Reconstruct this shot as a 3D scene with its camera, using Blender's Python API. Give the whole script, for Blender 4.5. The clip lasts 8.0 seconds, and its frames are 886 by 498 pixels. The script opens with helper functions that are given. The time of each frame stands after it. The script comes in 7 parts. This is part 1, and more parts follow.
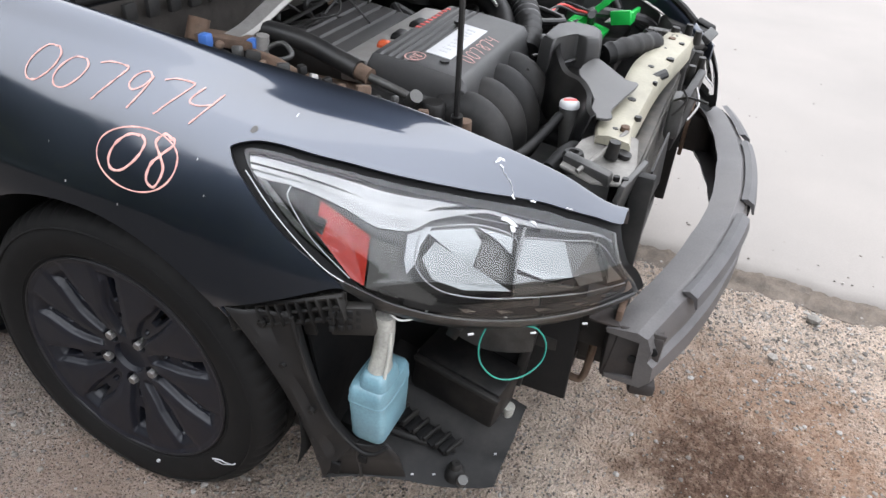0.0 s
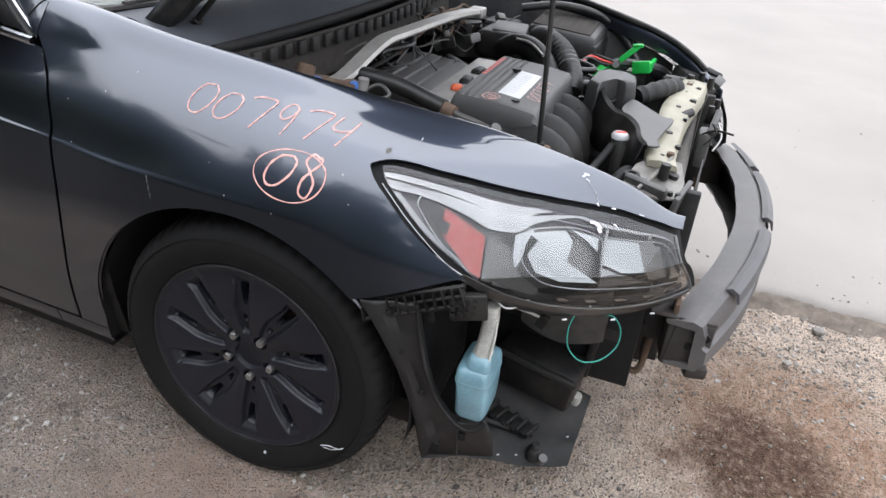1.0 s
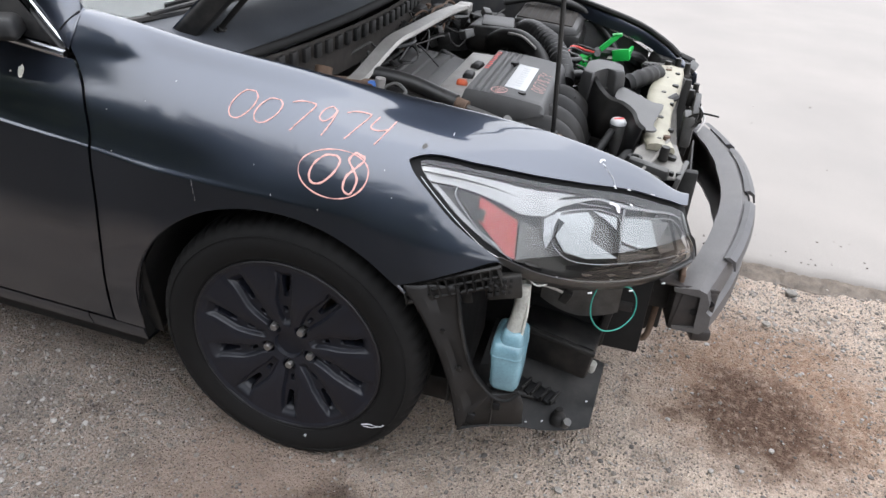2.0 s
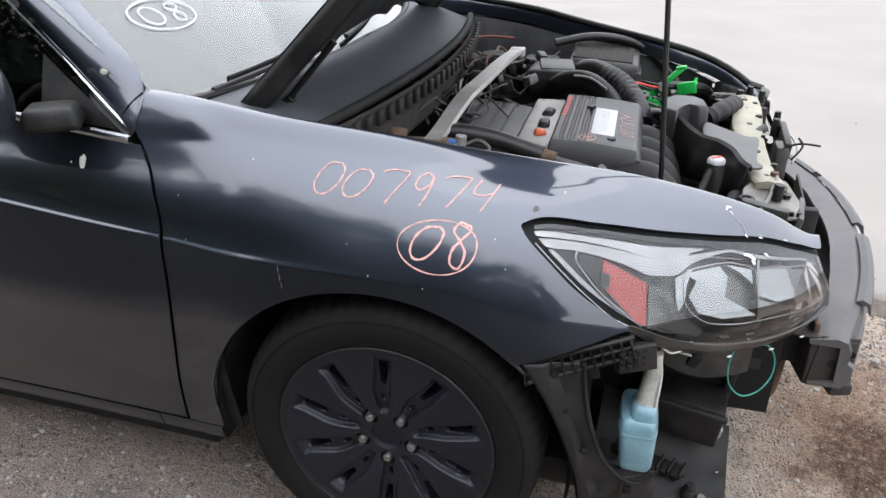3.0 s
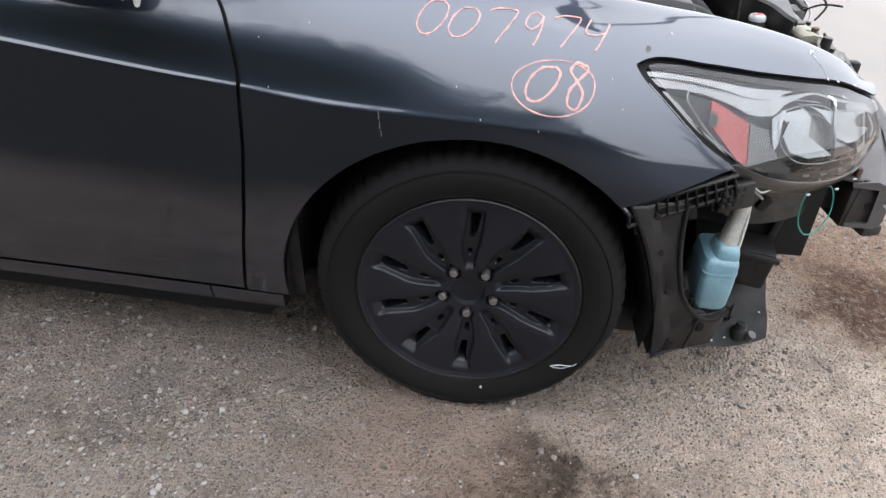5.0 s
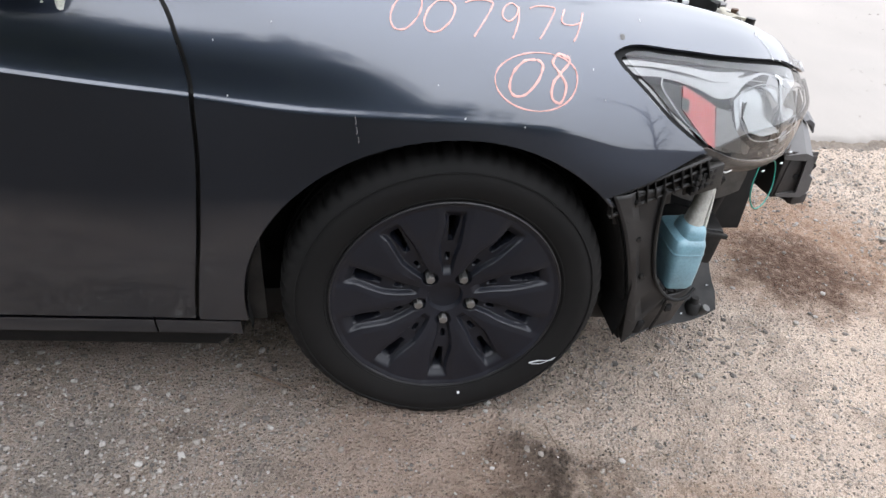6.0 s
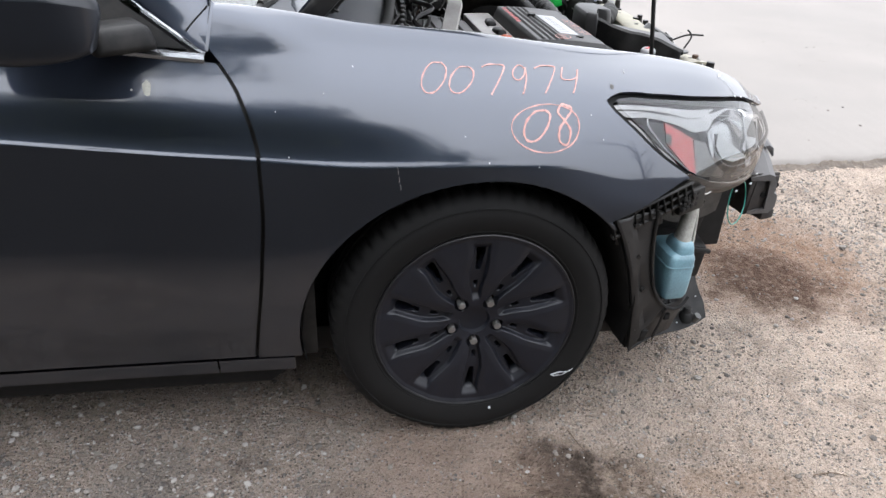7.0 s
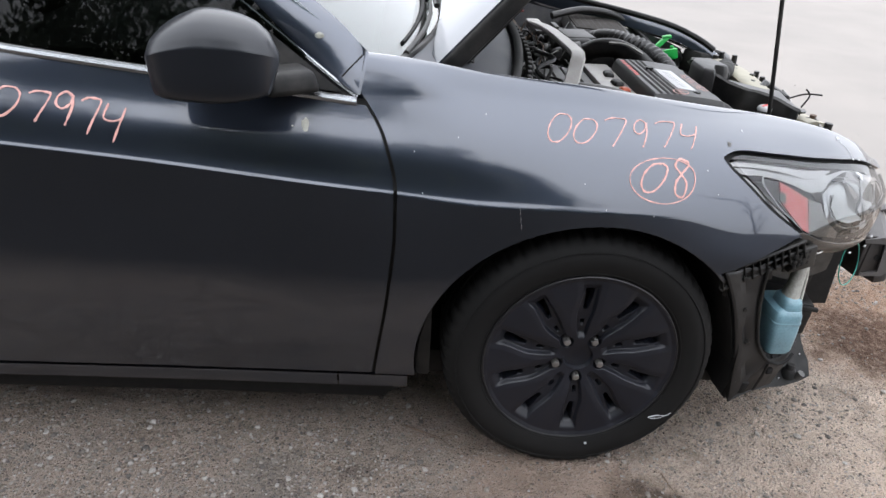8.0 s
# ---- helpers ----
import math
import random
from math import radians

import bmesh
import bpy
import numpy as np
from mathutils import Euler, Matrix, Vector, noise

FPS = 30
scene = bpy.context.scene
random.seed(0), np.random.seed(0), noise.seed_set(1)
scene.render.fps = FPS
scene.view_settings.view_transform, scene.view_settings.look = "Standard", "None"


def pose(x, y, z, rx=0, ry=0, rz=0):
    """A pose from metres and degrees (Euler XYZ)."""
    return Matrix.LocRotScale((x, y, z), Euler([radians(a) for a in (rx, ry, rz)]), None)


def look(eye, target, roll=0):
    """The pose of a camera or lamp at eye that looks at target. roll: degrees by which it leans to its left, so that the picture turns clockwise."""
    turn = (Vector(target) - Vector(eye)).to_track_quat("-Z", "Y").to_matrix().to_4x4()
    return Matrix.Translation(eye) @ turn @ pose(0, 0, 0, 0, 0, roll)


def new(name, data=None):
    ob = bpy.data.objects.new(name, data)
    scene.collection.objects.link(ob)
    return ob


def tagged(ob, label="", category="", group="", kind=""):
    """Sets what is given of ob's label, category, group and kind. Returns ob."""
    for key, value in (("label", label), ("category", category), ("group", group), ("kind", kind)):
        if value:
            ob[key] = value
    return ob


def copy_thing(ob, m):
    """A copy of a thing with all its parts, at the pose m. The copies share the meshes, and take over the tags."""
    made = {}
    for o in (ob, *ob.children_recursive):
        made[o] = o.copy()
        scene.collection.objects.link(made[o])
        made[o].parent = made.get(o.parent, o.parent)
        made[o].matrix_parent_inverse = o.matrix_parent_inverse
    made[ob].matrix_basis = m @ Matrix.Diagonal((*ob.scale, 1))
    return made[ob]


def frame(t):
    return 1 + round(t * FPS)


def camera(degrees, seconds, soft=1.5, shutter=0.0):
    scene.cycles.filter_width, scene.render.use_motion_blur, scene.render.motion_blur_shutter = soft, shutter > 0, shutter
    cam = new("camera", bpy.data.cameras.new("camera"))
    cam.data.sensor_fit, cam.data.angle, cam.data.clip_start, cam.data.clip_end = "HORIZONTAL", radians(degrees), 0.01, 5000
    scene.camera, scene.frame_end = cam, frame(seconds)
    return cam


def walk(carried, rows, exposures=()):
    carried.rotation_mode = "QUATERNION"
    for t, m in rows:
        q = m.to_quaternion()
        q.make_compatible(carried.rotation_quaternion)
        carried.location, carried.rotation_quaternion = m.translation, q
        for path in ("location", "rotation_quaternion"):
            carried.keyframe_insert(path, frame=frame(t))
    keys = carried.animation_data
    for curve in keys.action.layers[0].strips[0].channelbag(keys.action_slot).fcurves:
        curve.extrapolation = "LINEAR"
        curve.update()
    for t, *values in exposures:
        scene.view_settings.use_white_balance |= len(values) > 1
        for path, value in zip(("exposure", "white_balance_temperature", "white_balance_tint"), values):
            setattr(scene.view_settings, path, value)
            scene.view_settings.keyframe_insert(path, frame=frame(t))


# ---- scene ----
cam = camera(63.3, 8.0)
PATH = [
    (0, (0.91, -1.638, 1.325), (0.335, -0.083, 0.206), 4.7),
    (0.3, (0.827, -1.768, 1.356), (0.397, -0.238, 0.315), 5.8),
    (0.5, (0.788, -1.877, 1.354), (0.352, -0.249, 0.276), 5.2),
    (0.7, (0.778, -1.907, 1.350), (0.399, -0.346, 0.335), 7.4),
    (1, (0.782, -1.956, 1.35), (0.239, -0.302, 0.365), 5.1),
    (1.2, (0.797, -1.966, 1.363), (0.119, -0.378, 0.355), 1.4),
    (2.3, (0.564, -2.134, 1.395), (0.244, -0.432, 0.395), 5.9),
    (2.5, (0.52, -2.121, 1.379), (0.204, -0.415, 0.383), 6.6),
    (2.8, (0.496, -2.048, 1.385), (0.070, -0.432, 0.481), 0.4),
    (3, (0.427, -2.001, 1.37), (-0.033, -0.279, 0.463), -0.8),
    (3.3, (0.393, -1.998, 1.370), (-0.097, -0.437, 0.409), -0.7),
    (3.5, (0.344, -2.015, 1.35), (-0.138, -0.334, 0.379), -1.0),
    (3.7, (0.268, -2.078, 1.350), (-0.073, -0.476, 0.388), -0.8),
    (4, (0.197, -2.167, 1.33), (0.141, -0.437, 0.328), 2.8),
    (4.2, (0.197, -2.192, 1.350), (0.085, -0.517, 0.468), 2.8),
    (4.5, (0.16, -2.193, 1.352), (-0.079, -0.477, 0.353), -0.3),
    (4.7, (0.101, -2.172, 1.311), (-0.092, -0.498, 0.234), 1.3),
    (5.8, (-0.149, -1.98, 1.217), (0.0, -0.345, 0.076), 4.2),
    (6, (-0.206, -2.027, 1.231), (0.069, -0.4, 0.101), 5.5),
    (6.2, (-0.261, -2.116, 1.245), (0.107, -0.586, 0.180), 6.3),
    (6.5, (-0.337, -2.186, 1.257), (0.142, -0.575, 0.173), 7.4),
    (6.8, (-0.353, -2.206, 1.283), (0.027, -0.615, 0.314), 3.0),
    (7, (-0.365, -2.198, 1.3), (0.0, -0.509, 0.293), 2.5),
    (7.5, (-0.408, -2.258, 1.338), (-0.112, -0.527, 0.381), 3.1),
    (7.8, (-0.428, -2.285, 1.350), (-0.202, -0.626, 0.451), 4.2),
    (8, (-0.445, -2.285, 1.355), (-0.315, -0.523, 0.418), 3.0),
]
walk(cam, [(t, look(eye, target, roll)) for t, eye, target, roll in PATH],
     [(0, 0.16), (1, 0.08), (3, 0.06), (4, 0.10), (4.5, 0.02), (5.8, 0.24), (6.2, 0.22), (6.8, 0.10), (7.5, 0.05), (8, -0.02)])

# ---- world, sun ----
world = bpy.data.worlds.new("world")
scene.world = world
world.use_nodes = True
wn, wl = world.node_tree.nodes, world.node_tree.links
wn.clear()
SUN_ELEVATION, SUN_TURN = 62.0, 335.0
sky = wn.new("ShaderNodeTexSky")
sky.sky_type = "NISHITA"
sky.sun_disc = False
sky.sun_elevation = radians(SUN_ELEVATION)
sky.sun_rotation = radians(SUN_TURN)
sky.air_density, sky.dust_density, sky.ozone_density = 1.0, 1.0, 1.0
pale = wn.new("ShaderNodeHueSaturation")
pale.inputs["Saturation"].default_value = 0.35
# a closed cloud deck hides most of the blue
cloud = wn.new("ShaderNodeMix")
cloud.data_type = "RGBA"
cloud.inputs[0].default_value = 0.85
where = wn.new("ShaderNodeTexCoord")
height = wn.new("ShaderNodeSeparateXYZ")
deck = wn.new("ShaderNodeMapRange")
deck.inputs["From Min"].default_value, deck.inputs["From Max"].default_value = 0.0, 1.0
deck.inputs["To Min"].default_value, deck.inputs["To Max"].default_value = 0.62, 1.22
tone = wn.new("ShaderNodeVectorMath")
tone.operation = "SCALE"
tone.inputs[0].default_value = (23.8, 24.5, 26.4)
wl.new(where.outputs["Generated"], height.inputs[0])
wl.new(height.outputs[2], deck.inputs["Value"])
wl.new(deck.outputs[0], tone.inputs["Scale"])
wl.new(tone.outputs[0], cloud.inputs[7])
back = wn.new("ShaderNodeBackground")
back.inputs["Strength"].default_value = 0.15
wout = wn.new("ShaderNodeOutputWorld")
wl.new(sky.outputs[0], pale.inputs["Color"])
wl.new(pale.outputs[0], cloud.inputs[6])
wl.new(cloud.outputs[2], back.inputs["Color"])
wl.new(back.outputs[0], wout.inputs["Surface"])

sun_data = bpy.data.lights.new("sun", "SUN")
sun_data.energy, sun_data.angle, sun_data.color = 0.6, radians(60), (1.0, 0.98, 0.95)
sun = new("sun", sun_data)
sun.matrix_world = look((0, 0, 0), (-math.sin(radians(SUN_TURN)) * math.cos(radians(SUN_ELEVATION)),
                                   -math.cos(radians(SUN_TURN)) * math.cos(radians(SUN_ELEVATION)),
                                   -math.sin(radians(SUN_ELEVATION))))


# ---- materials ----
def material(name, color, rough=0.5, metal=0.0, coat=0.0, var=0.15, scale=30.0, fine=300.0, bump=0.0, dust=0.0,
             dust_color=(0.18, 0.165, 0.145), emit=0.0, spread=0.0):
    """A surface with grain and blotches: var is how much the colour wanders, dust how much pale dirt lies in patches."""
    m = bpy.data.materials.new(name)
    m.use_nodes = True
    n, l = m.node_tree.nodes, m.node_tree.links
    bsdf = n["Principled BSDF"]
    where = n.new("ShaderNodeTexCoord")
    big, small = n.new("ShaderNodeTexNoise"), n.new("ShaderNodeTexNoise")
    big.inputs["Scale"].default_value, big.inputs["Detail"].default_value = scale, 5
    small.inputs["Scale"].default_value, small.inputs["Detail"].default_value = fine, 3
    l.new(where.outputs["Object"], big.inputs["Vector"])
    l.new(where.outputs["Object"], small.inputs["Vector"])
    mix = n.new("ShaderNodeMix")
    mix.data_type, mix.blend_type = "RGBA", "MIX"
    mix.inputs[6].default_value = (*[c * (1 - var) for c in color], 1)
    mix.inputs[7].default_value = (*[min(1, c * (1 + var)) for c in color], 1)
    add = n.new("ShaderNodeMath")
    add.operation = "MULTIPLY_ADD"
    add.inputs[1].default_value, add.inputs[2].default_value = 0.5, 0.0
    l.new(small.outputs[0], add.inputs[0])
    half = n.new("ShaderNodeMath")
    half.operation = "MULTIPLY_ADD"
    half.inputs[1].default_value = 1.0
    l.new(big.outputs[0], half.inputs[0])
    l.new(add.outputs[0], half.inputs[2])
    ramp = n.new("ShaderNodeMapRange")
    ramp.inputs["From Min"].default_value, ramp.inputs["From Max"].default_value = 0.45, 1.05
    l.new(half.outputs[0], ramp.inputs["Value"])
    l.new(ramp.outputs[0], mix.inputs[0])
    color_out = mix.outputs[2]
    if dust:
        dirty = n.new("ShaderNodeTexNoise")
        dirty.inputs["Scale"].default_value, dirty.inputs["Detail"].default_value = scale * 0.35, 8
        dirty.inputs["Roughness"].default_value = 0.7
        l.new(where.outputs["Object"], dirty.inputs["Vector"])
        amount = n.new("ShaderNodeMapRange")
        amount.inputs["From Min"].default_value, amount.inputs["From Max"].default_value = 0.42, 0.75
        amount.inputs["To Max"].default_value = dust
        l.new(dirty.outputs[0], amount.inputs["Value"])
        over = n.new("ShaderNodeMix")
        over.data_type = "RGBA"
        over.inputs[7].default_value = (*dust_color, 1)
        l.new(amount.outputs[0], over.inputs[0])
        l.new(color_out, over.inputs[6])
        color_out = over.outputs[2]
    if spread:
        info = n.new("ShaderNodeObjectInfo")
        vary = n.new("ShaderNodeHueSaturation")
        value = n.new("ShaderNodeMapRange")
        value.inputs["To Min"].default_value, value.inputs["To Max"].default_value = 1 - spread, 1 + spread
        l.new(info.outputs["Random"], value.inputs["Value"])
        l.new(value.outputs[0], vary.inputs["Value"])
        l.new(color_out, vary.inputs["Color"])
        color_out = vary.outputs[0]
    l.new(color_out, bsdf.inputs["Base Color"])
    rr = n.new("ShaderNodeMapRange")
    rr.inputs["To Min"].default_value, rr.inputs["To Max"].default_value = max(0.02, rough * 0.85), min(1, rough * 1.15)
    l.new(big.outputs[0], rr.inputs["Value"])
    l.new(rr.outputs[0], bsdf.inputs["Roughness"])
    bsdf.inputs["Metallic"].default_value = metal
    bsdf.inputs["Coat Weight"].default_value = coat
    bsdf.inputs["Coat Roughness"].default_value = 0.045
    if bump:
        b = n.new("ShaderNodeBump")
        b.inputs["Strength"].default_value, b.inputs["Distance"].default_value = 0.6, bump
        l.new(half.outputs[0], b.inputs["Height"])
        l.new(b.outputs[0], bsdf.inputs["Normal"])
    return m


def clear_material(name, tint, gloss_rough=0.03, skin=0.06):
    """A thin clear sheet: see-through, with a glossy skin stronger towards grazing."""
    m = bpy.data.materials.new(name)
    m.use_nodes = True
    n, l = m.node_tree.nodes, m.node_tree.links
    n.clear()
    out = n.new("ShaderNodeOutputMaterial")
    clear, gloss = n.new("ShaderNodeBsdfTransparent"), n.new("ShaderNodeBsdfGlossy")
    clear.inputs[0].default_value = (*tint, 1)
    gloss.inputs["Roughness"].default_value = gloss_rough
    edge, power, base = n.new("ShaderNodeLayerWeight"), n.new("ShaderNodeMath"), n.new("ShaderNodeMath")
    edge.inputs["Blend"].default_value = 0.5
    power.operation, base.operation = "POWER", "MULTIPLY_ADD"
    power.inputs[1].default_value = 4.0
    base.inputs[1].default_value, base.inputs[2].default_value = 0.92, skin
    l.new(edge.outputs["Facing"], power.inputs[0])
    l.new(power.outputs[0], base.inputs[0])
    mix = n.new("ShaderNodeMixShader")
    l.new(base.outputs[0], mix.inputs[0])
    l.new(clear.outputs[0], mix.inputs[1])
    l.new(gloss.outputs[0], mix.inputs[2])
    l.new(mix.outputs[0], out.inputs[0])
    return m


def gravel_material():
    m = bpy.data.materials.new("gravel_ground")
    m.use_nodes = True
    n, l = m.node_tree.nodes, m.node_tree.links
    bsdf = n["Principled BSDF"]
    bsdf.inputs["Roughness"].default_value = 0.9
    bsdf.inputs["Specular IOR Level"].default_value = 0.2
    where = n.new("ShaderNodeTexCoord")
    pos = where.outputs["Object"]

    def tex(scale, detail=6, rough=0.6):
        t = n.new("ShaderNodeTexNoise")
        t.inputs["Scale"].default_value, t.inputs["Detail"].default_value = scale, detail
        t.inputs["Roughness"].default_value = rough
        l.new(pos, t.inputs["Vector"])
        return t.outputs[0]

    def span(value, a, b, lo=0.0, hi=1.0):
        r = n.new("ShaderNodeMapRange")
        r.inputs["From Min"].default_value, r.inputs["From Max"].default_value = a, b
        r.inputs["To Min"].default_value, r.inputs["To Max"].default_value = lo, hi
        l.new(value, r.inputs["Value"])
        return r.outputs[0]

    def blend(fac, a, b, mode="MIX"):
        x = n.new("ShaderNodeMix")
        x.data_type, x.blend_type = "RGBA", mode
        l.new(fac, x.inputs[0])
        for slot, c in ((6, a), (7, b)):
            if isinstance(c, tuple):
                x.inputs[slot].default_value = (*c, 1)
            else:
                l.new(c, x.inputs[slot])
        return x.outputs[2]

    sand = blend(span(tex(1.6), 0.38, 0.62), (0.185, 0.148, 0.122), (0.235, 0.205, 0.178))
    sand = blend(span(tex(14, 8, 0.7), 0.4, 0.65), sand, (0.135, 0.123, 0.112))
    sand = blend(span(tex(260, 3), 0.35, 0.7), sand, (0.30, 0.27, 0.245))
    sand = blend(span(tex(420, 2), 0.58, 0.70), sand, (0.028, 0.026, 0.024))
    sand = blend(span(tex(6, 6, 0.7), 0.50, 0.68, 0.0, 0.65), sand, (0.095, 0.080, 0.068))
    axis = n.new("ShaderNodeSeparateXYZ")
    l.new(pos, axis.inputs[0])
    # tone falls towards low x; shade beside the car is put into the colour
    shade_x = n.new("ShaderNodeMath")
    shade_x.operation = "MULTIPLY_ADD"
    shade_x.inputs[1].default_value = 1.2
    l.new(tex(0.9, 4), shade_x.inputs[0])
    l.new(axis.outputs[0], shade_x.inputs[2])
    tone = blend(span(shade_x.outputs[0], 0.2, 1.7), (1.08, 1.01, 0.96), (1.95, 1.79, 1.64))
    # away from the car, unseen ground is painted dark to darken the door's reflection
    # worn gives that dark band its ragged edge
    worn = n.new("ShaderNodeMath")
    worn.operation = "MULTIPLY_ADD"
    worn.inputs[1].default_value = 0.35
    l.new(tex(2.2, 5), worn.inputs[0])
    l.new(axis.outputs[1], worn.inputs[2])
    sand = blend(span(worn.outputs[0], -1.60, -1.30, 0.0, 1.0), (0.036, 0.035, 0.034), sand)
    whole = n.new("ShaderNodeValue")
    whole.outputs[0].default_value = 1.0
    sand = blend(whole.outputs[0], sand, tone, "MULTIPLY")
    cells = n.new("ShaderNodeTexVoronoi")
    cells.inputs["Scale"].default_value = 120
    l.new(pos, cells.inputs["Vector"])
    grey = n.new("ShaderNodeSeparateColor")
    l.new(cells.outputs["Color"], grey.inputs[0])
    chips = blend(grey.outputs[0], (0.055, 0.050, 0.046), (0.36, 0.335, 0.31))
    chosen = n.new("ShaderNodeMath")
    chosen.operation = "MULTIPLY"
    l.new(span(grey.outputs[1], 0.60, 0.64), chosen.inputs[0])
    l.new(span(cells.outputs["Distance"], 0.42, 0.30), chosen.inputs[1])
    sand = blend(chosen.outputs[0], sand, chips)
    # oil that dripped and soaked in
    warp = n.new("ShaderNodeTexNoise")
    warp.inputs["Scale"].default_value, warp.inputs["Detail"].default_value = 9, 6
    l.new(pos, warp.inputs["Vector"])
    shift = n.new("ShaderNodeVectorMath")
    shift.operation = "MULTIPLY_ADD"
    shift.inputs[1].default_value, shift.inputs[2].default_value = (0.34, 0.34, 0), (-0.17, -0.17, 0)
    l.new(warp.outputs["Color"], shift.inputs[0])
    moved = n.new("ShaderNodeVectorMath")
    moved.operation = "ADD"
    l.new(pos, moved.inputs[0])
    l.new(shift.outputs[0], moved.inputs[1])
    for x, y, r, c, strong in ((1.25, -0.20, 0.50, (0.19, 0.105, 0.062), 0.8), (1.20, -0.37, 0.27, (0.066, 0.036, 0.023), 0.92),
                               (0.20, -1.24, 0.29, (0.072, 0.045, 0.028), 0.96), (0.21, -1.11, 0.13, (0.036, 0.026, 0.020), 0.85), (0.62, -1.2, 0.16, (0.20, 0.13, 0.085), 0.5),
                               (-0.75, -0.98, 0.14, (0.09, 0.085, 0.08), 0.45), (1.9, -0.9, 0.3, (0.2, 0.145, 0.10), 0.4),
                               (-0.05, -1.0, 0.3, (0.23, 0.165, 0.13), 0.6)):
        d = n.new("ShaderNodeVectorMath")
        d.operation = "DISTANCE"
        d.inputs[1].default_value = (x, y, 0)
        l.new(moved.outputs[0], d.inputs[0])
        soak = n.new("ShaderNodeMath")
        soak.operation = "MULTIPLY"
        l.new(span(d.outputs["Value"], r, r * 0.5, 0, strong), soak.inputs[0])
        l.new(span(tex(40, 6, 0.75), 0.32, 0.56, 0.40, 1), soak.inputs[1])
        sand = blend(soak.outputs[0], sand, c)
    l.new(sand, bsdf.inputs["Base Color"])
    b = n.new("ShaderNodeBump")
    b.inputs["Strength"].default_value, b.inputs["Distance"].default_value = 1.0, 0.010
    hsum = n.new("ShaderNodeMath")
    hsum.operation = "ADD"
    l.new(tex(180, 5, 0.7), hsum.inputs[0])
    l.new(span(cells.outputs["Distance"], 0.5, 0.1), hsum.inputs[1])
    l.new(hsum.outputs[0], b.inputs["Height"])
    l.new(b.outputs[0], bsdf.inputs["Normal"])
    return m


PAINT = material("grey_car_paint", (0.034, 0.042, 0.060), 0.40, 1.0, 1.0, 0.10, 3.0, 1400.0, 0.0, 0.0)
PAINT.node_tree.nodes["Principled BSDF"].inputs["Coat IOR"].default_value = 1.80
PAINT.node_tree.nodes["Principled BSDF"].inputs["Coat Roughness"].default_value = 0.06
PAINT_IN = material("grey_paint_inner", (0.0308, 0.0326, 0.0370), 0.45, 0.4, 0.4, 0.2, 20, 400, 0.0, 0.4)
BLACK = material("black_plastic", (0.0034, 0.0034, 0.0037), 0.48, 0, 0, 0.35, 25, 500, 0.0004, 0.14)
DUSTY = material("dusty_black_plastic", (0.0067, 0.0067, 0.0068), 0.62, 0, 0, 0.3, 22, 300, 0.0005, 0.35, (0.0638, 0.0585, 0.0525))
LINER = material("wheel_liner_felt", (0.0022, 0.0021, 0.0021), 0.85, 0, 0, 0.3, 30, 500, 0.0006, 0.2, (0.0375, 0.0338, 0.0300))
RUBBER = material("tyre_rubber", (0.0028, 0.0027, 0.0027), 0.75, 0, 0, 0.2, 12, 500, 0.0003, 0.12, (0.022, 0.019, 0.017))
LINERSKIN = material("dusty_liner_plastic", (0.0060, 0.0060, 0.0064), 0.55, 0, 0, 0.4, 16, 300, 0.0006, 0.35, (0.030, 0.028, 0.027))
HOSE = material("rubber_hose", (0.0078, 0.0078, 0.0082), 0.42, 0, 0, 0.3, 40, 500, 0, 0.25, (0.0675, 0.0600, 0.0525))
COVER = material("wheel_cover_black", (0.0036, 0.0046, 0.0090), 0.45, 0.0, 0.0, 0.25, 18, 500, 0, 0.10, (0.035, 0.032, 0.032))
RIMEDGE = material("scuffed_lit_cover_rim", (0.007, 0.007, 0.009), 0.42, 0, 0, 0.6, 45, 400, 0.0002, 0.45, (0.05, 0.047, 0.046))
RUSTGREY = material("rusty_dark_steel", (0.022, 0.019, 0.018), 0.7, 0.2, 0, 0.5, 30, 300, 0.0008, 0.5, (0.050, 0.034, 0.027))
STEEL = material("bare_steel", (0.3234, 0.3157, 0.3080), 0.42, 0.9, 0, 0.2, 30, 500, 0.0002, 0.25)
ALUMINIUM = material("dull_aluminium", (0.34, 0.33, 0.315), 0.5, 0.6, 0, 0.2, 25, 400, 0.0003, 0.35, (0.2550, 0.2250, 0.1950))
RUST = material("rusty_iron", (0.0924, 0.0577, 0.0393), 0.85, 0.2, 0, 0.45, 40, 300, 0.001, 0.3, (0.2400, 0.1875, 0.1425))
CHROME = material("headlight_chrome", (0.85, 0.86, 0.87), 0.10, 1.0, 0, 0.05, 5, 100)
TRIM = material("bright_belt_trim", (0.4235, 0.4389, 0.4620), 0.22, 1.0, 0, 0.1, 8, 100)
SATIN = material("satin_lamp_silver", (0.20, 0.20, 0.197), 0.20, 1.0, 0, 0.25, 14, 200)
BEZEL_AND_REFLECTION = material("grey_bezel_and_reflection", (0.0680, 0.0656, 0.0608), 0.22, 0.4, 0.3, 0.15, 8, 200)
AMBER = material("amber_red_reflector", (0.26, 0.012, 0.006), 0.25, 0, 0.3, 0.2, 90, 500)
CREAM = material("cream_primer_steel", (0.2864, 0.2693, 0.2063), 0.6, 0, 0, 0.25, 14, 200, 0.0003, 0.45, (0.1275, 0.1125, 0.0900))
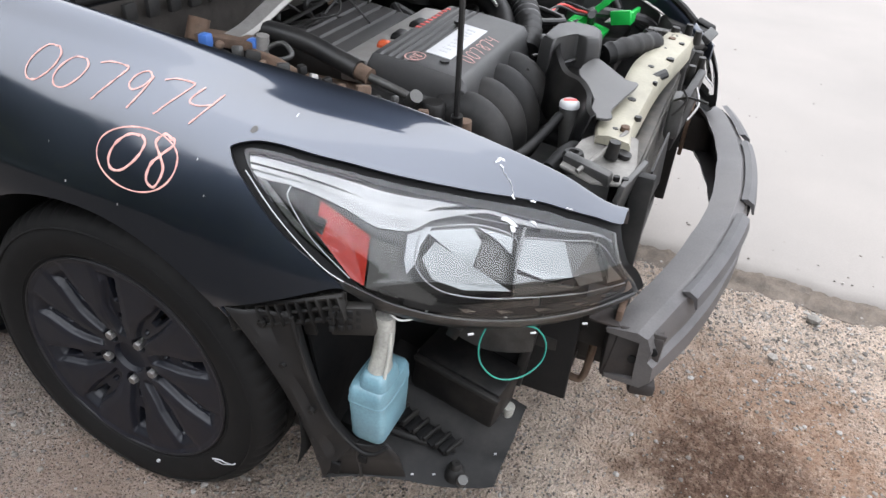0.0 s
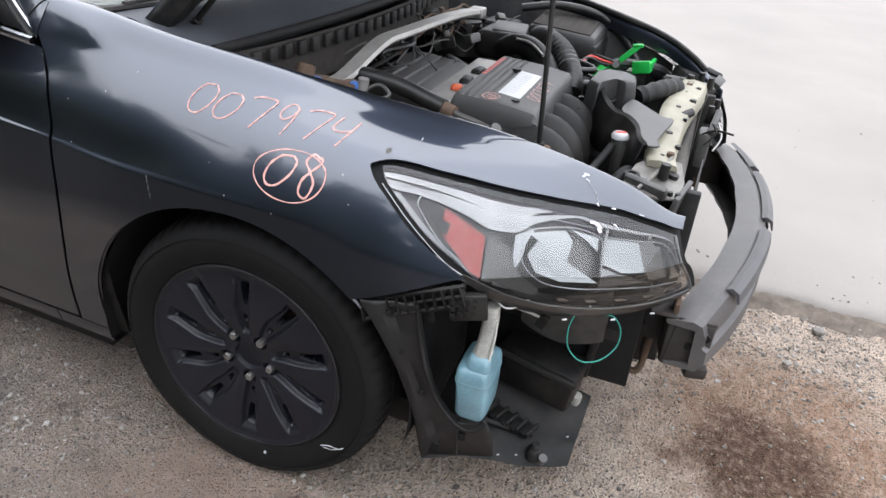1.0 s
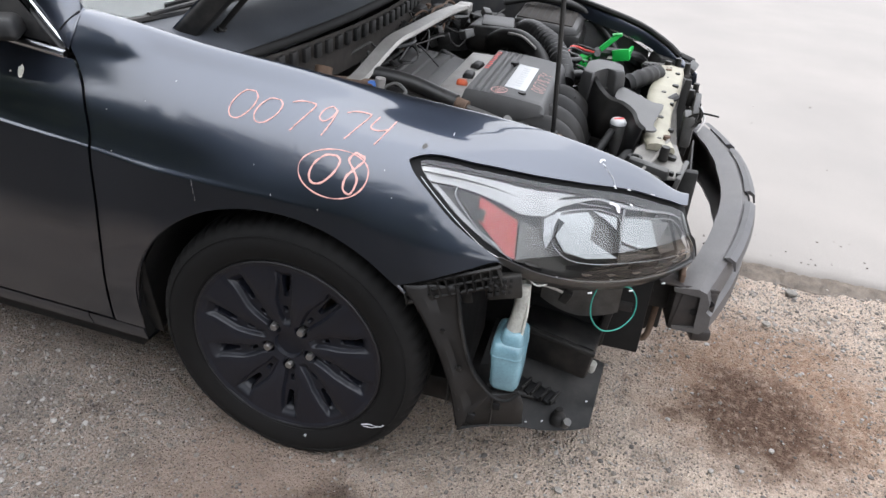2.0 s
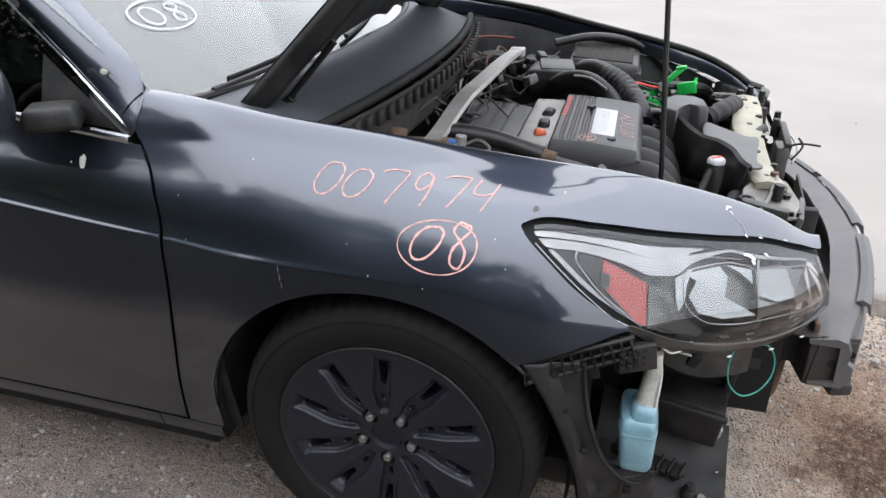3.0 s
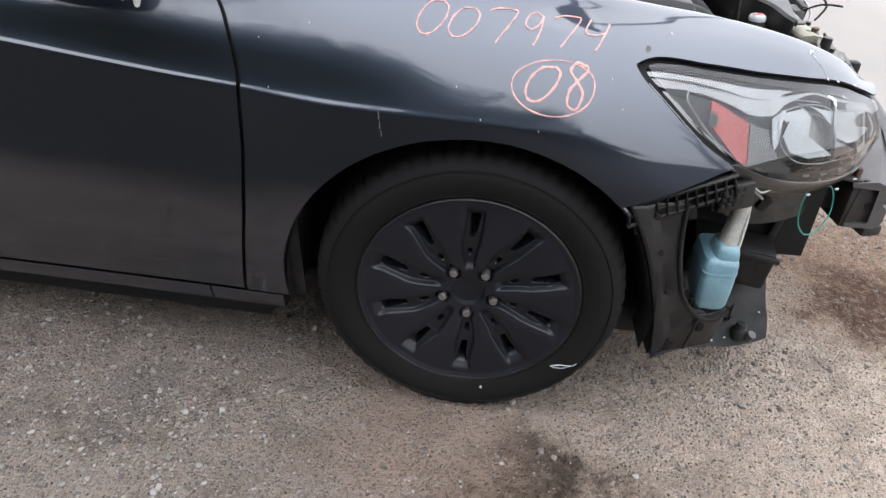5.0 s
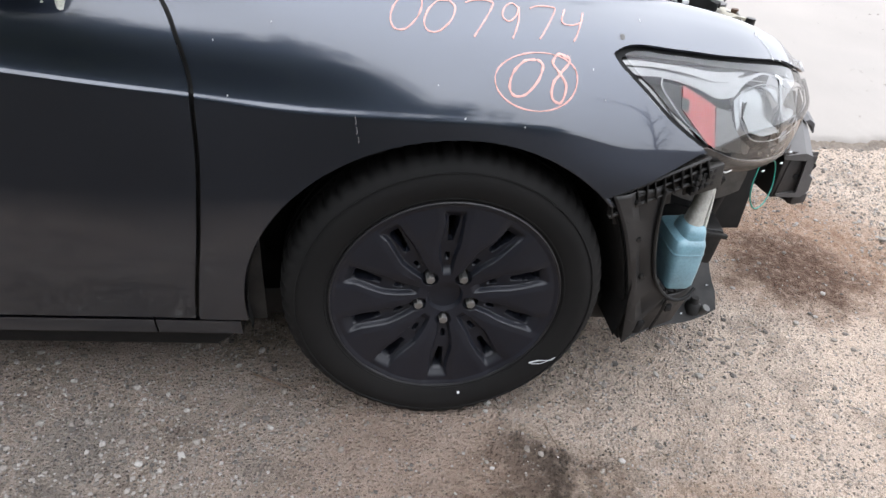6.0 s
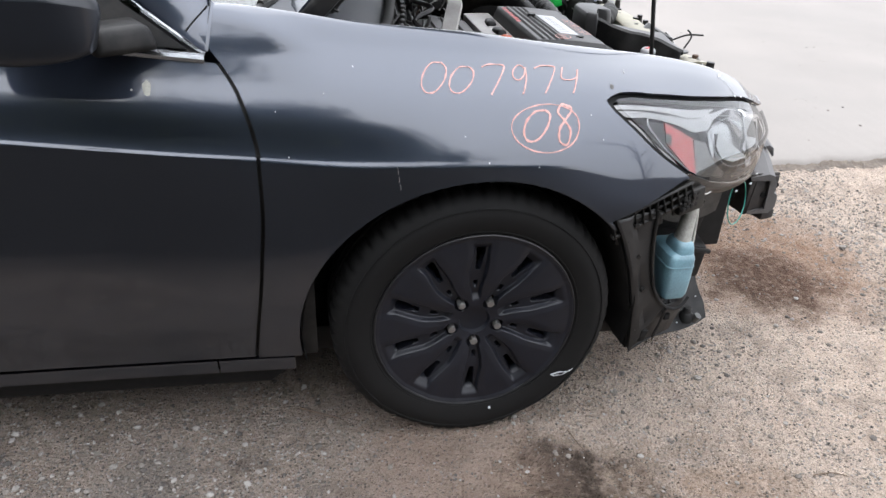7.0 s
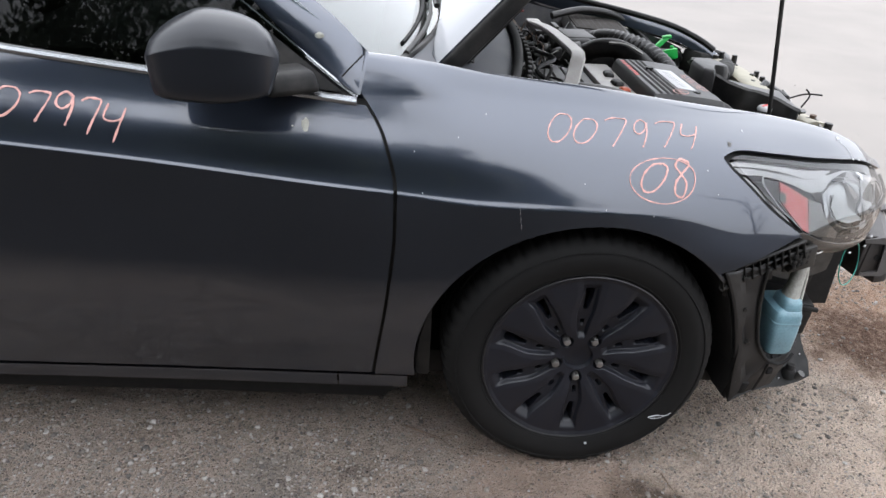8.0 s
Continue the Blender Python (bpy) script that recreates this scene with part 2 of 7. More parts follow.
BEAMCOAT = material("scuffed_grey_beam", (0.062, 0.059, 0.060), 0.5, 0.1, 0, 0.45, 9, 300, 0.0005, 0.55, (0.11, 0.100, 0.094))
BEAMCAP = material("scuffed_beam_cap", (0.050, 0.049, 0.052), 0.5, 0.1, 0, 0.45, 12, 300, 0.0005, 0.5, (0.09, 0.084, 0.081))
GREEN = material("bright_green_plastic", (0.0123, 0.3819, 0.0616), 0.35, 0, 0.2, 0.15, 30, 300)
ORANGE = material("orange_plug", (0.4620, 0.0739, 0.0185), 0.45, 0, 0, 0.15, 60, 300)
BLUE = material("blue_clip", (0.05, 0.14, 0.42), 0.45, 0, 0, 0.15, 60, 300)
LABEL = material("white_paper_label", (0.4558, 0.4620, 0.4682), 0.6, 0, 0, 0.05, 40, 300)
INK = material("label_grey_ink", (0.16, 0.16, 0.17), 0.7, 0, 0, 0.1, 40, 300)
REDMARK = material("red_lettering", (0.55, 0.06, 0.05), 0.5, 0, 0, 0.2, 80, 300)
CHALK = material("pink_paint_pen", (0.60, 0.33, 0.295), 0.85, 0, 0, 0.25, 140, 500)
WHITEPEN = material("white_paint_pen", (0.5891, 0.6029, 0.6098), 0.8, 0, 0, 0.15, 140, 500)
SCUFF = material("pale_scuff", (0.4066, 0.4127, 0.4250), 0.7, 0, 0, 0.25, 160, 600)
FAINT = material("faint_scrape", (0.16, 0.165, 0.175), 0.7, 0, 0, 0.35, 200, 700)
DROPPING = material("dried_bird_dropping", (0.4312, 0.4312, 0.3819), 0.9, 0, 0, 0.4, 220, 700)
WIREGREEN = material("green_wire", (0.02, 0.22, 0.17), 0.4, 0, 0, 0.1, 60, 300)
WIREWHITE = material("white_wire", (0.6, 0.6, 0.58), 0.5, 0, 0, 0.1, 60, 300)
BOTTLE = material("blue_washer_fluid_bottle", (0.15, 0.27, 0.32), 0.3, 0, 0.3, 0.3, 14, 200)
NECK = material("cloudy_bottle_neck", (0.33, 0.325, 0.295), 0.35, 0, 0.2, 0.4, 25, 200)
CORE = material("radiator_core", (0.0647, 0.0620, 0.0566), 0.6, 0.5, 0, 0.4, 60, 500, 0.0005, 0.4, (0.1950, 0.1650, 0.1350))
GREYCOVER = material("engine_cover_grey", (0.024, 0.024, 0.0245), 0.5, 0, 0, 0.3, 12, 400, 0.0004, 0.55, (0.058, 0.053, 0.049))
SKIRT = material("smoky_lamp_skirt", (0.020, 0.019, 0.018), 0.3, 0, 0.3, 0.2, 20, 300)
CLEARWHITE = material("pale_moulded_plastic", (0.42, 0.42, 0.38), 0.4, 0, 0.2, 0.2, 40, 300)
TONGUE = material("worn_grey_plastic", (0.050, 0.049, 0.048), 0.5, 0, 0, 0.25, 18, 400, 0.0003, 0.3, (0.13, 0.12, 0.11))
BRACKET = material("dusty_grey_bracket", (0.1800, 0.1740, 0.1620), 0.55, 0.4, 0, 0.35, 35, 400, 0.0006, 0.5, (0.09, 0.075, 0.06))
FACET = material("bright_lamp_facet", (0.25, 0.258, 0.254), 0.22, 1.0, 0, 0.12, 9, 150)
BRIGHT = material("thin_chrome_line", (0.26, 0.265, 0.265), 0.15, 1.0, 0, 0.1, 20, 200)
TWIG = material("dry_twig", (0.11, 0.075, 0.05), 0.85, 0, 0, 0.35, 60, 300)
SOIL = material("broken_brown_edge", (0.085, 0.068, 0.054), 0.95, 0, 0, 0.5, 25, 200, 0.004, 0.4, (0.24, 0.20, 0.165))
SHELL = material("satin_dark_mirror_shell", (0.013, 0.015, 0.020), 0.34, 0.2, 0.20, 0.12, 10, 500)
DULLRED = material("dusty_red_hose", (0.16, 0.035, 0.03), 0.6, 0, 0, 0.3, 40, 300)
INTERIOR = material("dark_cabin_cloth", (0.01, 0.01, 0.01), 0.9, 0, 0, 0.2, 15, 300)
STONE = material("loose_stone", (0.2264, 0.2102, 0.1887), 0.9, 0, 0, 0.3, 60, 500, 0.001, 0.0, (0, 0, 0), 0.0, 0.35)
CONCRETE = material("pale_concrete", (0.216, 0.198, 0.182), 0.9, 0, 0, 0.14, 1.3, 220, 0.0012, 0.4, (0.18, 0.170, 0.160))
GREYSTEEL = material("dirty_grey_steel", (0.0770, 0.0770, 0.0755), 0.5, 0.6, 0, 0.4, 30, 400, 0.0006, 0.4, (0.0900, 0.0788, 0.0675))
COWL = material("satin_black_cowl", (0.030, 0.034, 0.042), 0.62, 0, 0.0, 0.2, 12, 300, 0, 0.15, (0.09, 0.085, 0.08))
FELT = material("dusty_brown_felt", (0.0347, 0.0308, 0.0277), 0.95, 0, 0, 0.35, 40, 400, 0.0008)
GASKET_AND_SHADE = material("black_rubber_and_shade", (0.0036, 0.0036, 0.0039), 0.7, 0, 0, 0.1, 30, 300)
LENS = clear_material("clear_lens", (0.93, 0.94, 0.95), 0.04, 0.055)
GLASS = clear_material("tinted_window", (0.06, 0.07, 0.066), 0.02, 0.02)
SCREEN = clear_material("windscreen_glass", (0.70, 0.74, 0.73), 0.03, 0.08)
GRAVEL = gravel_material()
LEAF = material("dark_leaves", (0.055, 0.075, 0.035), 0.7, 0, 0, 0.4, 6, 60, 0, 0.0, (0, 0, 0), 0.0, 0.2)
BARK = material("grey_bark", (0.16, 0.13, 0.10), 0.9, 0, 0, 0.3, 20, 150, 0.004)

for m in (RUBBER, LINER, DUSTY, BLACK, FELT, GASKET_AND_SHADE):
    m.node_tree.nodes["Principled BSDF"].inputs["Specular IOR Level"].default_value = 0.28


# ---- mesh helpers ----
def part(name, bm, mat, parent=None, label="", smooth=True, sharp=38):
    """Links a bmesh as one mesh object under a thing or part."""
    me = bpy.data.meshes.new(name)
    bmesh.ops.recalc_face_normals(bm, faces=bm.faces) if len(bm.faces) < 40000 else None
    bm.to_mesh(me)
    bm.free()
    me.materials.append(mat)
    if smooth and len(me.polygons):
        me.polygons.foreach_set("use_smooth", [True] * len(me.polygons))
        me.set_sharp_from_angle(angle=radians(sharp))
    ob = new(name, me)
    ob.parent = parent
    if label:
        tagged(ob, label)
    return ob


def from_lists(name, verts, faces, mat, parent=None, label="", smooth=True):
    me = bpy.data.meshes.new(name)
    me.from_pydata(verts, [], faces)
    me.materials.append(mat)
    if smooth:
        me.polygons.foreach_set("use_smooth", [True] * len(me.polygons))
    me.update()
    ob = new(name, me)
    ob.parent = parent
    if label:
        tagged(ob, label)
    return ob


def box(cx, cy, cz, sx, sy, sz, bevel=0.004, turn=(0, 0, 0), bm=None, seg=2, taper=1.0):
    """A bevelled block about a centre; taper shrinks its top."""
    bm = bm or bmesh.new()
    made = bmesh.ops.create_cube(bm, size=1)["verts"]
    for v in made:
        k = taper if v.co.z > 0 else 1
        v.co = Vector((v.co.x * sx * k, v.co.y * sy * k, v.co.z * sz))
    if bevel:
        edges = list({e for v in made for e in v.link_edges})
        made = list({v for f in bmesh.ops.bevel(bm, geom=edges, offset=bevel, segments=seg, affect="EDGES", profile=0.5)["faces"] for v in f.verts} | {v for v in made if v.is_valid})
    bmesh.ops.transform(bm, matrix=pose(cx, cy, cz, *turn), verts=[v for v in made if v.is_valid])
    return bm


def rod(points, radius, bm=None, sides=10, closed=False, smooth_steps=0, radii=None):
    """A round bar or hose along points, with capped ends."""
    bm = bm or bmesh.new()
    pts = [Vector(p) for p in points]
    if smooth_steps:
        pts = spline(pts, smooth_steps, closed)
    n = len(pts)
    rings, normal = [], None
    for i, p in enumerate(pts):
        a, b = pts[(i - 1) % n if closed else max(i - 1, 0)], pts[(i + 1) % n if closed else min(i + 1, n - 1)]
        tangent = (b - a).normalized()
        if normal is None:
            normal = tangent.orthogonal().normalized()
        normal = (normal - tangent * normal.dot(tangent)).normalized()
        side = tangent.cross(normal)
        r = radii(i / max(n - 1, 1)) if radii else radius
        rings.append([bm.verts.new(p + (normal * math.cos(k * 2 * math.pi / sides) + side * math.sin(k * 2 * math.pi / sides)) * r) for k in range(sides)])
    for i in range(n if closed else n - 1):
        A, B = rings[i], rings[(i + 1) % n]
        for k in range(sides):
            bm.faces.new((A[k], A[(k + 1) % sides], B[(k + 1) % sides], B[k]))
    if not closed:
        bm.faces.new(rings[0][::-1])
        bm.faces.new(rings[-1])
    return bm


def spline(pts, steps, closed=False):
    out, n = [], len(pts)
    for i in range(n if closed else n - 1):
        p0, p1 = pts[(i - 1) % n if closed else max(i - 1, 0)], pts[i]
        p2, p3 = pts[(i + 1) % n], pts[(i + 2) % n if closed else min(i + 2, n - 1)]
        for k in range(steps):
            t = k / steps
            out.append(0.5 * (2 * p1 + (p2 - p0) * t + (2 * p0 - 5 * p1 + 4 * p2 - p3) * t * t + (3 * p1 - p0 - 3 * p2 + p3) * t ** 3))
    if not closed:
        out.append(pts[-1])
    return out


def cyl(a, b, r, r2=None, bm=None, sides=20, bevel=0.0):
    """A solid round from a to b."""
    a, b = Vector(a), Vector(b)
    r2 = r if r2 is None else r2
    n = (b - a).normalized()
    if bevel:
        return rod([a, a + n * 1e-4, a + n * bevel, b - n * bevel, b - n * 1e-4, b], r, bm, sides,
                   radii=lambda t: (r - bevel if t < 0.1 else r if t < 0.5 else r2 if t < 0.75 else r2 - bevel) if t not in (0, 1) else 0.001 + 0 * t)
    bm = bm or bmesh.new()
    return rod([a, b], r, bm, sides, radii=lambda t: r + (r2 - r) * t)


def lathe(profile, center, axis="y", steps=64, bm=None):
    """Turns a profile of (radius, along) pairs round an axis through the centre."""
    bm = bm or bmesh.new()
    c = Vector(center)
    rings = []
    for k in range(steps):
        a = k * 2 * math.pi / steps
        if axis == "y":
            rings.append([bm.verts.new(c + Vector((r * math.cos(a), h, r * math.sin(a)))) for r, h in profile])
        elif axis == "z":
            rings.append([bm.verts.new(c + Vector((r * math.cos(a), r * math.sin(a), h))) for r, h in profile])
        else:
            rings.append([bm.verts.new(c + Vector((h, r * math.cos(a), r * math.sin(a)))) for r, h in profile])
    for k in range(steps):
        A, B = rings[k], rings[(k + 1) % steps]
        for i in range(len(profile) - 1):
            bm.faces.new((A[i], A[i + 1], B[i + 1], B[i]))
    return bm


def loft(rows, bm=None, closed=False, caps=False):
    """A skin over rows of points, all rows of one length."""
    bm = bm or bmesh.new()
    grid = [[bm.verts.new(p) for p in row] for row in rows]
    m = len(grid[0])
    for A, B in zip(grid[:-1], grid[1:]):
        for i in range(m if closed else m - 1):
            bm.faces.new((A[i], A[(i + 1) % m], B[(i + 1) % m], B[i]))
    if caps:
        bm.faces.new(grid[0][::-1])
        bm.faces.new(grid[-1])
    return bm


def plate(outline, thick, bm=None, bevel=0.0):
    """A flat plate over an outline of 3D points in one plane, thickened against its normal."""
    bm = bm or bmesh.new()
    face = bm.faces.new([bm.verts.new(p) for p in outline])
    face.normal_update()
    nrm = face.normal.copy()
    ext = bmesh.ops.extrude_face_region(bm, geom=[face])["geom"]
    moved = [g for g in ext if isinstance(g, bmesh.types.BMVert)]
    bmesh.ops.translate(bm, verts=moved, vec=-nrm * thick)
    if bevel:
        bmesh.ops.bevel(bm, geom=[e for e in bm.edges if e.calc_face_angle(0) > 0.6], offset=bevel, segments=2, affect="EDGES")
    return bm


def thicken(ob, thick, offset=-1.0):
    mod = ob.modifiers.new("thickness", "SOLIDIFY")
    mod.thickness, mod.offset = thick, offset
    split = ob.modifiers.new("split", "EDGE_SPLIT")
    split.split_angle = radians(40)
    return ob


def solid(ob, thick):
    mod = ob.modifiers.new("thickness", "SOLIDIFY")
    mod.thickness, mod.offset = thick, -1
    return ob


def pchip(xs, ys, x):
    """A smooth curve through points that does not overshoot."""
    xs, ys, x = np.asarray(xs, float), np.asarray(ys, float), np.clip(np.asarray(x, float), xs[0], xs[-1])
    h, d = np.diff(xs), np.diff(ys) / np.diff(xs)
    m = np.zeros(len(xs))
    m[0], m[-1] = d[0], d[-1]
    for i in range(1, len(xs) - 1):
        if d[i - 1] * d[i] > 0:
            w1, w2 = 2 * h[i] + h[i - 1], h[i] + 2 * h[i - 1]
            m[i] = (w1 + w2) / (w1 / d[i - 1] + w2 / d[i])
    i = np.clip(np.searchsorted(xs, x) - 1, 0, len(xs) - 2)
    t = (x - xs[i]) / h[i]
    return ((1 + 2 * t) * (1 - t) ** 2 * ys[i] + t * (1 - t) ** 2 * h[i] * m[i] + t * t * (3 - 2 * t) * ys[i + 1] + t * t * (t - 1) * h[i] * m[i + 1])


# ---- ground and road ----
def spaced(*runs):
    out = []
    for a, b, step in runs:
        out += list(np.arange(a, b - 1e-6, step))
    return out + [runs[-1][1]]


def build_ground():
    xs = spaced((-600, -60, 90), (-60, -8, 6.5), (-8, -2.2, 0.4), (-2.2, 2.6, 0.018), (2.6, 9, 0.4), (9, 60, 6), (60, 600, 90))
    ys = spaced((-600, -60, 90), (-60, -8, 6.5), (-8, -1.9, 0.4), (-1.9, 0.75, 0.018), (0.75, 3, 0.3), (3, 60, 6), (60, 600, 90))
    verts = []
    for y in ys:
        for x in xs:
            z = 0.010 * noise.noise((x * 1.1, y * 1.1, 0)) + 0.004 * noise.noise((x * 5, y * 5, 3)) + 0.003 * noise.noise((x * 17, y * 17, 7)) \
                + 0.0025 * noise.noise((x * 45, y * 45, 9)) if -2.3 < x < 2.7 and -2 < y < 0.8 else 0
            verts.append((x, y, z - 0.002))
    w = len(xs)
    faces = [(j * w + i, j * w + i + 1, (j + 1) * w + i + 1, (j + 1) * w + i) for j in range(len(ys) - 1) for i in range(w - 1)]
    tagged(from_lists("ground", verts, faces, GRAVEL), "brown gravel lot strewn with grit and dark oil stains", "ground", kind="structure")


def edge_y(x):
    """The broken edge of the concrete along the gravel."""
    return 0.565 + 0.03 * noise.noise((x * 1.3, 0, 5)) + 0.025 * noise.noise((x * 6, 0, 8)) + 0.012 * noise.noise((x * 22, 0, 2))


def build_road():
    xs = spaced((-300, -20, 40), (-20, -2, 1.0), (-2, 4.5, 0.02), (4.5, 20, 1.0), (20, 300, 40))
    steps = [(-0.035, -0.012), (-0.02, 0.010), (-0.006, 0.022), (0.012, 0.027), (0.06, 0.030), (0.3, 0.031), (1.0, 0.031), (3, 0.031), (12, 0.03), (60, 0.03), (500, 0.03)]
    verts = []
    for d, z in steps:
        for x in xs:
            near = d < 0.1
            verts.append((x, edge_y(x) * (1 if d < 2 else 0) + (0.565 if d >= 2 else 0) + d + (0.008 * noise.noise((x * 30, d * 40, 1)) if near else 0),
                          z + (0.004 * noise.noise((x * 25, d * 60, 4)) if near else 0)))
    w = len(xs)
    faces = [(j * w + i, j * w + i + 1, (j + 1) * w + i + 1, (j + 1) * w + i) for j in range(len(steps) - 1) for i in range(w - 1)]
    tagged(from_lists("road", verts, faces, CONCRETE), "pale worn concrete roadway with a crumbling edge", "road", kind="structure")


def build_road_edge():
    xs = spaced((-3, 5.5, 0.015))
    verts = []
    for d, z in ((-0.16, -0.010), (-0.11, 0.001), (-0.075, 0.010), (-0.045, 0.016), (-0.02, 0.018), (0.01, 0.010)):
        for x in xs:
            k = 0.6 + 0.8 * noise.noise((x * 2.2, 0, 31))
            verts.append((x, edge_y(x) + d * (0.7 + 0.5 * noise.noise((x * 3, 0, 17))) + 0.012 * noise.noise((x * 40, d * 50, 3)), z * max(0.1, k) + 0.007 * noise.noise((x * 55, d * 60, 6)) * (z > 0)))
    w = len(xs)
    faces = [(j * w + i, j * w + i + 1, (j + 1) * w + i + 1, (j + 1) * w + i) for j in range(5) for i in range(w - 1)]
    tagged(from_lists("road_edge", verts, faces, SOIL, smooth=False), "crumbled dark soil along the broken concrete edge", "road edge", kind="structure")


build_ground()
build_road()
build_road_edge()

# ---- the car's side surface ----
SX = [-1.7, -1.0, -0.5, -0.25, 0.0, 0.15, 0.3, 0.45, 0.6, 0.72, 0.82, 0.9]
ROWS_Z = [
    [0.22] * 12,
    [0.45] * 12,
    [0.60] * 12,
    [0.868, 0.805, 0.748, 0.727, 0.722, 0.714, 0.674, 0.650, 0.66, 0.648, 0.637, 0.63],
    [0.877, 0.814, 0.757, 0.742, 0.737, 0.730, 0.692, 0.668, 0.70, 0.684, 0.668, 0.655],
    [0.93, 0.872, 0.83, 0.81, 0.80, 0.803, 0.80, 0.775, 0.745, 0.722, 0.692, 0.68],
    [0.985, 0.92, 0.885, 0.865, 0.85, 0.85, 0.842, 0.822, 0.79, 0.752, 0.706, 0.69],
    [1.03, 0.985, 0.962, 0.930, 0.908, 0.893, 0.876, 0.854, 0.82, 0.775, 0.717, 0.70],
    [1.05, 1.03, 1.006, 0.972, 0.943, 0.916, 0.891, 0.866, 0.832, 0.784, 0.722, 0.705],
    [1.045, 1.02, 0.996, 0.961, 0.932, 0.905, 0.880, 0.855, 0.820, 0.770, 0.708, 0.69],
    [1.01, 0.94, 0.93, 0.915, 0.89, 0.862, 0.838, 0.812, 0.78, 0.735, 0.68, 0.66],
]
ROWS_Y = [
    [-0.822, -0.845, -0.868, -0.882, -0.89, -0.89, -0.885, -0.86, -0.79, -0.71, -0.6, -0.45],
    [-0.855, -0.882, -0.903, -0.916, -0.925, -0.928, -0.922, -0.887, -0.815, -0.73, -0.62, -0.48],
    [-0.868, -0.892, -0.906, -0.924, -0.937, -0.94, -0.932, -0.895, -0.827, -0.742, -0.635, -0.515],
    [-0.876, -0.8923, -0.8975, -0.9202, -0.9295, -0.9275, -0.9205, -0.8865, -0.815, -0.7389, -0.638, -0.53],
    [-0.872, -0.8872, -0.8925, -0.9125, -0.9235, -0.9220, -0.9155, -0.8810, -0.796, -0.7159, -0.62, -0.52],
    [-0.852, -0.8645, -0.8684, -0.8868, -0.8890, -0.8815, -0.8600, -0.8215, -0.7624, -0.6906, -0.597, -0.5],
    [-0.825, -0.8379, -0.838, -0.8555, -0.854, -0.8404, -0.8107, -0.7638, -0.7136, -0.6503, -0.577, -0.485],
    [-0.79, -0.8099, -0.7968, -0.8012, -0.7891, -0.766, -0.7362, -0.6992, -0.6676, -0.615, -0.557, -0.475],
    [-0.76, -0.78, -0.756, -0.7593, -0.7438, -0.7141, -0.6833, -0.6528, -0.6323, -0.5919, -0.54, -0.46],
    [-0.75, -0.77, -0.741, -0.7443, -0.7288, -0.6991, -0.6683, -0.6378, -0.6173, -0.5769, -0.525, -0.445],
    [-0.74, -0.76, -0.729, -0.7323, -0.7168, -0.6871, -0.6563, -0.6258, -0.6053, -0.5649, -0.515, -0.435],
]
NV = len(ROWS_Z) - 1
TX = np.linspace(SX[0], SX[-1], 521)
TV = np.linspace(0, NV, 401)


def side_tables():
    zs = np.array([pchip(SX, r, TX) for r in ROWS_Z])
    ys = np.array([pchip(SX, r, TX) for r in ROWS_Y])
    Y, Z = np.zeros((len(TX), len(TV))), np.zeros((len(TX), len(TV)))
    for i in range(len(TX)):
        s = np.r_[0, np.cumsum(np.hypot(np.diff(ys[:, i]), np.diff(zs[:, i])))]
        along = np.interp(TV, np.arange(NV + 1), s)
        Y[i], Z[i] = pchip(s, ys[:, i], along), pchip(s, zs[:, i], along)
    # soften along the length
    k = np.array([1, 4, 6, 4, 1]) / 16
    for _ in range(10):
        for A in (Y, Z):
            P = np.pad(A, ((2, 2), (0, 0)), mode="reflect", reflect_type="odd")
            A[:] = sum(k[j] * P[j:j + len(TX)] for j in range(5))
    return Y, Z


TAB_Y, TAB_Z = side_tables()


def pillar_shoulder():
    """A soft shoulder that carries the pillar's lower face on into the fender and fades out."""
    ease = lambda t: (lambda c: c * c * (3 - 2 * c))(np.clip(t, 0, 1))
    ridge = (0.94 + (-0.33 - TX) * 0.35)[:, None]
    rise = ease((TAB_Z - 0.920) / np.maximum(ridge - 0.920, 0.01)) * (1 - ease((TAB_Z - ridge) / 0.035))
    return 0.0095 * ease((-0.315 - TX) / 0.10)[:, None] * rise * (TV < 8.01)[None, :]


TAB_Y -= pillar_shoulder()


def side(x, v):
    """The skin at length x and girth v (0 sill to 8 hood gap, then the gutter)."""
    fi = min(max((x - TX[0]) / (TX[1] - TX[0]), 0), len(TX) - 1.001)
    fj = min(max(v / (TV[1] - TV[0]), 0), len(TV) - 1.001)
    i, j = int(fi), int(fj)
    a, b = fi - i, fj - j
    out = [0, 0]
    for n, T in enumerate((TAB_Y, TAB_Z)):
        out[n] = (T[i, j] * (1 - a) + T[i + 1, j] * a) * (1 - b) + (T[i, j + 1] * (1 - a) + T[i + 1, j + 1] * a) * b
    return Vector((x, out[0], out[1]))


def girth(x, z):
    """The girth v at which the skin has height z."""
    top = int(8 / (TV[1] - TV[0]))
    i = int(min(max(round((x - TX[0]) / (TX[1] - TX[0])), 0), len(TX) - 1))
    return float(np.interp(z, np.maximum.accumulate(TAB_Z[i, :top + 1]), TV[:top + 1]))


def skin_normal(x, v):
    e = 0.004
    n = (side(x + e, v) - side(x - e, v)).cross(side(x, v + 0.05) - side(x, v - 0.05))
    n.normalize()
    return n if n.y < 0 or n.z > 0.3 else -n


def on_side(x, z, out=0.0):
    v = girth(x, z)
    return side(x, v) + skin_normal(x, v) * out


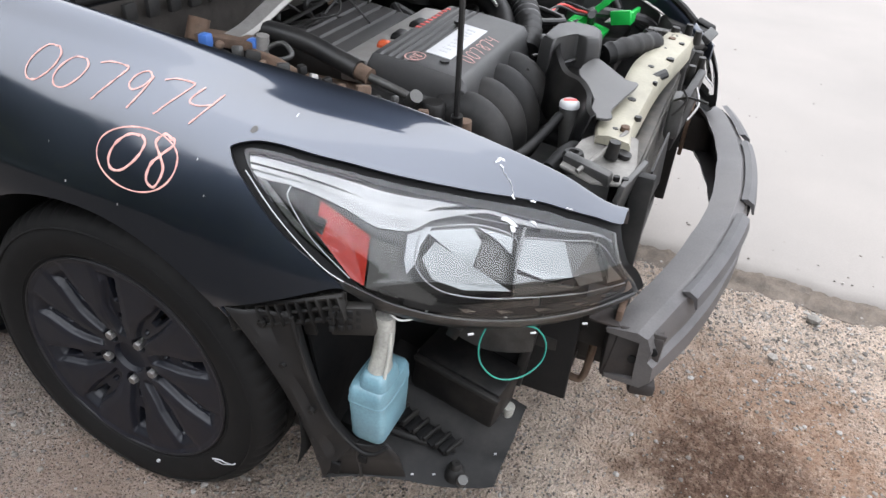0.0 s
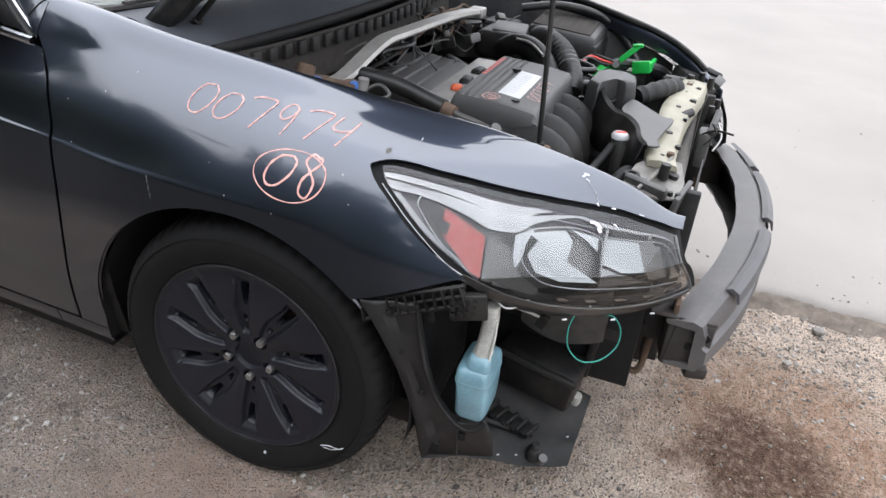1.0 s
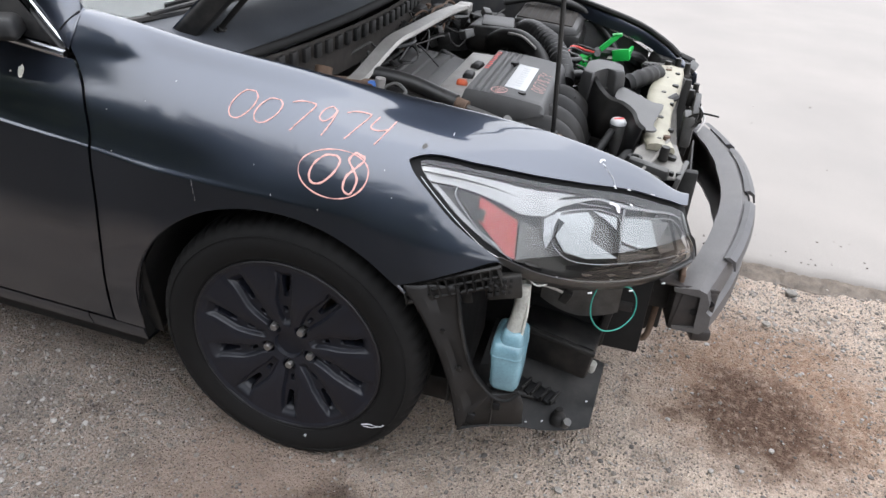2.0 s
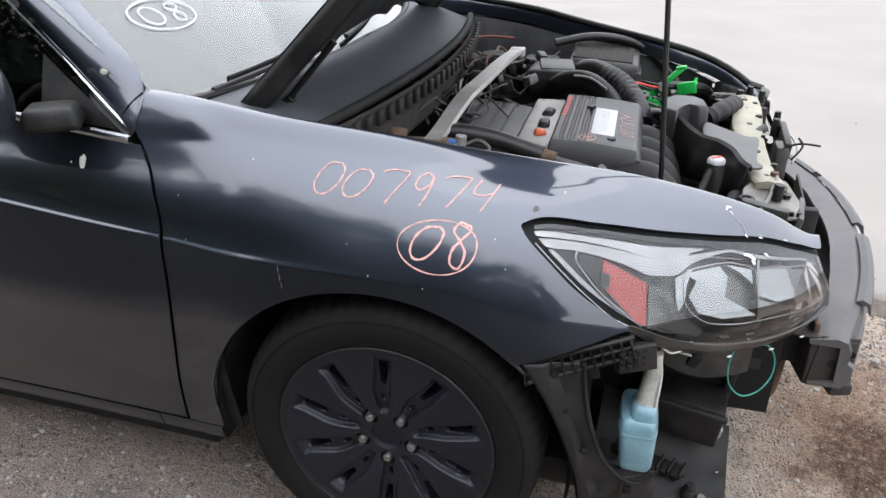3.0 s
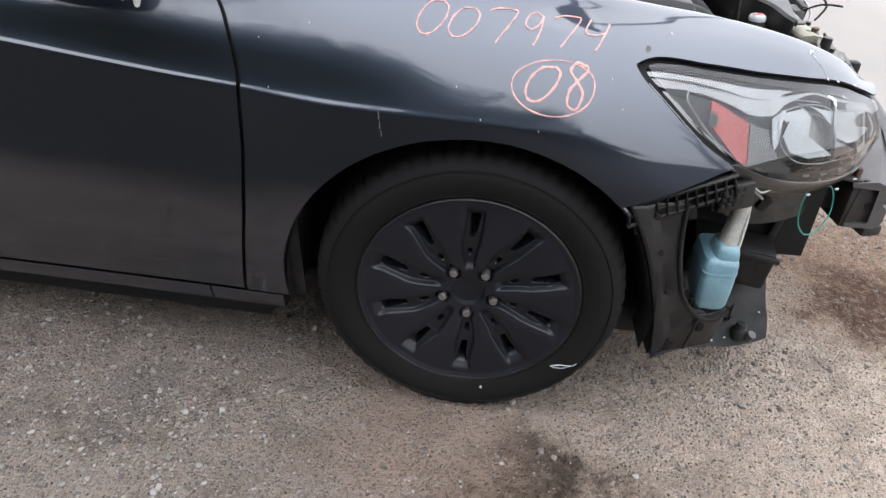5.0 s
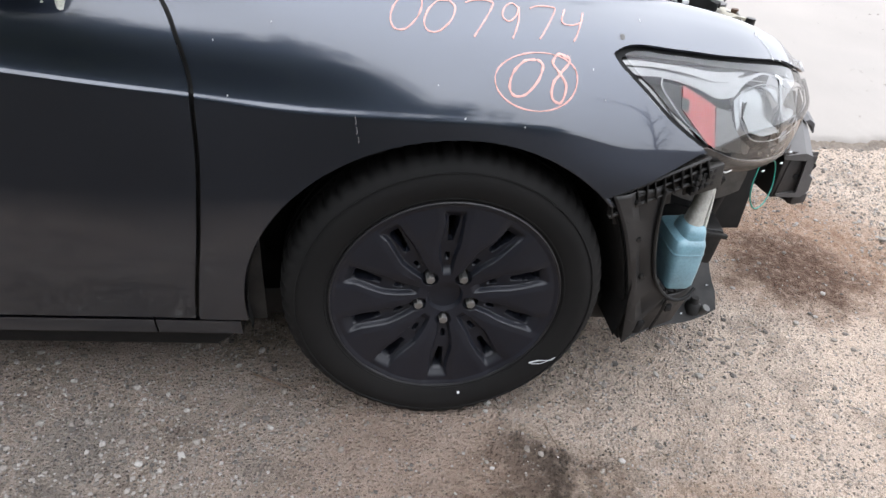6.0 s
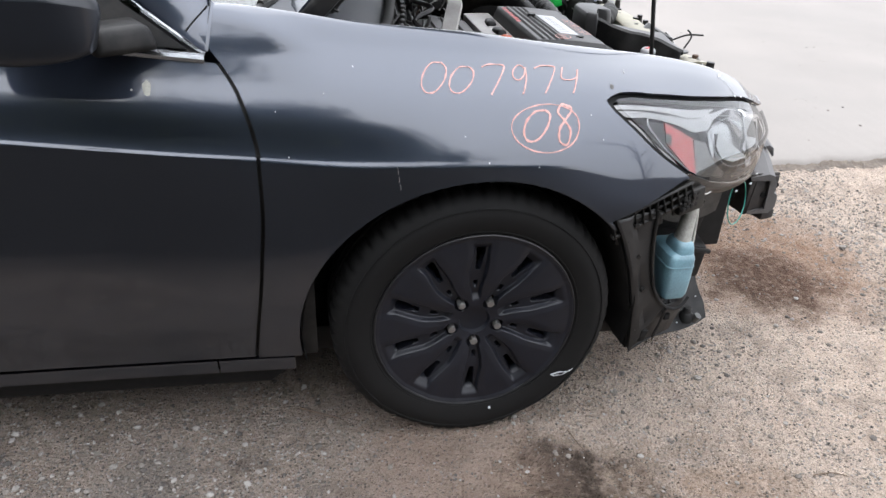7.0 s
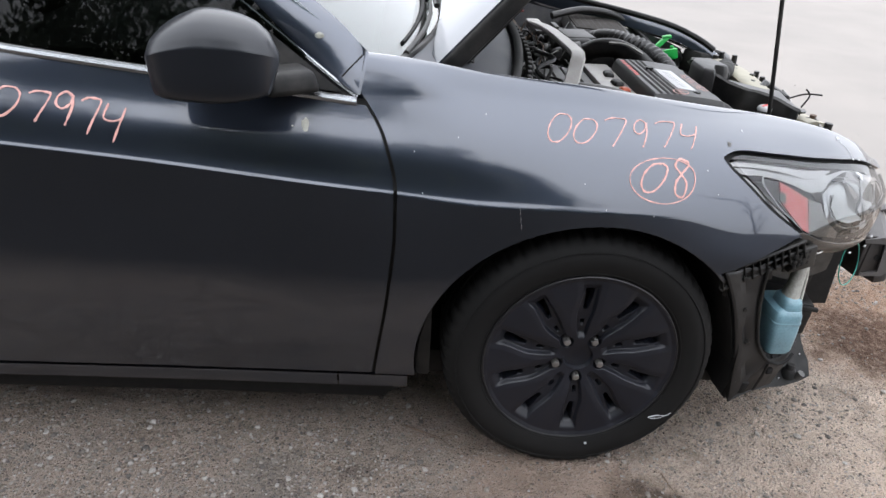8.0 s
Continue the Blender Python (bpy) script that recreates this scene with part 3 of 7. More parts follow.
def sheet(us, vs, keep, place):
    """A skin over a grid of (u, v), clipped where any keep(u, v) is below nothing; place(u, v) gives the point."""
    bm = bmesh.new()
    made = {}

    def vert(p):
        key = (round(p[0], 5), round(p[1], 5))
        if key not in made:
            made[key] = bm.verts.new(place(*p))
        return made[key]

    values = [np.array([[f(u, v) for v in vs] for u in us]) for f in keep]
    for i in range(len(us) - 1):
        for j in range(len(vs) - 1):
            corner = ((i, j), (i + 1, j), (i + 1, j + 1), (i, j + 1))
            if any(max(V[c] for c in corner) <= 0 for V in values):
                continue
            poly = [(us[a], vs[b]) for a, b in corner]
            for f, V in zip(keep, values):
                if min(V[c] for c in corner) > 0:
                    continue
                cut, d = [], [f(*p) for p in poly]
                for k in range(len(poly)):
                    p, q, dp, dq = poly[k], poly[(k + 1) % len(poly)], d[k], d[(k + 1) % len(poly)]
                    if dp > 0:
                        cut.append(p)
                    if (dp > 0) != (dq > 0):
                        lo, hi, dl = p, q, dp
                        t = dp / (dp - dq)
                        r = (p[0] + (q[0] - p[0]) * t, p[1] + (q[1] - p[1]) * t)
                        cut.append(r)
                poly = cut
                if len(poly) < 3:
                    break
            if len(poly) < 3:
                continue
            vsx = []
            for p in poly:
                w = vert(p)
                if w not in vsx:
                    vsx.append(w)
            if len(vsx) >= 3:
                try:
                    bm.faces.new(vsx)
                except ValueError:
                    pass
    return bm


def mirrored(bm):
    c, s = math.cos(2 * YAW), math.sin(2 * YAW)
    for v in bm.verts:
        x, y = v.co.x, v.co.y - MID
        v.co.x, v.co.y = x * c + y * s, MID + x * s - y * c
    bmesh.ops.reverse_faces(bm, faces=bm.faces)
    return bm


def yawed(bm):
    """Turns a mesh built straight along the length into the car's own heading."""
    bmesh.ops.rotate(bm, verts=bm.verts, cent=(0, MID, 0), matrix=Matrix.Rotation(YAW, 3, "Z"))
    return bm


YAW = radians(-2.4)
MID = 0.03
AXLE_Z, TYRE_R = 0.322, 0.332
ARCH = (0.0, 0.312, 0.383)


def z_of(x, v):
    return side(x, v).z


def gap_x(z):
    """The seam between door and fender."""
    return float(pchip([0.2, 0.264, 0.505, 0.673, 0.745, 0.852, 0.904, 0.94, 1.1], [-0.500, -0.495, -0.463, -0.449, -0.449, -0.474, -0.503, -0.53, -0.62], z))


def arch_clear(x, z):
    # the wheel opening, a touch flatter behind
    dx, dz = x - ARCH[0], z - ARCH[1]
    return math.hypot(dx * (0.96 if dx < 0 else 1.0), dz) - ARCH[2]


def lamp_top(x):
    return float(pchip([0.24, 0.27, 0.3, 0.4, 0.5, 0.6, 0.7, 0.78, 0.83, 0.9], [0.80, 0.824, 0.829, 0.815, 0.797, 0.779, 0.756, 0.722, 0.700, 0.69], x))


def lamp_rear(z):
    """x of the headlight's slanting rear edge."""
    return float(pchip([0.5, 0.661, 0.69, 0.728, 0.773, 0.815, 0.835, 0.9], [0.60, 0.476, 0.432, 0.380, 0.329, 0.281, 0.268, 0.25], z))


def lamp_bottom(x):
    return float(pchip([0.4, 0.476, 0.55, 0.65, 0.75, 0.85, 0.9], [0.68, 0.655, 0.622, 0.592, 0.572, 0.556, 0.552], x))


def lamp_front(z):
    return float(pchip([0.5, 0.555, 0.70, 0.75], [0.892, 0.885, 0.825, 0.80], z))


def lamp_inside(x, z, inset):
    """Above nothing inside the headlight's outline, shrunk by inset."""
    return min(x - lamp_rear(z) - inset * 1.3 - (0.008 if inset > 0.001 else 0), lamp_top(x) - z - inset, z - lamp_bottom(x) - inset, lamp_front(z) - x - inset)


car = tagged(new("car"), "dark grey sedan, bumper missing, hood propped open, pink numbers written", "car")


def fender_keep():
    return [lambda x, v: x - gap_x(z_of(x, v)) - 0.004 if v < 7.0 else x + 0.527 - 0.24 * (z_of(x, v) - 0.934),
            lambda x, v: arch_clear(x, z_of(x, v)),
            lambda x, v: z_of(x, v) - 0.258 if x < 0 else z_of(x, v) - (0.589 + (x - 0.287) * 0.375) if x < 0.46 else z_of(x, v) - 0.6535,
            lambda x, v: max(lamp_rear(z_of(x, v)) - 0.011 - x, z_of(x, v) - lamp_top(x) - 0.006) if x > 0.2 and v < 8 else 1]


def build_fender():
    us = spaced((-0.56, 0.83, 0.011))
    vs = spaced((0, 2, 0.1), (2, 9.9, 0.09))
    bm = sheet(us, vs, fender_keep(), side)
    ob = part("fender", bm, PAINT, car, "dark metallic grey fender, dusty, with pink hand-painted numbers", sharp=50)
    thicken(ob, 0.006)
    # rolled lip round the wheel opening
    pts = []
    for k in range(41):
        a = radians(192 - k * 151 / 40)
        r = ARCH[2] + 0.002
        x, z = r * math.cos(a) / (0.96 if math.cos(a) < 0 else 1), ARCH[1] + r * math.sin(a)
        p = on_side(x, max(z, 0.262), -0.0085)
        pts.append(p)
    part("arch_lip", rod(pts, 0.005, sides=8), PAINT, ob)
    return ob


fender = build_fender()
far_bm = sheet(spaced((-0.5, 0.83, 0.03)), spaced((0, 9.9, 0.2)), fender_keep(), side)
far_fender = thicken(part("fender", mirrored(far_bm), PAINT, car, "dark grey fender on the far side"), 0.006)


def belt_z(x):
    return 0.913 - (x + 0.523) * 0.118


def build_door():
    us = spaced((-1.68, -0.44, 0.02))
    vs = spaced((0, 2, 0.2), (2, 7.6, 0.09))
    keep = [lambda x, v: gap_x(z_of(x, v)) - 0.004 - x, lambda x, v: z_of(x, v) - 0.262, lambda x, v: belt_z(x) - z_of(x, v)]
    door = thicken(part("door", sheet(us, vs, keep, side), PAINT, car, "dark grey front door with a body crease and chrome belt strip", sharp=50), 0.006)
    # bright belt strip
    rows = []
    for x in spaced((-1.68, -0.532, 0.04)):
        c = on_side(x, belt_z(x), 0.0)
        rows.append([c + Vector((0, dy, dz)) for dy, dz in ((0.002, -0.003), (-0.005, -0.001), (-0.007, 0.006), (-0.004, 0.012), (0.004, 0.014), (0.008, 0.006))])
    part("belt_strip", loft(rows, closed=True, caps=True), TRIM, door, "bright chrome belt strip")
    # side glass, leaning in
    def glass(x, z):
        c = on_side(x, belt_z(x), 0)
        return Vector((x, c.y + 0.012 + (z - belt_z(x)) * 0.42, z))
    xs = spaced((-1.66, -0.64, 0.06))
    pane = [[glass(x, belt_z(x) + 0.012 + (min(0.36, max(0.0, (-0.555 - x) * 0.78)) if x > -1.02 else 0.36) * k / 6) for k in range(7)] for x in xs]
    g = part("window_glass", loft(pane), GLASS, door, "dark tinted side window")
    return door


door = build_door()
# added black backing that puts the shade into the panel seams
thicken(part("body_inner_side", sheet(spaced((-1.66, -0.36, 0.04)), spaced((0.1, 7.4, 0.3)), [lambda x, v: belt_z(x) - z_of(x, v) - 0.02, lambda x, v: z_of(x, v) - 0.25],
             lambda x, v: side(x, v) + Vector((0, 0.016, 0))), BLACK, car, "black sheet added behind the panels to darken the seams"), 0.004)


def build_sill(x0, x1):
    rows = []
    for x in spaced((x0, x1, 0.05)):
        y = side(x, 0.15).y
        rows.append([(x, y + a, z) for a, z in ((0.06, 0.203), (0.022, 0.205), (0.014, 0.209), (0.004, 0.244), (0.005, 0.2495), (0.03, 0.251), (0.06, 0.251))])
    part("sill_panel", loft(rows, closed=True, caps=True), PAINT, car, "grey sill panel below the door")


build_sill(-1.68, -0.584)
build_sill(-0.580, -0.412)


# ---- wheels ----
def build_tyre(wheel):
    prof = [(0.226, 0.030), (0.231, 0.014), (0.238, 0.006), (0.250, 0.001), (0.275, -0.006), (0.295, -0.004), (0.310, 0.004), (0.319, 0.012), (0.3255, 0.022),
            (0.3285, 0.032), (0.331, 0.050), (0.3315, 0.066), (0.3240, 0.067), (0.3240, 0.073), (0.3318, 0.074), (0.332, 0.098), (0.3245, 0.099), (0.3245, 0.107),
            (0.332, 0.108), (0.3318, 0.132), (0.3240, 0.133), (0.3240, 0.139), (0.3315, 0.140), (0.329, 0.174), (0.322, 0.192), (0.300, 0.206), (0.26, 0.205), (0.222, 0.185)]
    bm = bmesh.new()
    steps = 360
    rings = []
    for k in range(steps):
        a = 2 * math.pi * k / steps
        ring = []
        for i, (r, h) in enumerate(prof):
            # sipes cut across the tread blocks
            if (k % 6 in (0, 1)) and (7 <= i <= 11 or 22 <= i <= 25):
                r -= 0.0045 if i > 7 and i < 25 else 0.002
            if i in (4, 5) and k % 2:
                r -= 0.0003
            z = r * math.sin(a)
            bulge = max(0, -z - 0.29) * (0.25 if i < 8 else 0)
            ring.append(bm.verts.new((r * math.cos(a), h - bulge, max(z, -AXLE_Z + 0.001))))
        rings.append(ring)
    for k in range(steps):
        A, B = rings[k], rings[(k + 1) % steps]
        for i in range(len(prof) - 1):
            bm.faces.new((A[i], A[i + 1], B[i + 1], B[i]))
    tyre = part("tyre", bm, RUBBER, wheel, "worn black tyre with dusty sidewall", sharp=30)
    for r0, h in ((0.300, -0.0038), (0.244, 0.0032)):
        part("sidewall_ring", lathe([(r0 - 0.002, h + 0.002), (r0 - 0.001, h - 0.001), (r0 + 0.001, h - 0.001), (r0 + 0.002, h + 0.002)], (0, 0, 0), steps=96), RUBBER, tyre)
    return tyre


def build_cover(wheel):
    """A round black cover: ten broad petals with deep valleys between them, two openings in each valley."""
    bm = bmesh.new()
    nr, na = 64, 600
    ease = lambda t: (lambda c: c * c * (3 - 2 * c))(min(1, max(0, t)))
    grid = []
    for j in range(nr + 1):
        r = 0.012 + (0.2355 - 0.012) * j / nr
        half = float(np.interp(r, [0.05, 0.075, 0.10, 0.13, 0.16, 0.19, 0.212], [0.006, 0.0085, 0.0125, 0.0175, 0.0165, 0.0150, 0.019]))
        deep = 0.0125 * ease((r - 0.055) / 0.02) * ease((0.216 - r) / 0.022)
        hole = 0.030 * ease((r - 0.138) / 0.006) * ease((0.196 - r) / 0.006) + 0.022 * ease((r - 0.091) / 0.006) * ease((0.110 - r) / 0.006)
        hole_half = 0.0115 * (0.5 + 0.5 * (r - 0.138) / 0.058) if r > 0.125 else 0.0052
        row = []
        for k in range(na):
            a = 2 * math.pi * k / na
            d = ((math.degrees(a) - 90 + 18) % 36) - 18
            arc = math.radians(d) * r - 0.0035 * math.sin((r - 0.06) / 0.15 * math.pi * 1.7)
            # dished face, each petal slightly crowned
            h = 0.028 - 0.019 * math.sin(min(r / 0.2, 1) * math.pi / 2) + (0.010 if r < 0.036 else 0)
            h -= 0.0025 * ease((abs(arc) - half) / 0.02) * ease((r - 0.06) / 0.05)
            h += deep * ease((half + 0.0045 - abs(arc)) / 0.0060)
            h += hole * ease((hole_half - abs(arc)) / 0.004)
            if r > 0.226:
                h -= 0.003
            if r > 0.2325:
                h += 0.012
            # wells for the nuts
            for q in range(5):
                b = radians(-90 + 72 * q)
                dist = math.hypot(r * math.cos(a) - 0.05715 * math.cos(b), r * math.sin(a) - 0.05715 * math.sin(b))
                if dist < 0.0165:
                    h += 0.012 * min(1, (0.0165 - dist) / 0.003)
            row.append(bm.verts.new((r * math.cos(a), h, r * math.sin(a))))
        grid.append(row)
    for A, B in zip(grid[:-1], grid[1:]):
        for k in range(na):
            if min(v.co.y for v in (A[k], A[(k + 1) % na], B[(k + 1) % na], B[k])) < 0.0355 or A[k].co.length < 0.07:
                bm.faces.new((A[k], A[(k + 1) % na], B[(k + 1) % na], B[k]))
    bm.faces.new(grid[0])
    bmesh.ops.delete(bm, geom=[v for v in bm.verts if not v.link_faces], context="VERTS")
    cover = part("wheel_cover", bm, COVER, wheel, "black plastic wheel cover with ten slotted petals, scuffed rim", sharp=50)
    # rim colour holds scuffs plus a painted paler tone for the lit lip
    part("rim_edge", lathe([(0.2315, 0.008), (0.2325, 0.0035), (0.2345, 0.0022), (0.2365, 0.0035), (0.2372, 0.009)], (0, 0, 0), steps=120), RIMEDGE, wheel, "scuffed grey rim of the wheel cover, paler for its lit lip")
    for q in range(5):
        b = radians(-90 + 72 * q)
        c = Vector((0.05715 * math.cos(b), 0.0, 0.05715 * math.sin(b)))
        nut = rod([c + Vector((0, y, 0)) for y in (0.046, 0.024, 0.018, 0.0145, 0.014)], 0.0095, sides=6,
                  radii=lambda t: 0.0098 if t < 0.6 else 0.0084 if t < 0.9 else 0.0045)
        part("lug_nut", nut, STEEL, wheel, "bright steel lug nut")
    part("rim_barrel", lathe([(0.222, 0.03), (0.215, 0.06), (0.205, 0.1), (0.215, 0.18)], (0, 0, 0), steps=64), COVER, wheel)
    part("brake_disc", lathe([(0.01, 0.10), (0.14, 0.10), (0.14, 0.12), (0.01, 0.12)], (0, 0, 0), steps=48), RUST, wheel)
    return cover


def build_wheel():
    wheel = new("wheel")
    wheel.parent = car
    build_tyre(wheel)
    build_cover(wheel)
    return wheel


wheel = build_wheel()
wheel.matrix_basis = pose(0, -0.911, AXLE_Z)
for x, right in ((0, False), (-2.80, True), (-2.80, False)):
    copy_thing(wheel, pose(x, (-0.905 if right else 2 * MID + 0.905) - 0.0419 * x, AXLE_Z, 0, 0, -2.4) @ (pose(0, 0, 0) if right else pose(0, 0, 0, 0, 0, 180)))


def wheel_liner(cx, flip=False):
    rows = []
    for k in range(33):
        a = radians(190 - 205 * k / 32)
        r = 0.392
        rows.append([(cx + r * math.cos(a), y, max(0.215, ARCH[1] + r * math.sin(a))) for y in (-0.895, -0.87, -0.75, -0.60)])
    bm = loft(rows)
    part("wheel_arch_liner", mirrored(bm) if flip else bm, LINER, car, "black fibre wheel arch liner")
    bm = plate([(cx + 0.392 * math.cos(radians(190 - 205 * k / 32)), -0.60, max(0.2, ARCH[1] + 0.392 * math.sin(radians(190 - 205 * k / 32)))) for k in range(33)], 0.01)
    part("wheel_arch_wall", mirrored(bm) if flip else bm, LINER, car)


wheel_liner(0.0)
wheel_liner(0.0, True)


# ---- headlight ----
def hz(x):
    """The lower edge of the pale upper housing inside the lamp."""
    return float(pchip([0.25, 0.33, 0.371, 0.414, 0.46, 0.494, 0.544, 0.575, 0.632, 0.69, 0.763, 0.81, 0.87], [0.805, 0.794, 0.789, 0.777, 0.760, 0.744, 0.738, 0.752, 0.758, 0.740, 0.716, 0.698, 0.64], x))


def build_headlight(flip=False, fine=0.007):
    m = mirrored if flip else (lambda b: b)
    lamp = new("headlight")
    lamp.parent = car
    tagged(lamp, "clear headlight unit with chrome reflectors and red-amber side marker" if not flip else "clear headlight unit on the far side")
    us, vs = spaced((0.24, 0.91, fine)), spaced((1.0, 8.0, fine * 7))
    inside = lambda inset: (lambda x, v: lamp_inside(x, z_of(x, v), inset))
    deep = lambda d: (lambda x, v: side(x, v) - skin_normal(x, v) * d)

    def flat(name, xz, mat, parent, label="", depth=0.014, thick=0.003):
        """A flat piece whose outline is given along and up the lamp."""
        pts = [on_side(x, z, -depth) for x, z in xz]
        return part(name, m(plate(pts, thick)), mat, parent, label, smooth=False)

    def edge(name, xz, r, mat, depth=0.010, steps=4, label=""):
        return part(name, m(rod([on_side(x, z, -depth) for x, z in xz], r, smooth_steps=steps, sides=8)), mat, lamp, label)

    part("gasket", m(sheet(us, vs, [inside(-0.012), lambda x, v: 0.001 - lamp_inside(x, z_of(x, v), 0.0012) + 0.007 * min(1, max(0, (x - 0.42) * 4)) * (z_of(x, v) > hz(x))], deep(0.014))), GASKET_AND_SHADE, lamp, "black rubber seal round the lens")
    part("lens", m(sheet(us, vs, [inside(0.002)], deep(0.001))), LENS, lamp, "clear plastic lens")
    part("back_wall", m(sheet(spaced((0.26, 0.9, 0.02)), spaced((1, 8, 0.2)), [inside(-0.004)], deep(0.115))), BLACK, lamp)
    part("bowl_ground", m(sheet(us, vs, [inside(0.006), lambda x, v: hz(x) + 0.004 - z_of(x, v)], deep(0.060))), BEZEL_AND_REFLECTION, lamp, "smoky grey inner bowl")

    # pale housing along the top, laid back so that the sky lights it
    def laid_back(x, v):
        top = lamp_top(x)
        f = min(1, max(0, (z_of(x, v) - hz(x)) / max(0.012, top - hz(x))))
        return side(x, v) - skin_normal(x, v) * (0.010 + 0.014 * f + 0.0013 * math.sin(f * 13 + 3 * (x - 0.3)) + 0.0005 * math.sin(f * 37))
    part("upper_housing", m(sheet(us, spaced((1.0, 8.0, fine * 5)), [inside(0.003), lambda x, v: z_of(x, v) - hz(x)], laid_back)), SATIN, lamp, "satin silver upper housing with long grooves")
    part("rear_reveal", m(sheet(us, vs, [inside(0.003), lambda x, v: hz(x) - z_of(x, v), lambda x, v: lamp_rear(z_of(x, v)) + 0.024 - x], deep(0.020))), SATIN, lamp, "pale reveal along the slanting edge")
    edge("chrome_edge", [(0.292, 0.803), (0.345, 0.757), (0.395, 0.713), (0.440, 0.676), (0.478, 0.655)], 0.0022, BRIGHT, 0.014)
    edge("chrome_edge", [(0.312, 0.797), (0.36, 0.752), (0.41, 0.708), (0.455, 0.672)], 0.0012, SATIN, 0.016)
    edge("chrome_edge", [(x, hz(x)) for x in (0.37, 0.40, 0.43, 0.46, 0.494, 0.52, 0.544)], 0.0018, BRIGHT)
    edge("chrome_edge", [(0.368, 0.790), (0.366, 0.776), (0.385, 0.752), (0.42, 0.715), (0.478, 0.668)], 0.0018, BRIGHT)
    edge("chrome_edge", [(0.295, 0.808), (0.36, 0.802), (0.44, 0.788), (0.52, 0.766)], 0.0018, BRIGHT, 0.022)
    edge("chrome_edge", [(0.300, 0.815), (0.38, 0.808), (0.47, 0.791), (0.58, 0.766), (0.68, 0.744)], 0.0015, BRIGHT, 0.030)
    # marker, the dark corner behind it, the grey panel ahead of it
    flat("dark_corner", [(0.371, 0.785), (0.412, 0.774), (0.416, 0.728), (0.376, 0.768)], BLACK, lamp, depth=0.018)
    flat("side_marker", [(0.414, 0.773), (0.455, 0.752), (0.494, 0.730), (0.501, 0.656), (0.480, 0.668), (0.416, 0.733)], AMBER, lamp, "red-amber side marker reflector", 0.012)
    flat("marker_socket", [(0.412, 0.755), (0.430, 0.748), (0.428, 0.726), (0.412, 0.735)], BLACK, lamp, depth=0.0105, thick=0.002)
    flat("grey_panel", [(0.499, 0.728), (0.539, 0.715), (0.548, 0.690), (0.570, 0.662), (0.607, 0.634), (0.600, 0.622), (0.504, 0.652)], BEZEL_AND_REFLECTION, lamp, "smoky grey panel beside the marker", 0.014)
    flat("panel_mark", [(0.522, 0.652), (0.548, 0.643), (0.552, 0.636), (0.526, 0.644)], SATIN, lamp, depth=0.0125, thick=0.001)
    # bright funnel between the panel and the first bowl
    flat("chrome_funnel", [(0.544, 0.733), (0.575, 0.744), (0.566, 0.720), (0.566, 0.694), (0.557, 0.676), (0.549, 0.698)], BRIGHT, lamp, "bright chrome funnel", 0.013)
    # dark facets use the bezel grey to paint a dark reflection on chrome
    flat("bowl_facet", [(0.572, 0.700), (0.584, 0.724), (0.706, 0.638), (0.640, 0.648), (0.594, 0.668)], FACET, lamp, "large flat chrome facet", 0.014)
    flat("bowl_facet", [(0.568, 0.738), (0.632, 0.741), (0.650, 0.720), (0.648, 0.682), (0.588, 0.725)], FACET, lamp, "flat chrome facet", 0.026)
    flat("bowl_facet", [(0.636, 0.741), (0.689, 0.722), (0.694, 0.697), (0.665, 0.723)], FACET, lamp, "flat chrome facet", 0.016)
    flat("dark_reflection_facet", [(0.651, 0.718), (0.664, 0.722), (0.694, 0.694), (0.704, 0.642), (0.651, 0.682)], BEZEL_AND_REFLECTION, lamp, "chrome facet with a painted dark reflection", 0.030)
    flat("bowl_facet", [(0.704, 0.719), (0.763, 0.703), (0.789, 0.642), (0.748, 0.654), (0.706, 0.678)], FACET, lamp, "large flat chrome facet", 0.016)
    flat("dark_reflection_facet", [(0.766, 0.702), (0.808, 0.687), (0.838, 0.606), (0.806, 0.612), (0.792, 0.641)], BEZEL_AND_REFLECTION, lamp, "chrome facet with a painted dark reflection", 0.022)
    flat("bowl_facet", [(0.707, 0.672), (0.742, 0.652), (0.710, 0.650)], SATIN, lamp, "narrow facet", 0.018)
    flat("dark_reflection_facet", [(0.709, 0.648), (0.747, 0.650), (0.802, 0.612), (0.713, 0.624)], BEZEL_AND_REFLECTION, lamp, "chrome facet with a painted dark reflection", 0.020)
    flat("bowl_facet", [(0.812, 0.690), (0.835, 0.655), (0.862, 0.600), (0.842, 0.604)], SATIN, lamp, "narrow facet", 0.016)
    # thin bright rims round the two bowls
    edge("bowl_rim", [(0.562, 0.742), (0.632, 0.744), (0.690, 0.723), (0.700, 0.690), (0.708, 0.640)], 0.0012, BRIGHT, 0.011)
    edge("bowl_rim", [(0.561, 0.735), (0.563, 0.70), (0.580, 0.672), (0.612, 0.648), (0.660, 0.634), (0.708, 0.626), (0.80, 0.606), (0.865, 0.590)], 0.0014, BRIGHT, 0.010)
    edge("bowl_rim", [(0.700, 0.722), (0.765, 0.705), (0.81, 0.690), (0.845, 0.650), (0.866, 0.598)], 0.0014, SATIN, 0.012)
    part("lens_divider", m(rod([on_side(x, z, -0.012) for x, z in ((0.700, 0.735), (0.702, 0.70), (0.707, 0.66), (0.711, 0.632))], 0.003, smooth_steps=3, sides=8)), SATIN, lamp, "bright upright divider")
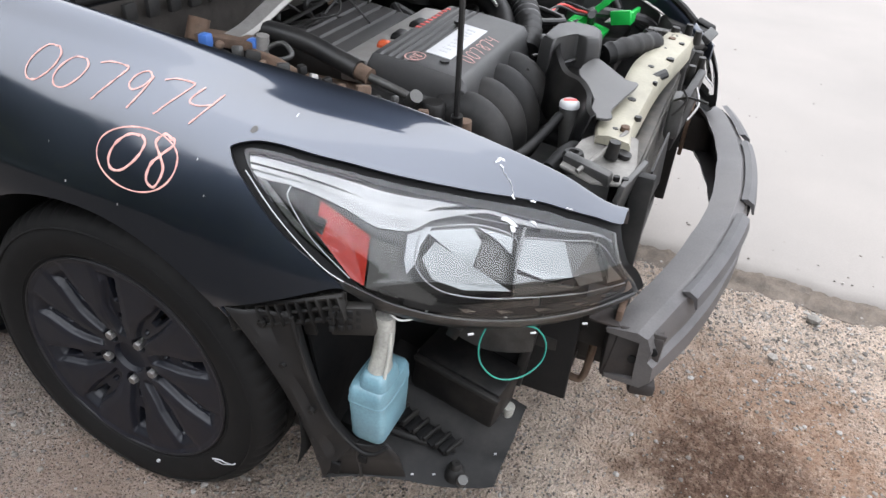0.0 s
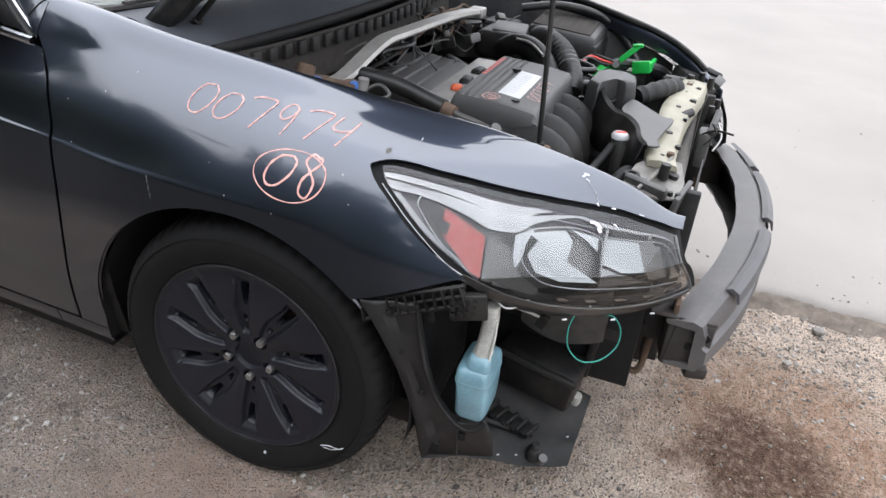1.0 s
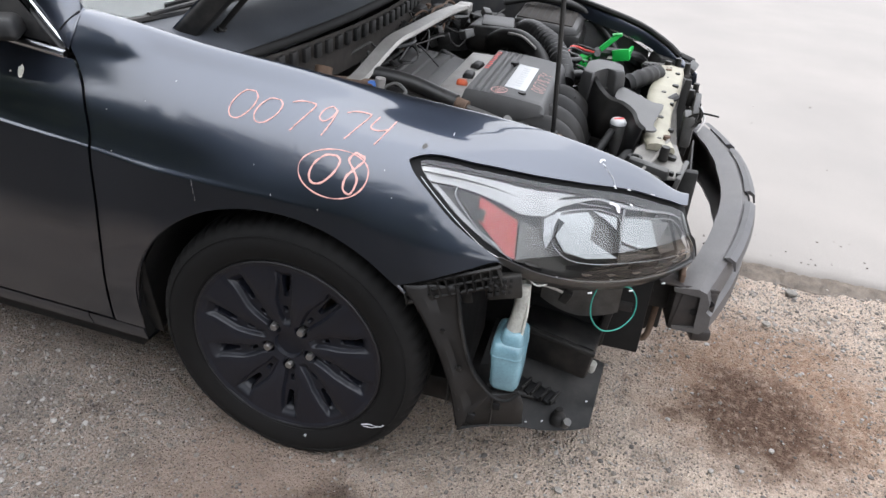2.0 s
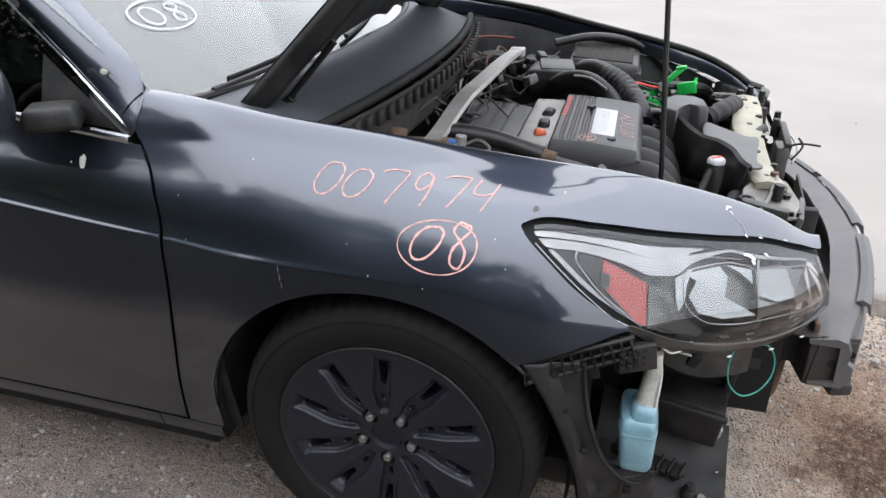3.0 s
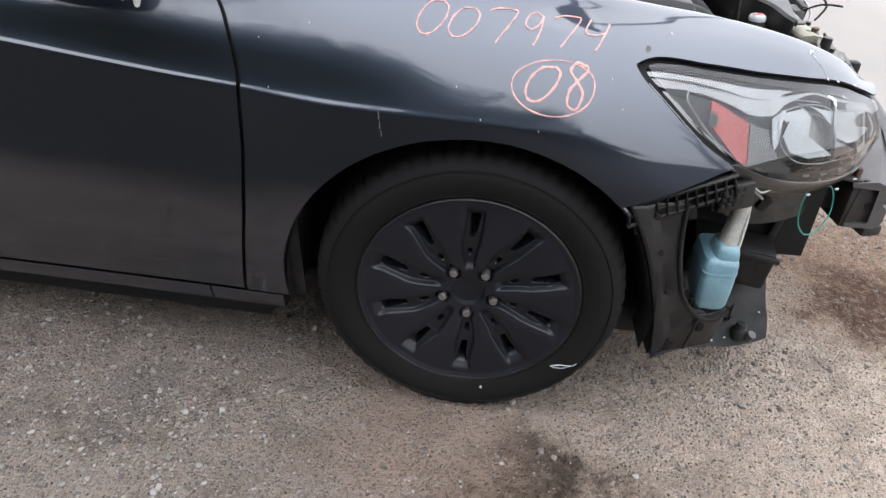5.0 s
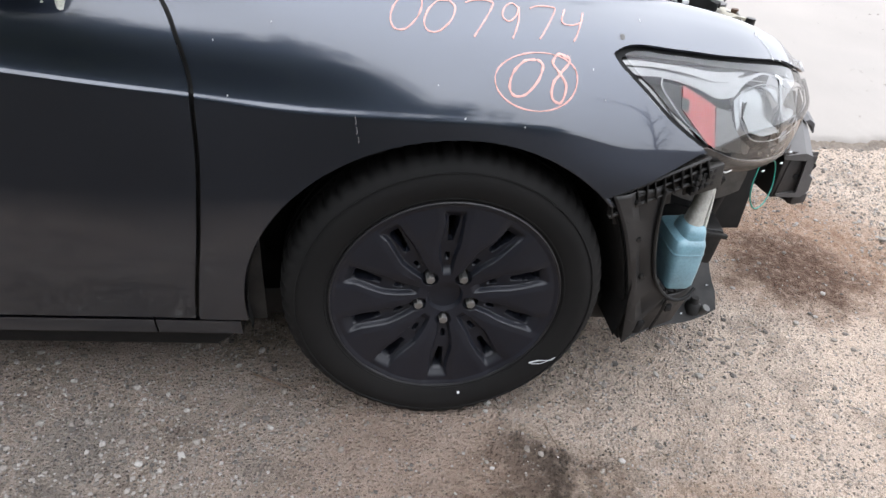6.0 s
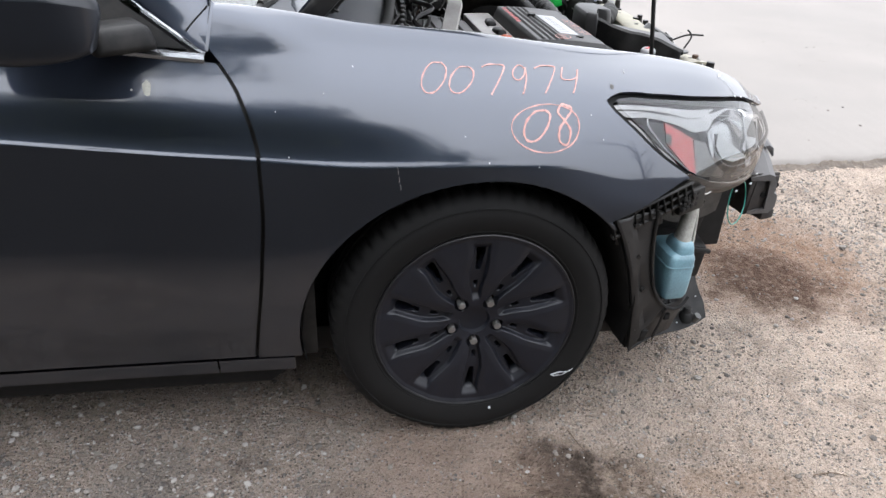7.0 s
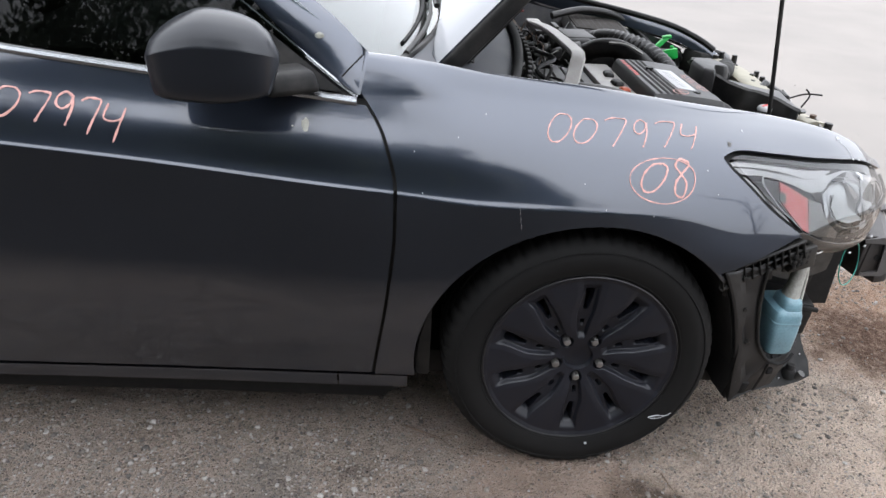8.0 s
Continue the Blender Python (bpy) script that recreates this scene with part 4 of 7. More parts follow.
    # dark lower ledge with small bright wedges
    sill = lambda x, v: min(z_of(x, v) - lamp_bottom(x) - 0.004, lamp_bottom(x) + 0.024 - z_of(x, v), x - 0.56, lamp_front(z_of(x, v)) - x - 0.010)
    part("inner_ledge", m(sheet(us, vs, [sill], deep(0.016))), BLACK, lamp, "dark lower ledge")
    for x in (0.650, 0.702, 0.755, 0.806, 0.846):
        z = lamp_bottom(x) + 0.017
        flat("ledge_wedge", [(x - 0.012, z + 0.006), (x + 0.004, z + 0.003), (x + 0.014, z - 0.004), (x - 0.004, z - 0.003)], SATIN, lamp, "", 0.013, 0.001)
    # grooved skirt below the lens
    skirt = lambda x, v: min(lamp_bottom(x) + 0.006 - z_of(x, v), z_of(x, v) - lamp_bottom(x) + 0.030 * min(1, max(0.1, (x - 0.45) * 8)), x - 0.462, 0.882 - x)

    def skirt_at(x, v):
        f = (lamp_bottom(x) + 0.006 - z_of(x, v)) / 0.036
        return side(x, v) - skin_normal(x, v) * (0.001 + 0.022 * max(0, f) ** 2 + 0.0025 * abs(math.sin(f * math.pi * 3)))
    thicken(part("skirt", m(sheet(spaced((0.45, 0.89, 0.012)), spaced((1, 6, 0.03)), [skirt], skirt_at)), SKIRT, lamp, "smoky grooved lower edge"), 0.003)
    part("front_cap", m(rod([on_side(lamp_front(z) - 0.003, z, -0.005) for z in (0.56, 0.59, 0.62, 0.65, 0.68, 0.698)], 0.004, smooth_steps=3, sides=8)), BEZEL_AND_REFLECTION, lamp)
    return lamp


lamp_near = build_headlight()
build_headlight(True, 0.02)


# ---- front end: beam, rails, radiator ----
def beam_x(y):
    return 1.045 - 0.33 * (y - MID) ** 2


def build_beam():
    beam = new("bumper_beam")
    beam.parent = car
    tagged(beam, "scuffed dark grey bumper beam, exposed, bent at the end")
    ys = spaced((-0.585, 0.645, 0.03))
    sec = [(-0.075, 0.075), (-0.02, 0.085), (0.0, 0.075), (0.012, 0.040), (0.010, 0.008), (0.022, -0.004), (0.024, -0.050), (0.008, -0.075), (-0.055, -0.075), (-0.06, -0.062), (-0.008, -0.058), (-0.012, 0.058), (-0.072, 0.062)]
    rows = []
    for y in ys:
        w = 0.006 * noise.noise((y * 4, 0, 1)) + 0.003 * noise.noise((y * 14, 0, 6))
        zc = 0.445 + 0.02 * (1 - ((y - MID) / 0.62) ** 2)
        # tapered and turned back near the ends
        k = 1 - 0.25 * max(0, (abs(y - MID) - 0.50) / 0.12)
        rows.append([(beam_x(y) + a + w, y, zc + b * k) for a, b in sec])
    part("beam_shell", loft(rows, closed=True, caps=True), BEAMCOAT, beam, sharp=25)
    # torn plastic cap along the top
    for y0, y1 in ((-0.46, -0.12), (-0.05, 0.30), (0.34, 0.56)):
        rows = []
        for y in spaced((y0, y1, 0.03)):
            zc = 0.445 + 0.02 * (1 - ((y - MID) / 0.62) ** 2) + 0.086
            rows.append([(beam_x(y) + a, y, zc + b) for a, b in ((-0.01, 0.0), (0.004, 0.004), (0.020, -0.006), (0.026, -0.030), (0.022, -0.032), (0.014, -0.012), (0.0, -0.006))])
        part("cap_strip", loft(rows, closed=True, caps=True), BEAMCAP, beam, "cracked grey plastic cap strip")
    for y in (0.02, 0.12):
        part("slot", box(beam_x(y) + 0.012, y, 0.50, 0.012, 0.05, 0.022, 0.003, (0, 0, -16 * (y - MID))), BLACK, beam)
    for s in (-1, 1):
        part("crash_can", box(0.895, MID + s * 0.555, 0.44, 0.10, 0.10, 0.115, 0.008, (0, 0, s * -8)), RUSTGREY, beam, "rusty dark steel end bracket")
    for s in (-1, 1):
        part("end_plate", box(0.905, MID + s * 0.600, 0.445, 0.085, 0.006, 0.125, 0.003, (0, 6, s * -14)), RUSTGREY, beam, "rust-stained folded end plate")
        part("end_flange", box(0.862, MID + s * 0.585, 0.505, 0.11, 0.05, 0.006, 0.002, (0, 8, s * -10)), RUSTGREY, beam)
        part("end_lug", box(0.93, MID + s * 0.585, 0.378, 0.05, 0.05, 0.03, 0.008, (0, 0, s * -14)), RUSTGREY, beam)
        for k in range(3):
            part("bolt_hole", cyl((0.872 + 0.032 * k, MID + s * 0.6045, 0.472 - 0.03 * (k % 2)), (0.872 + 0.032 * k, MID + s * 0.608, 0.472 - 0.03 * (k % 2)), 0.0085, sides=14), GASKET_AND_SHADE, beam)
    return beam


build_beam()
for s in (-1, 1):
    part("frame_rail", box(0.70, MID + s * 0.525, 0.455, 0.34, 0.075, 0.10, 0.008), DUSTY, car, "dark frame rail with bolt holes")
    part("rail_flange", box(0.862, MID + s * 0.53, 0.455, 0.012, 0.13, 0.15, 0.003), RUST, car)
    part("lower_arm", box(0.62, MID + s * 0.50, 0.30, 0.34, 0.05, 0.10, 0.01, (0, 8, 0)), BLACK, car)
for k in range(5):
    part("rail_hole", cyl((0.60 + 0.05 * k, -0.5345, 0.45 + 0.02 * (k % 2)), (0.60 + 0.05 * k, -0.530, 0.45 + 0.02 * (k % 2)), 0.009), BLACK, car)
part("tow_hook", rod([(0.72, -0.50, 0.40), (0.72, -0.50, 0.34), (0.735, -0.50, 0.31), (0.80, -0.50, 0.285), (0.82, -0.50, 0.30), (0.825, -0.50, 0.37), (0.825, -0.50, 0.41)], 0.008, smooth_steps=5), RUST, car, "bent iron tow hook")

rad = new("radiator")
rad.parent = car
tagged(rad, "dusty radiator core with fine mesh fins")
part("core", box(0.795, 0.01, 0.475, 0.03, 0.74, 0.40, 0.003), CORE, rad)
fins = bmesh.new()
for k in range(62):
    box(0.812, 0.01, 0.282 + k * 0.0063, 0.006, 0.735, 0.0022, 0, bm=fins)
fin_ob = part("fin_mesh", fins, CORE, rad, smooth=False)
tagged(fin_ob, kind="stuff")
fins = bmesh.new()
for k in range(90):
    box(0.811, -0.352 + k * 0.0081, 0.475, 0.005, 0.0016, 0.39, 0, turn=(24, 0, 0), bm=fins)
tagged(part("fin_lattice", fins, CORE, rad, smooth=False), kind="stuff")
for s in (-1, 1):
    part("side_tank", box(0.80, 0.01 + s * 0.385, 0.47, 0.05, 0.04, 0.44, 0.01), BLACK, rad)
    part("side_bracket", box(0.835, 0.02 + s * 0.41, 0.49, 0.04, 0.025, 0.46, 0.004), DUSTY, rad, "black upright bracket")
part("lower_tank", box(0.80, 0.01, 0.26, 0.06, 0.80, 0.05, 0.012), BLACK, rad)
part("bent_baffle", plate([(0.84, -0.33, 0.70), (0.845, -0.17, 0.72), (0.85, -0.16, 0.60), (0.84, -0.20, 0.56), (0.842, -0.23, 0.60), (0.84, -0.27, 0.55), (0.84, -0.33, 0.53)], 0.004), BLACK, rad, "bent black air baffle")

# upper tie bar with holes and corner brackets
tie = new("radiator_tie_bar")
tie.parent = car
tagged(tie, "cream primed steel tie bar with punched holes, stained")
rows = []
for y in spaced((-0.35, 0.44, 0.03)):
    left = float(pchip([-0.35, -0.27, -0.13, 0.08, 0.29, 0.44], [0.725, 0.71, 0.714, 0.712, 0.736, 0.745], y))
    right = float(pchip([-0.35, -0.25, -0.04, 0.05, 0.31, 0.44], [0.793, 0.782, 0.785, 0.79, 0.817, 0.825], y))
    z = 0.752 + 0.006 * math.sin(y * 9)
    rows.append([(left + (right - left) * a, y, z + c) for a, c in ((0.0, -0.03), (0.0, 0.0), (0.06, 0.005), (0.35, 0.009), (0.65, 0.006), (0.94, 0.002), (1.0, -0.006), (1.02, -0.045), (0.95, -0.045), (0.9, -0.012), (0.06, -0.01))])
part("bar", loft(rows, closed=True, caps=True), CREAM, tie)
for k, y in enumerate((-0.30, -0.21, -0.12, 0.0, 0.09, 0.17, 0.25, 0.33, 0.40)):
    x = 0.752 + 0.03 * (k % 2) + 0.05 * max(0, y)
    z = 0.752 + 0.006 * math.sin(y * 9)
    part("hole", cyl((x, y, z), (x, y, z + 0.0085), 0.0055 + 0.002 * (k % 3)), BLACK, tie)
for s in (-1, 1):
    yb = MID + s * 0.42
    outline = [(0.685, yb + s * 0.06, 0.728), (0.70, yb - s * 0.04, 0.742), (0.74, yb - s * 0.11, 0.748), (0.80, yb - s * 0.10, 0.742), (0.815, yb - s * 0.01, 0.732), (0.81, yb + s * 0.06, 0.718), (0.75, yb + s * 0.075, 0.716)]
    part("corner_bracket", plate(outline[::s], 0.006, bevel=0.0015), BRACKET, tie, "dented dirty grey corner bracket")
    part("bracket_skirt", box(0.81, yb + s * 0.015, 0.685, 0.012, 0.13, 0.085, 0.004, (0, 10, s * 10)), GREYSTEEL, tie)
    part("bracket_fold", box(0.735, yb + s * 0.05, 0.728, 0.10, 0.02, 0.03, 0.006, (12, 4, s * 18)), GREYSTEEL, tie)
    part("bracket_ring", lathe([(0.008, 0), (0.010, 0.009), (0.017, 0.009), (0.021, 0)], (0.70, yb + s * 0.02, 0.733), "z", 24), BLACK, tie)
    part("bracket_opening", cyl((0.785, yb - s * 0.025, 0.732), (0.787, yb - s * 0.025, 0.741), 0.014), BLACK, tie)
    part("bracket_post", cyl((0.765, yb - s * 0.005, 0.735), (0.768, yb - s * 0.005, 0.768), 0.013, 0.011), BLACK, tie, "black rubber stop")
    part("bracket_rib", rod([(0.72, yb + s * 0.07, 0.728), (0.745, yb + s * 0.02, 0.744), (0.765, yb - s * 0.05, 0.752), (0.775, yb - s * 0.09, 0.756)], 0.0045, smooth_steps=4), BRACKET, tie)
    part("bracket_bolt", cyl((0.77, yb - s * 0.095, 0.75), (0.77, yb - s * 0.095, 0.764), 0.009), RUST, tie)
    for k in range(2):
        part("bracket_bolt", cyl((0.79 + 0.016 * k, yb + s * 0.052, 0.715), (0.79 + 0.016 * k, yb + s * 0.052, 0.729), 0.006), BLACK, tie)
part("hood_latch", box(0.842, 0.05, 0.675, 0.035, 0.07, 0.10, 0.01), GREYSTEEL, tie, "dirty steel hood latch")
part("latch_spring", rod([(0.87, 0.02, 0.68), (0.885, 0.05, 0.71), (0.87, 0.09, 0.735)], 0.003, smooth_steps=4), STEEL, tie)
part("latch_cable", rod([(0.835, -0.02, 0.735), (0.855, -0.06, 0.76), (0.875, -0.08, 0.768), (0.905, -0.09, 0.768)], 0.0028, smooth_steps=4), BLACK, tie, "black release lever")
part("latch_lever", rod([(0.84, -0.10, 0.73), (0.862, -0.094, 0.765), (0.85, -0.085, 0.785)], 0.0028, smooth_steps=4), BLACK, tie)
part("latch_plate", box(0.855, 0.13, 0.665, 0.02, 0.22, 0.14, 0.006, (0, 6, -4)), BLACK, tie)
for k, (x, y, z, h) in enumerate(((0.845, 0.20, 0.70, 0.05), (0.86, 0.28, 0.69, 0.06), (0.83, 0.42, 0.74, 0.035), (0.80, 0.47, 0.745, 0.03))):
    part("rubber_bumper", cyl((x, y, z), (x, y, z + h), 0.012, 0.009), BLACK, tie)
for k in range(7):
    part("loose_bracket", box(0.80 + 0.018 * (k % 4), 0.45 + 0.03 * k, 0.735 - 0.012 * (k % 3), 0.06, 0.03, 0.02, 0.004, (10 * k, 15 * (k % 3) - 10, 25 * k)), GREYSTEEL if k % 2 else BLACK, tie, "dark dirty bracket")

# air scoop on the tie bar
scoop = new("air_intake_scoop")
scoop.parent = car
tagged(scoop, "black plastic air intake scoop with a wavy open mouth")
tongue = [(0.622, -0.085), (0.634, 0.02), (0.669, 0.001), (0.725, -0.069), (0.756, -0.09), (0.742, -0.189), (0.733, -0.262), (0.742, -0.298), (0.728, -0.313), (0.697, -0.298), (0.688, -0.22), (0.653, -0.149)]
tongue = [p.xy for p in spline([Vector((x, y, 0)) for x, y in tongue], 3, True)]
part("tongue", plate([(x, y, 0.776 + 0.25 * (0.7 - x) * (0.7 - x) * 4) for x, y in tongue][::-1], 0.005, bevel=0.001), TONGUE, scoop, "flat pale grey plastic tongue")
lip = spline([Vector(p) for p in ((0.545, 0.02, 0.815), (0.565, -0.06, 0.812), (0.585, -0.11, 0.805), (0.615, -0.165, 0.800), (0.650, -0.185, 0.797), (0.680, -0.235, 0.793), (0.694, -0.296, 0.788), (0.712, -0.322, 0.782))], 4)
solid(part("mouth_wall", loft([[p + Vector((0.004, 0.004, -0.012)), p + Vector((0.002, 0.001, 0.003)), p + Vector((-0.006, -0.004, -0.002)), p + Vector((-0.016, -0.012, -0.04)), p + Vector((-0.03, -0.01, -0.11))] for p in lip]), BLACK, scoop, "dark wavy mouth wall"), 0.003)
part("mouth_floor", plate([(0.53, -0.02, 0.752), (0.60, -0.14, 0.752), (0.68, -0.22, 0.752), (0.70, -0.10, 0.752), (0.64, 0.05, 0.752), (0.56, 0.08, 0.752)], 0.005), BLACK, scoop)
rows = []
for z, k in ((0.70, 1.04), (0.78, 1.0), (0.815, 0.97), (0.828, 0.92), (0.833, 0.84)):
    top = [(0.515, -0.055), (0.520, 0.07), (0.545, 0.115), (0.606, 0.126), (0.632, 0.10), (0.640, 0.03), (0.615, 0.005), (0.585, 0.02), (0.565, -0.01), (0.55, -0.075)]
    rows.append([(0.575 + (x - 0.575) * k, 0.04 + (y - 0.04) * k, z - (0.008 if z > 0.8 else 0) * (x - 0.51) / 0.13) for x, y in top])
bm = loft(rows, closed=True, caps=True)
bmesh.ops.bevel(bm, geom=list(bm.edges), offset=0.004, segments=1, affect="EDGES")
part("resonator", bm, GREYCOVER, scoop, "rounded grey plastic resonator box")
part("duct_hose", rod([(0.64, 0.10, 0.765), (0.68, 0.15, 0.775), (0.71, 0.21, 0.775), (0.735, 0.28, 0.765)], 0.026, smooth_steps=5, sides=14, radii=lambda t: 0.026 + 0.003 * math.sin(t * 60)), DUSTY, scoop)

# radiator filler
fill = new("radiator_filler")
fill.parent = car
tagged(fill, "radiator filler neck with white and red cap")
part("cap", lathe([(0.001, 0.008), (0.014, 0.008), (0.019, 0.005), (0.0215, 0.0), (0.0215, -0.006), (0.016, -0.009)], (0.645, -0.245, 0.765), "z", 12), LABEL, fill, "white radiator cap")
part("cap_mark", box(0.645, -0.245, 0.7735, 0.028, 0.010, 0.0015, 0.0005, (0, 0, 30)), REDMARK, fill)
part("neck", cyl((0.645, -0.245, 0.757), (0.672, -0.240, 0.62), 0.020, 0.032), GREYSTEEL, fill)
part("overflow_pipe", rod([(0.632, -0.262, 0.742), (0.61, -0.33, 0.712), (0.59, -0.40, 0.70), (0.55, -0.45, 0.69)], 0.010, smooth_steps=5), DUSTY, fill)
part("pipe_clip", box(0.565, -0.44, 0.692, 0.026, 0.026, 0.018, 0.004), NECK, fill, "pale plastic clip")
part("upper_hose", rod([(0.69, -0.22, 0.62), (0.64, -0.16, 0.64), (0.55, -0.12, 0.63), (0.45, -0.10, 0.60)], 0.022, smooth_steps=5), HOSE, fill)
part("bay_pipe", rod([(0.70, -0.30, 0.70), (0.68, -0.36, 0.72), (0.66, -0.42, 0.70)], 0.014, smooth_steps=5), DUSTY, fill)

# ---- engine ----
eng = new("engine")
eng.parent = car
tagged(eng, "four-cylinder engine with dusty dark grey plastic covers")


def ribbed_cover(name, x0, x1, y0, y1, zt, zb, ribs, label):
    """A shallow moulded lid with rounded shoulders and ribs along its length."""
    nx, ny = 60, 40
    rows = []
    for j in range(ny + 1):
        fy = j / ny
        row = []
        for i in range(nx + 1):
            fx = i / nx
            edge = min(fx / 0.07, (1 - fx) / 0.12, fy / 0.06, (1 - fy) / 0.06, 1)
            h = zb + (zt - zb) * math.sqrt(max(0, 1 - (1 - max(edge, 0)) ** 2))
            for r in ribs:
                if abs(fx - r) < 0.018 and 0.06 < fy < 0.94:
                    h -= 0.006
            row.append((x0 + (x1 - x0) * fx, y0 + (y1 - y0) * fy, h - 0.02 * fx * fx))
        rows.append(row)
    bm = loft(rows)
    ob = part(name, bm, GREYCOVER, eng, label, sharp=30)
    mod = ob.modifiers.new("thickness", "SOLIDIFY")
    mod.thickness, mod.offset = 0.004, -1
    return ob


main_cover = ribbed_cover("engine_cover", 0.245, 0.475, -0.395, 0.055, 0.835, 0.735, (0.14, 0.22, 0.30, 0.38), "ribbed grey engine cover with white sticker")
rear_cover = ribbed_cover("rear_cover", -0.03, 0.175, -0.33, 0.06, 0.805, 0.74, (0.3, 0.5, 0.7), "flat grey rear engine cover")
part("block", box(0.22, -0.14, 0.58, 0.42, 0.52, 0.32, 0.02), RUST, eng, "dark dirty engine block")
part("coil_rail", box(0.205, -0.12, 0.772, 0.085, 0.44, 0.055, 0.006), ALUMINIUM, eng, "pale aluminium strip between the covers")
for k, (y, m) in enumerate(((-0.235, ORANGE), (-0.155, BLACK), (-0.05, BLACK))):
    part("coil_plug", box(0.215, y, 0.804, 0.034, 0.034 if k == 0 else 0.060, 0.016, 0.007, (0, 4, 12 - 9 * k), seg=3, taper=0.75), m, eng, "orange plug" if k == 0 else "black coil cap")
for k in range(9):
    part("red_mark", box(0.266 + 0.001 * (k % 3), -0.17 + k * 0.021, 0.8352, 0.012, 0.009, 0.001, 0.0003), REDMARK, main_cover)
part("sticker", box(0.372, -0.195, 0.8295, 0.056, 0.222, 0.002, 0.0006, (0, 6, 0)), LABEL, main_cover, "white printed sticker")
for k in range(9):
    part("sticker_bar", box(0.372, -0.275 + k * 0.020, 0.8306, 0.020, 0.008, 0.0008, 0, (0, 6, 0)), SCUFF, main_cover)
part("cover_bolt", cyl((0.33, -0.085, 0.82), (0.33, -0.085, 0.838), 0.012), BLACK, main_cover)
part("cover_bolt", cyl((0.395, -0.325, 0.80), (0.395, -0.325, 0.830), 0.010), BLACK, main_cover)
# blackish plastic stands in for the shade over the runners
for k in range(4):
    y = -0.375 + k * 0.094
    part("intake_runner", rod([(0.42, y, 0.745), (0.475, y, 0.755), (0.520, y, 0.725), (0.535, y, 0.665), (0.52, y, 0.59), (0.48, y, 0.53)], 0.040, smooth_steps=5, sides=16), DUSTY, eng, "curved intake runner, darkened for the shade it sits in")
part("cover_side", box(0.35, -0.385, 0.735, 0.22, 0.05, 0.08, 0.015), GREYCOVER, eng)
part("oil_filler", lathe([(0.001, 0.02), (0.020, 0.02), (0.024, 0.014), (0.024, -0.02)], (0.415, -0.42, 0.760), "z", 20), BLACK, eng, "black oil filler cap")
for k in range(5):
    part("bracket_bolt", cyl((0.40 + 0.03 * k, -0.46 - 0.008 * (k % 2), 0.70), (0.41 + 0.03 * k, -0.46 - 0.008 * (k % 2), 0.755 - 0.008 * k), 0.011, 0.009), RUST, eng)
part("belt_pulley", lathe([(0.02, -0.015), (0.06, -0.015), (0.062, 0), (0.06, 0.015), (0.02, 0.015)], (0.50, -0.47, 0.60), "y", 32), STEEL, eng)
part("bracket_pale", plate([(0.40, -0.47, 0.77), (0.45, -0.46, 0.765), (0.475, -0.475, 0.74), (0.47, -0.50, 0.72), (0.42, -0.50, 0.745)], 0.008, bevel=0.002), ALUMINIUM, eng, "corroded alloy bracket")
part("relay_tube", rod([(0.515, -0.515, 0.80), (0.518, -0.51, 0.70)], 0.014), RUST, eng, "rusty brown canister")

# hoses and pipes along the near edge
part("steering_hose", rod([(-0.01, -0.40, 0.835), (0.03, -0.405, 0.845), (0.12, -0.40, 0.835), (0.20, -0.405, 0.815), (0.245, -0.41, 0.805)], 0.021, smooth_steps=5, sides=14), HOSE, car, "thick black rubber hose")
part("hose_end", rod([(0.235, -0.408, 0.806), (0.275, -0.415, 0.798)], 0.0175), RUST, car, "rust-brown hose fitting")
part("thin_pipe", rod([(0.275, -0.415, 0.798), (0.33, -0.42, 0.788), (0.375, -0.425, 0.778)], 0.009, smooth_steps=4), GREYSTEEL, car)
part("pipe_union", rod([(0.365, -0.42, 0.768), (0.385, -0.435, 0.79)], 0.014), GREYSTEEL, car)
part("ac_pipe", rod([(0.06, -0.50, 0.825), (0.11, -0.505, 0.822), (0.15, -0.51, 0.812), (0.20, -0.515, 0.80)], 0.014, smooth_steps=5), RUST, car, "corroded pipe")
part("ac_hose", rod([(0.20, -0.515, 0.80), (0.28, -0.51, 0.785), (0.36, -0.50, 0.765), (0.42, -0.48, 0.74), (0.46, -0.45, 0.69)], 0.019, smooth_steps=5, sides=14), HOSE, car, "black air conditioning hose")
for p in ((0.045, -0.475, 0.835), (-0.03, -0.525, 0.845)):
    part("blue_cap", box(*p, 0.022, 0.022, 0.028, 0.005), BLUE, car, "blue plastic valve cap")
part("pipe_loop", rod([(0.07, -0.47, 0.83), (0.10, -0.455, 0.845), (0.13, -0.47, 0.83), (0.10, -0.485, 0.82)], 0.005, closed=True, smooth_steps=5), GREYSTEEL, car)
random.seed(5)
for k in range(16):
    y0, x0 = random.uniform(-0.25, 0.5), random.uniform(-0.2, 0.55)
    pts = [(x0, y0, random.uniform(0.70, 0.79))]
    for _ in range(4):
        x0, y0 = x0 + random.uniform(-0.12, 0.14), y0 + random.uniform(0.0, 0.14)
        pts.append((x0, min(y0, 0.66), random.uniform(0.66, 0.775)))
    part("hose", rod(pts, random.choice((0.006, 0.008, 0.012, 0.015)), smooth_steps=5, sides=8), HOSE, car)

part("side_ledge", box(0.20, -0.575, 0.785, 0.62, 0.10, 0.03, 0.006, (0, 4.5, 2)), FELT, car, "dusty brown ledge inside the fender")
random.seed(8)
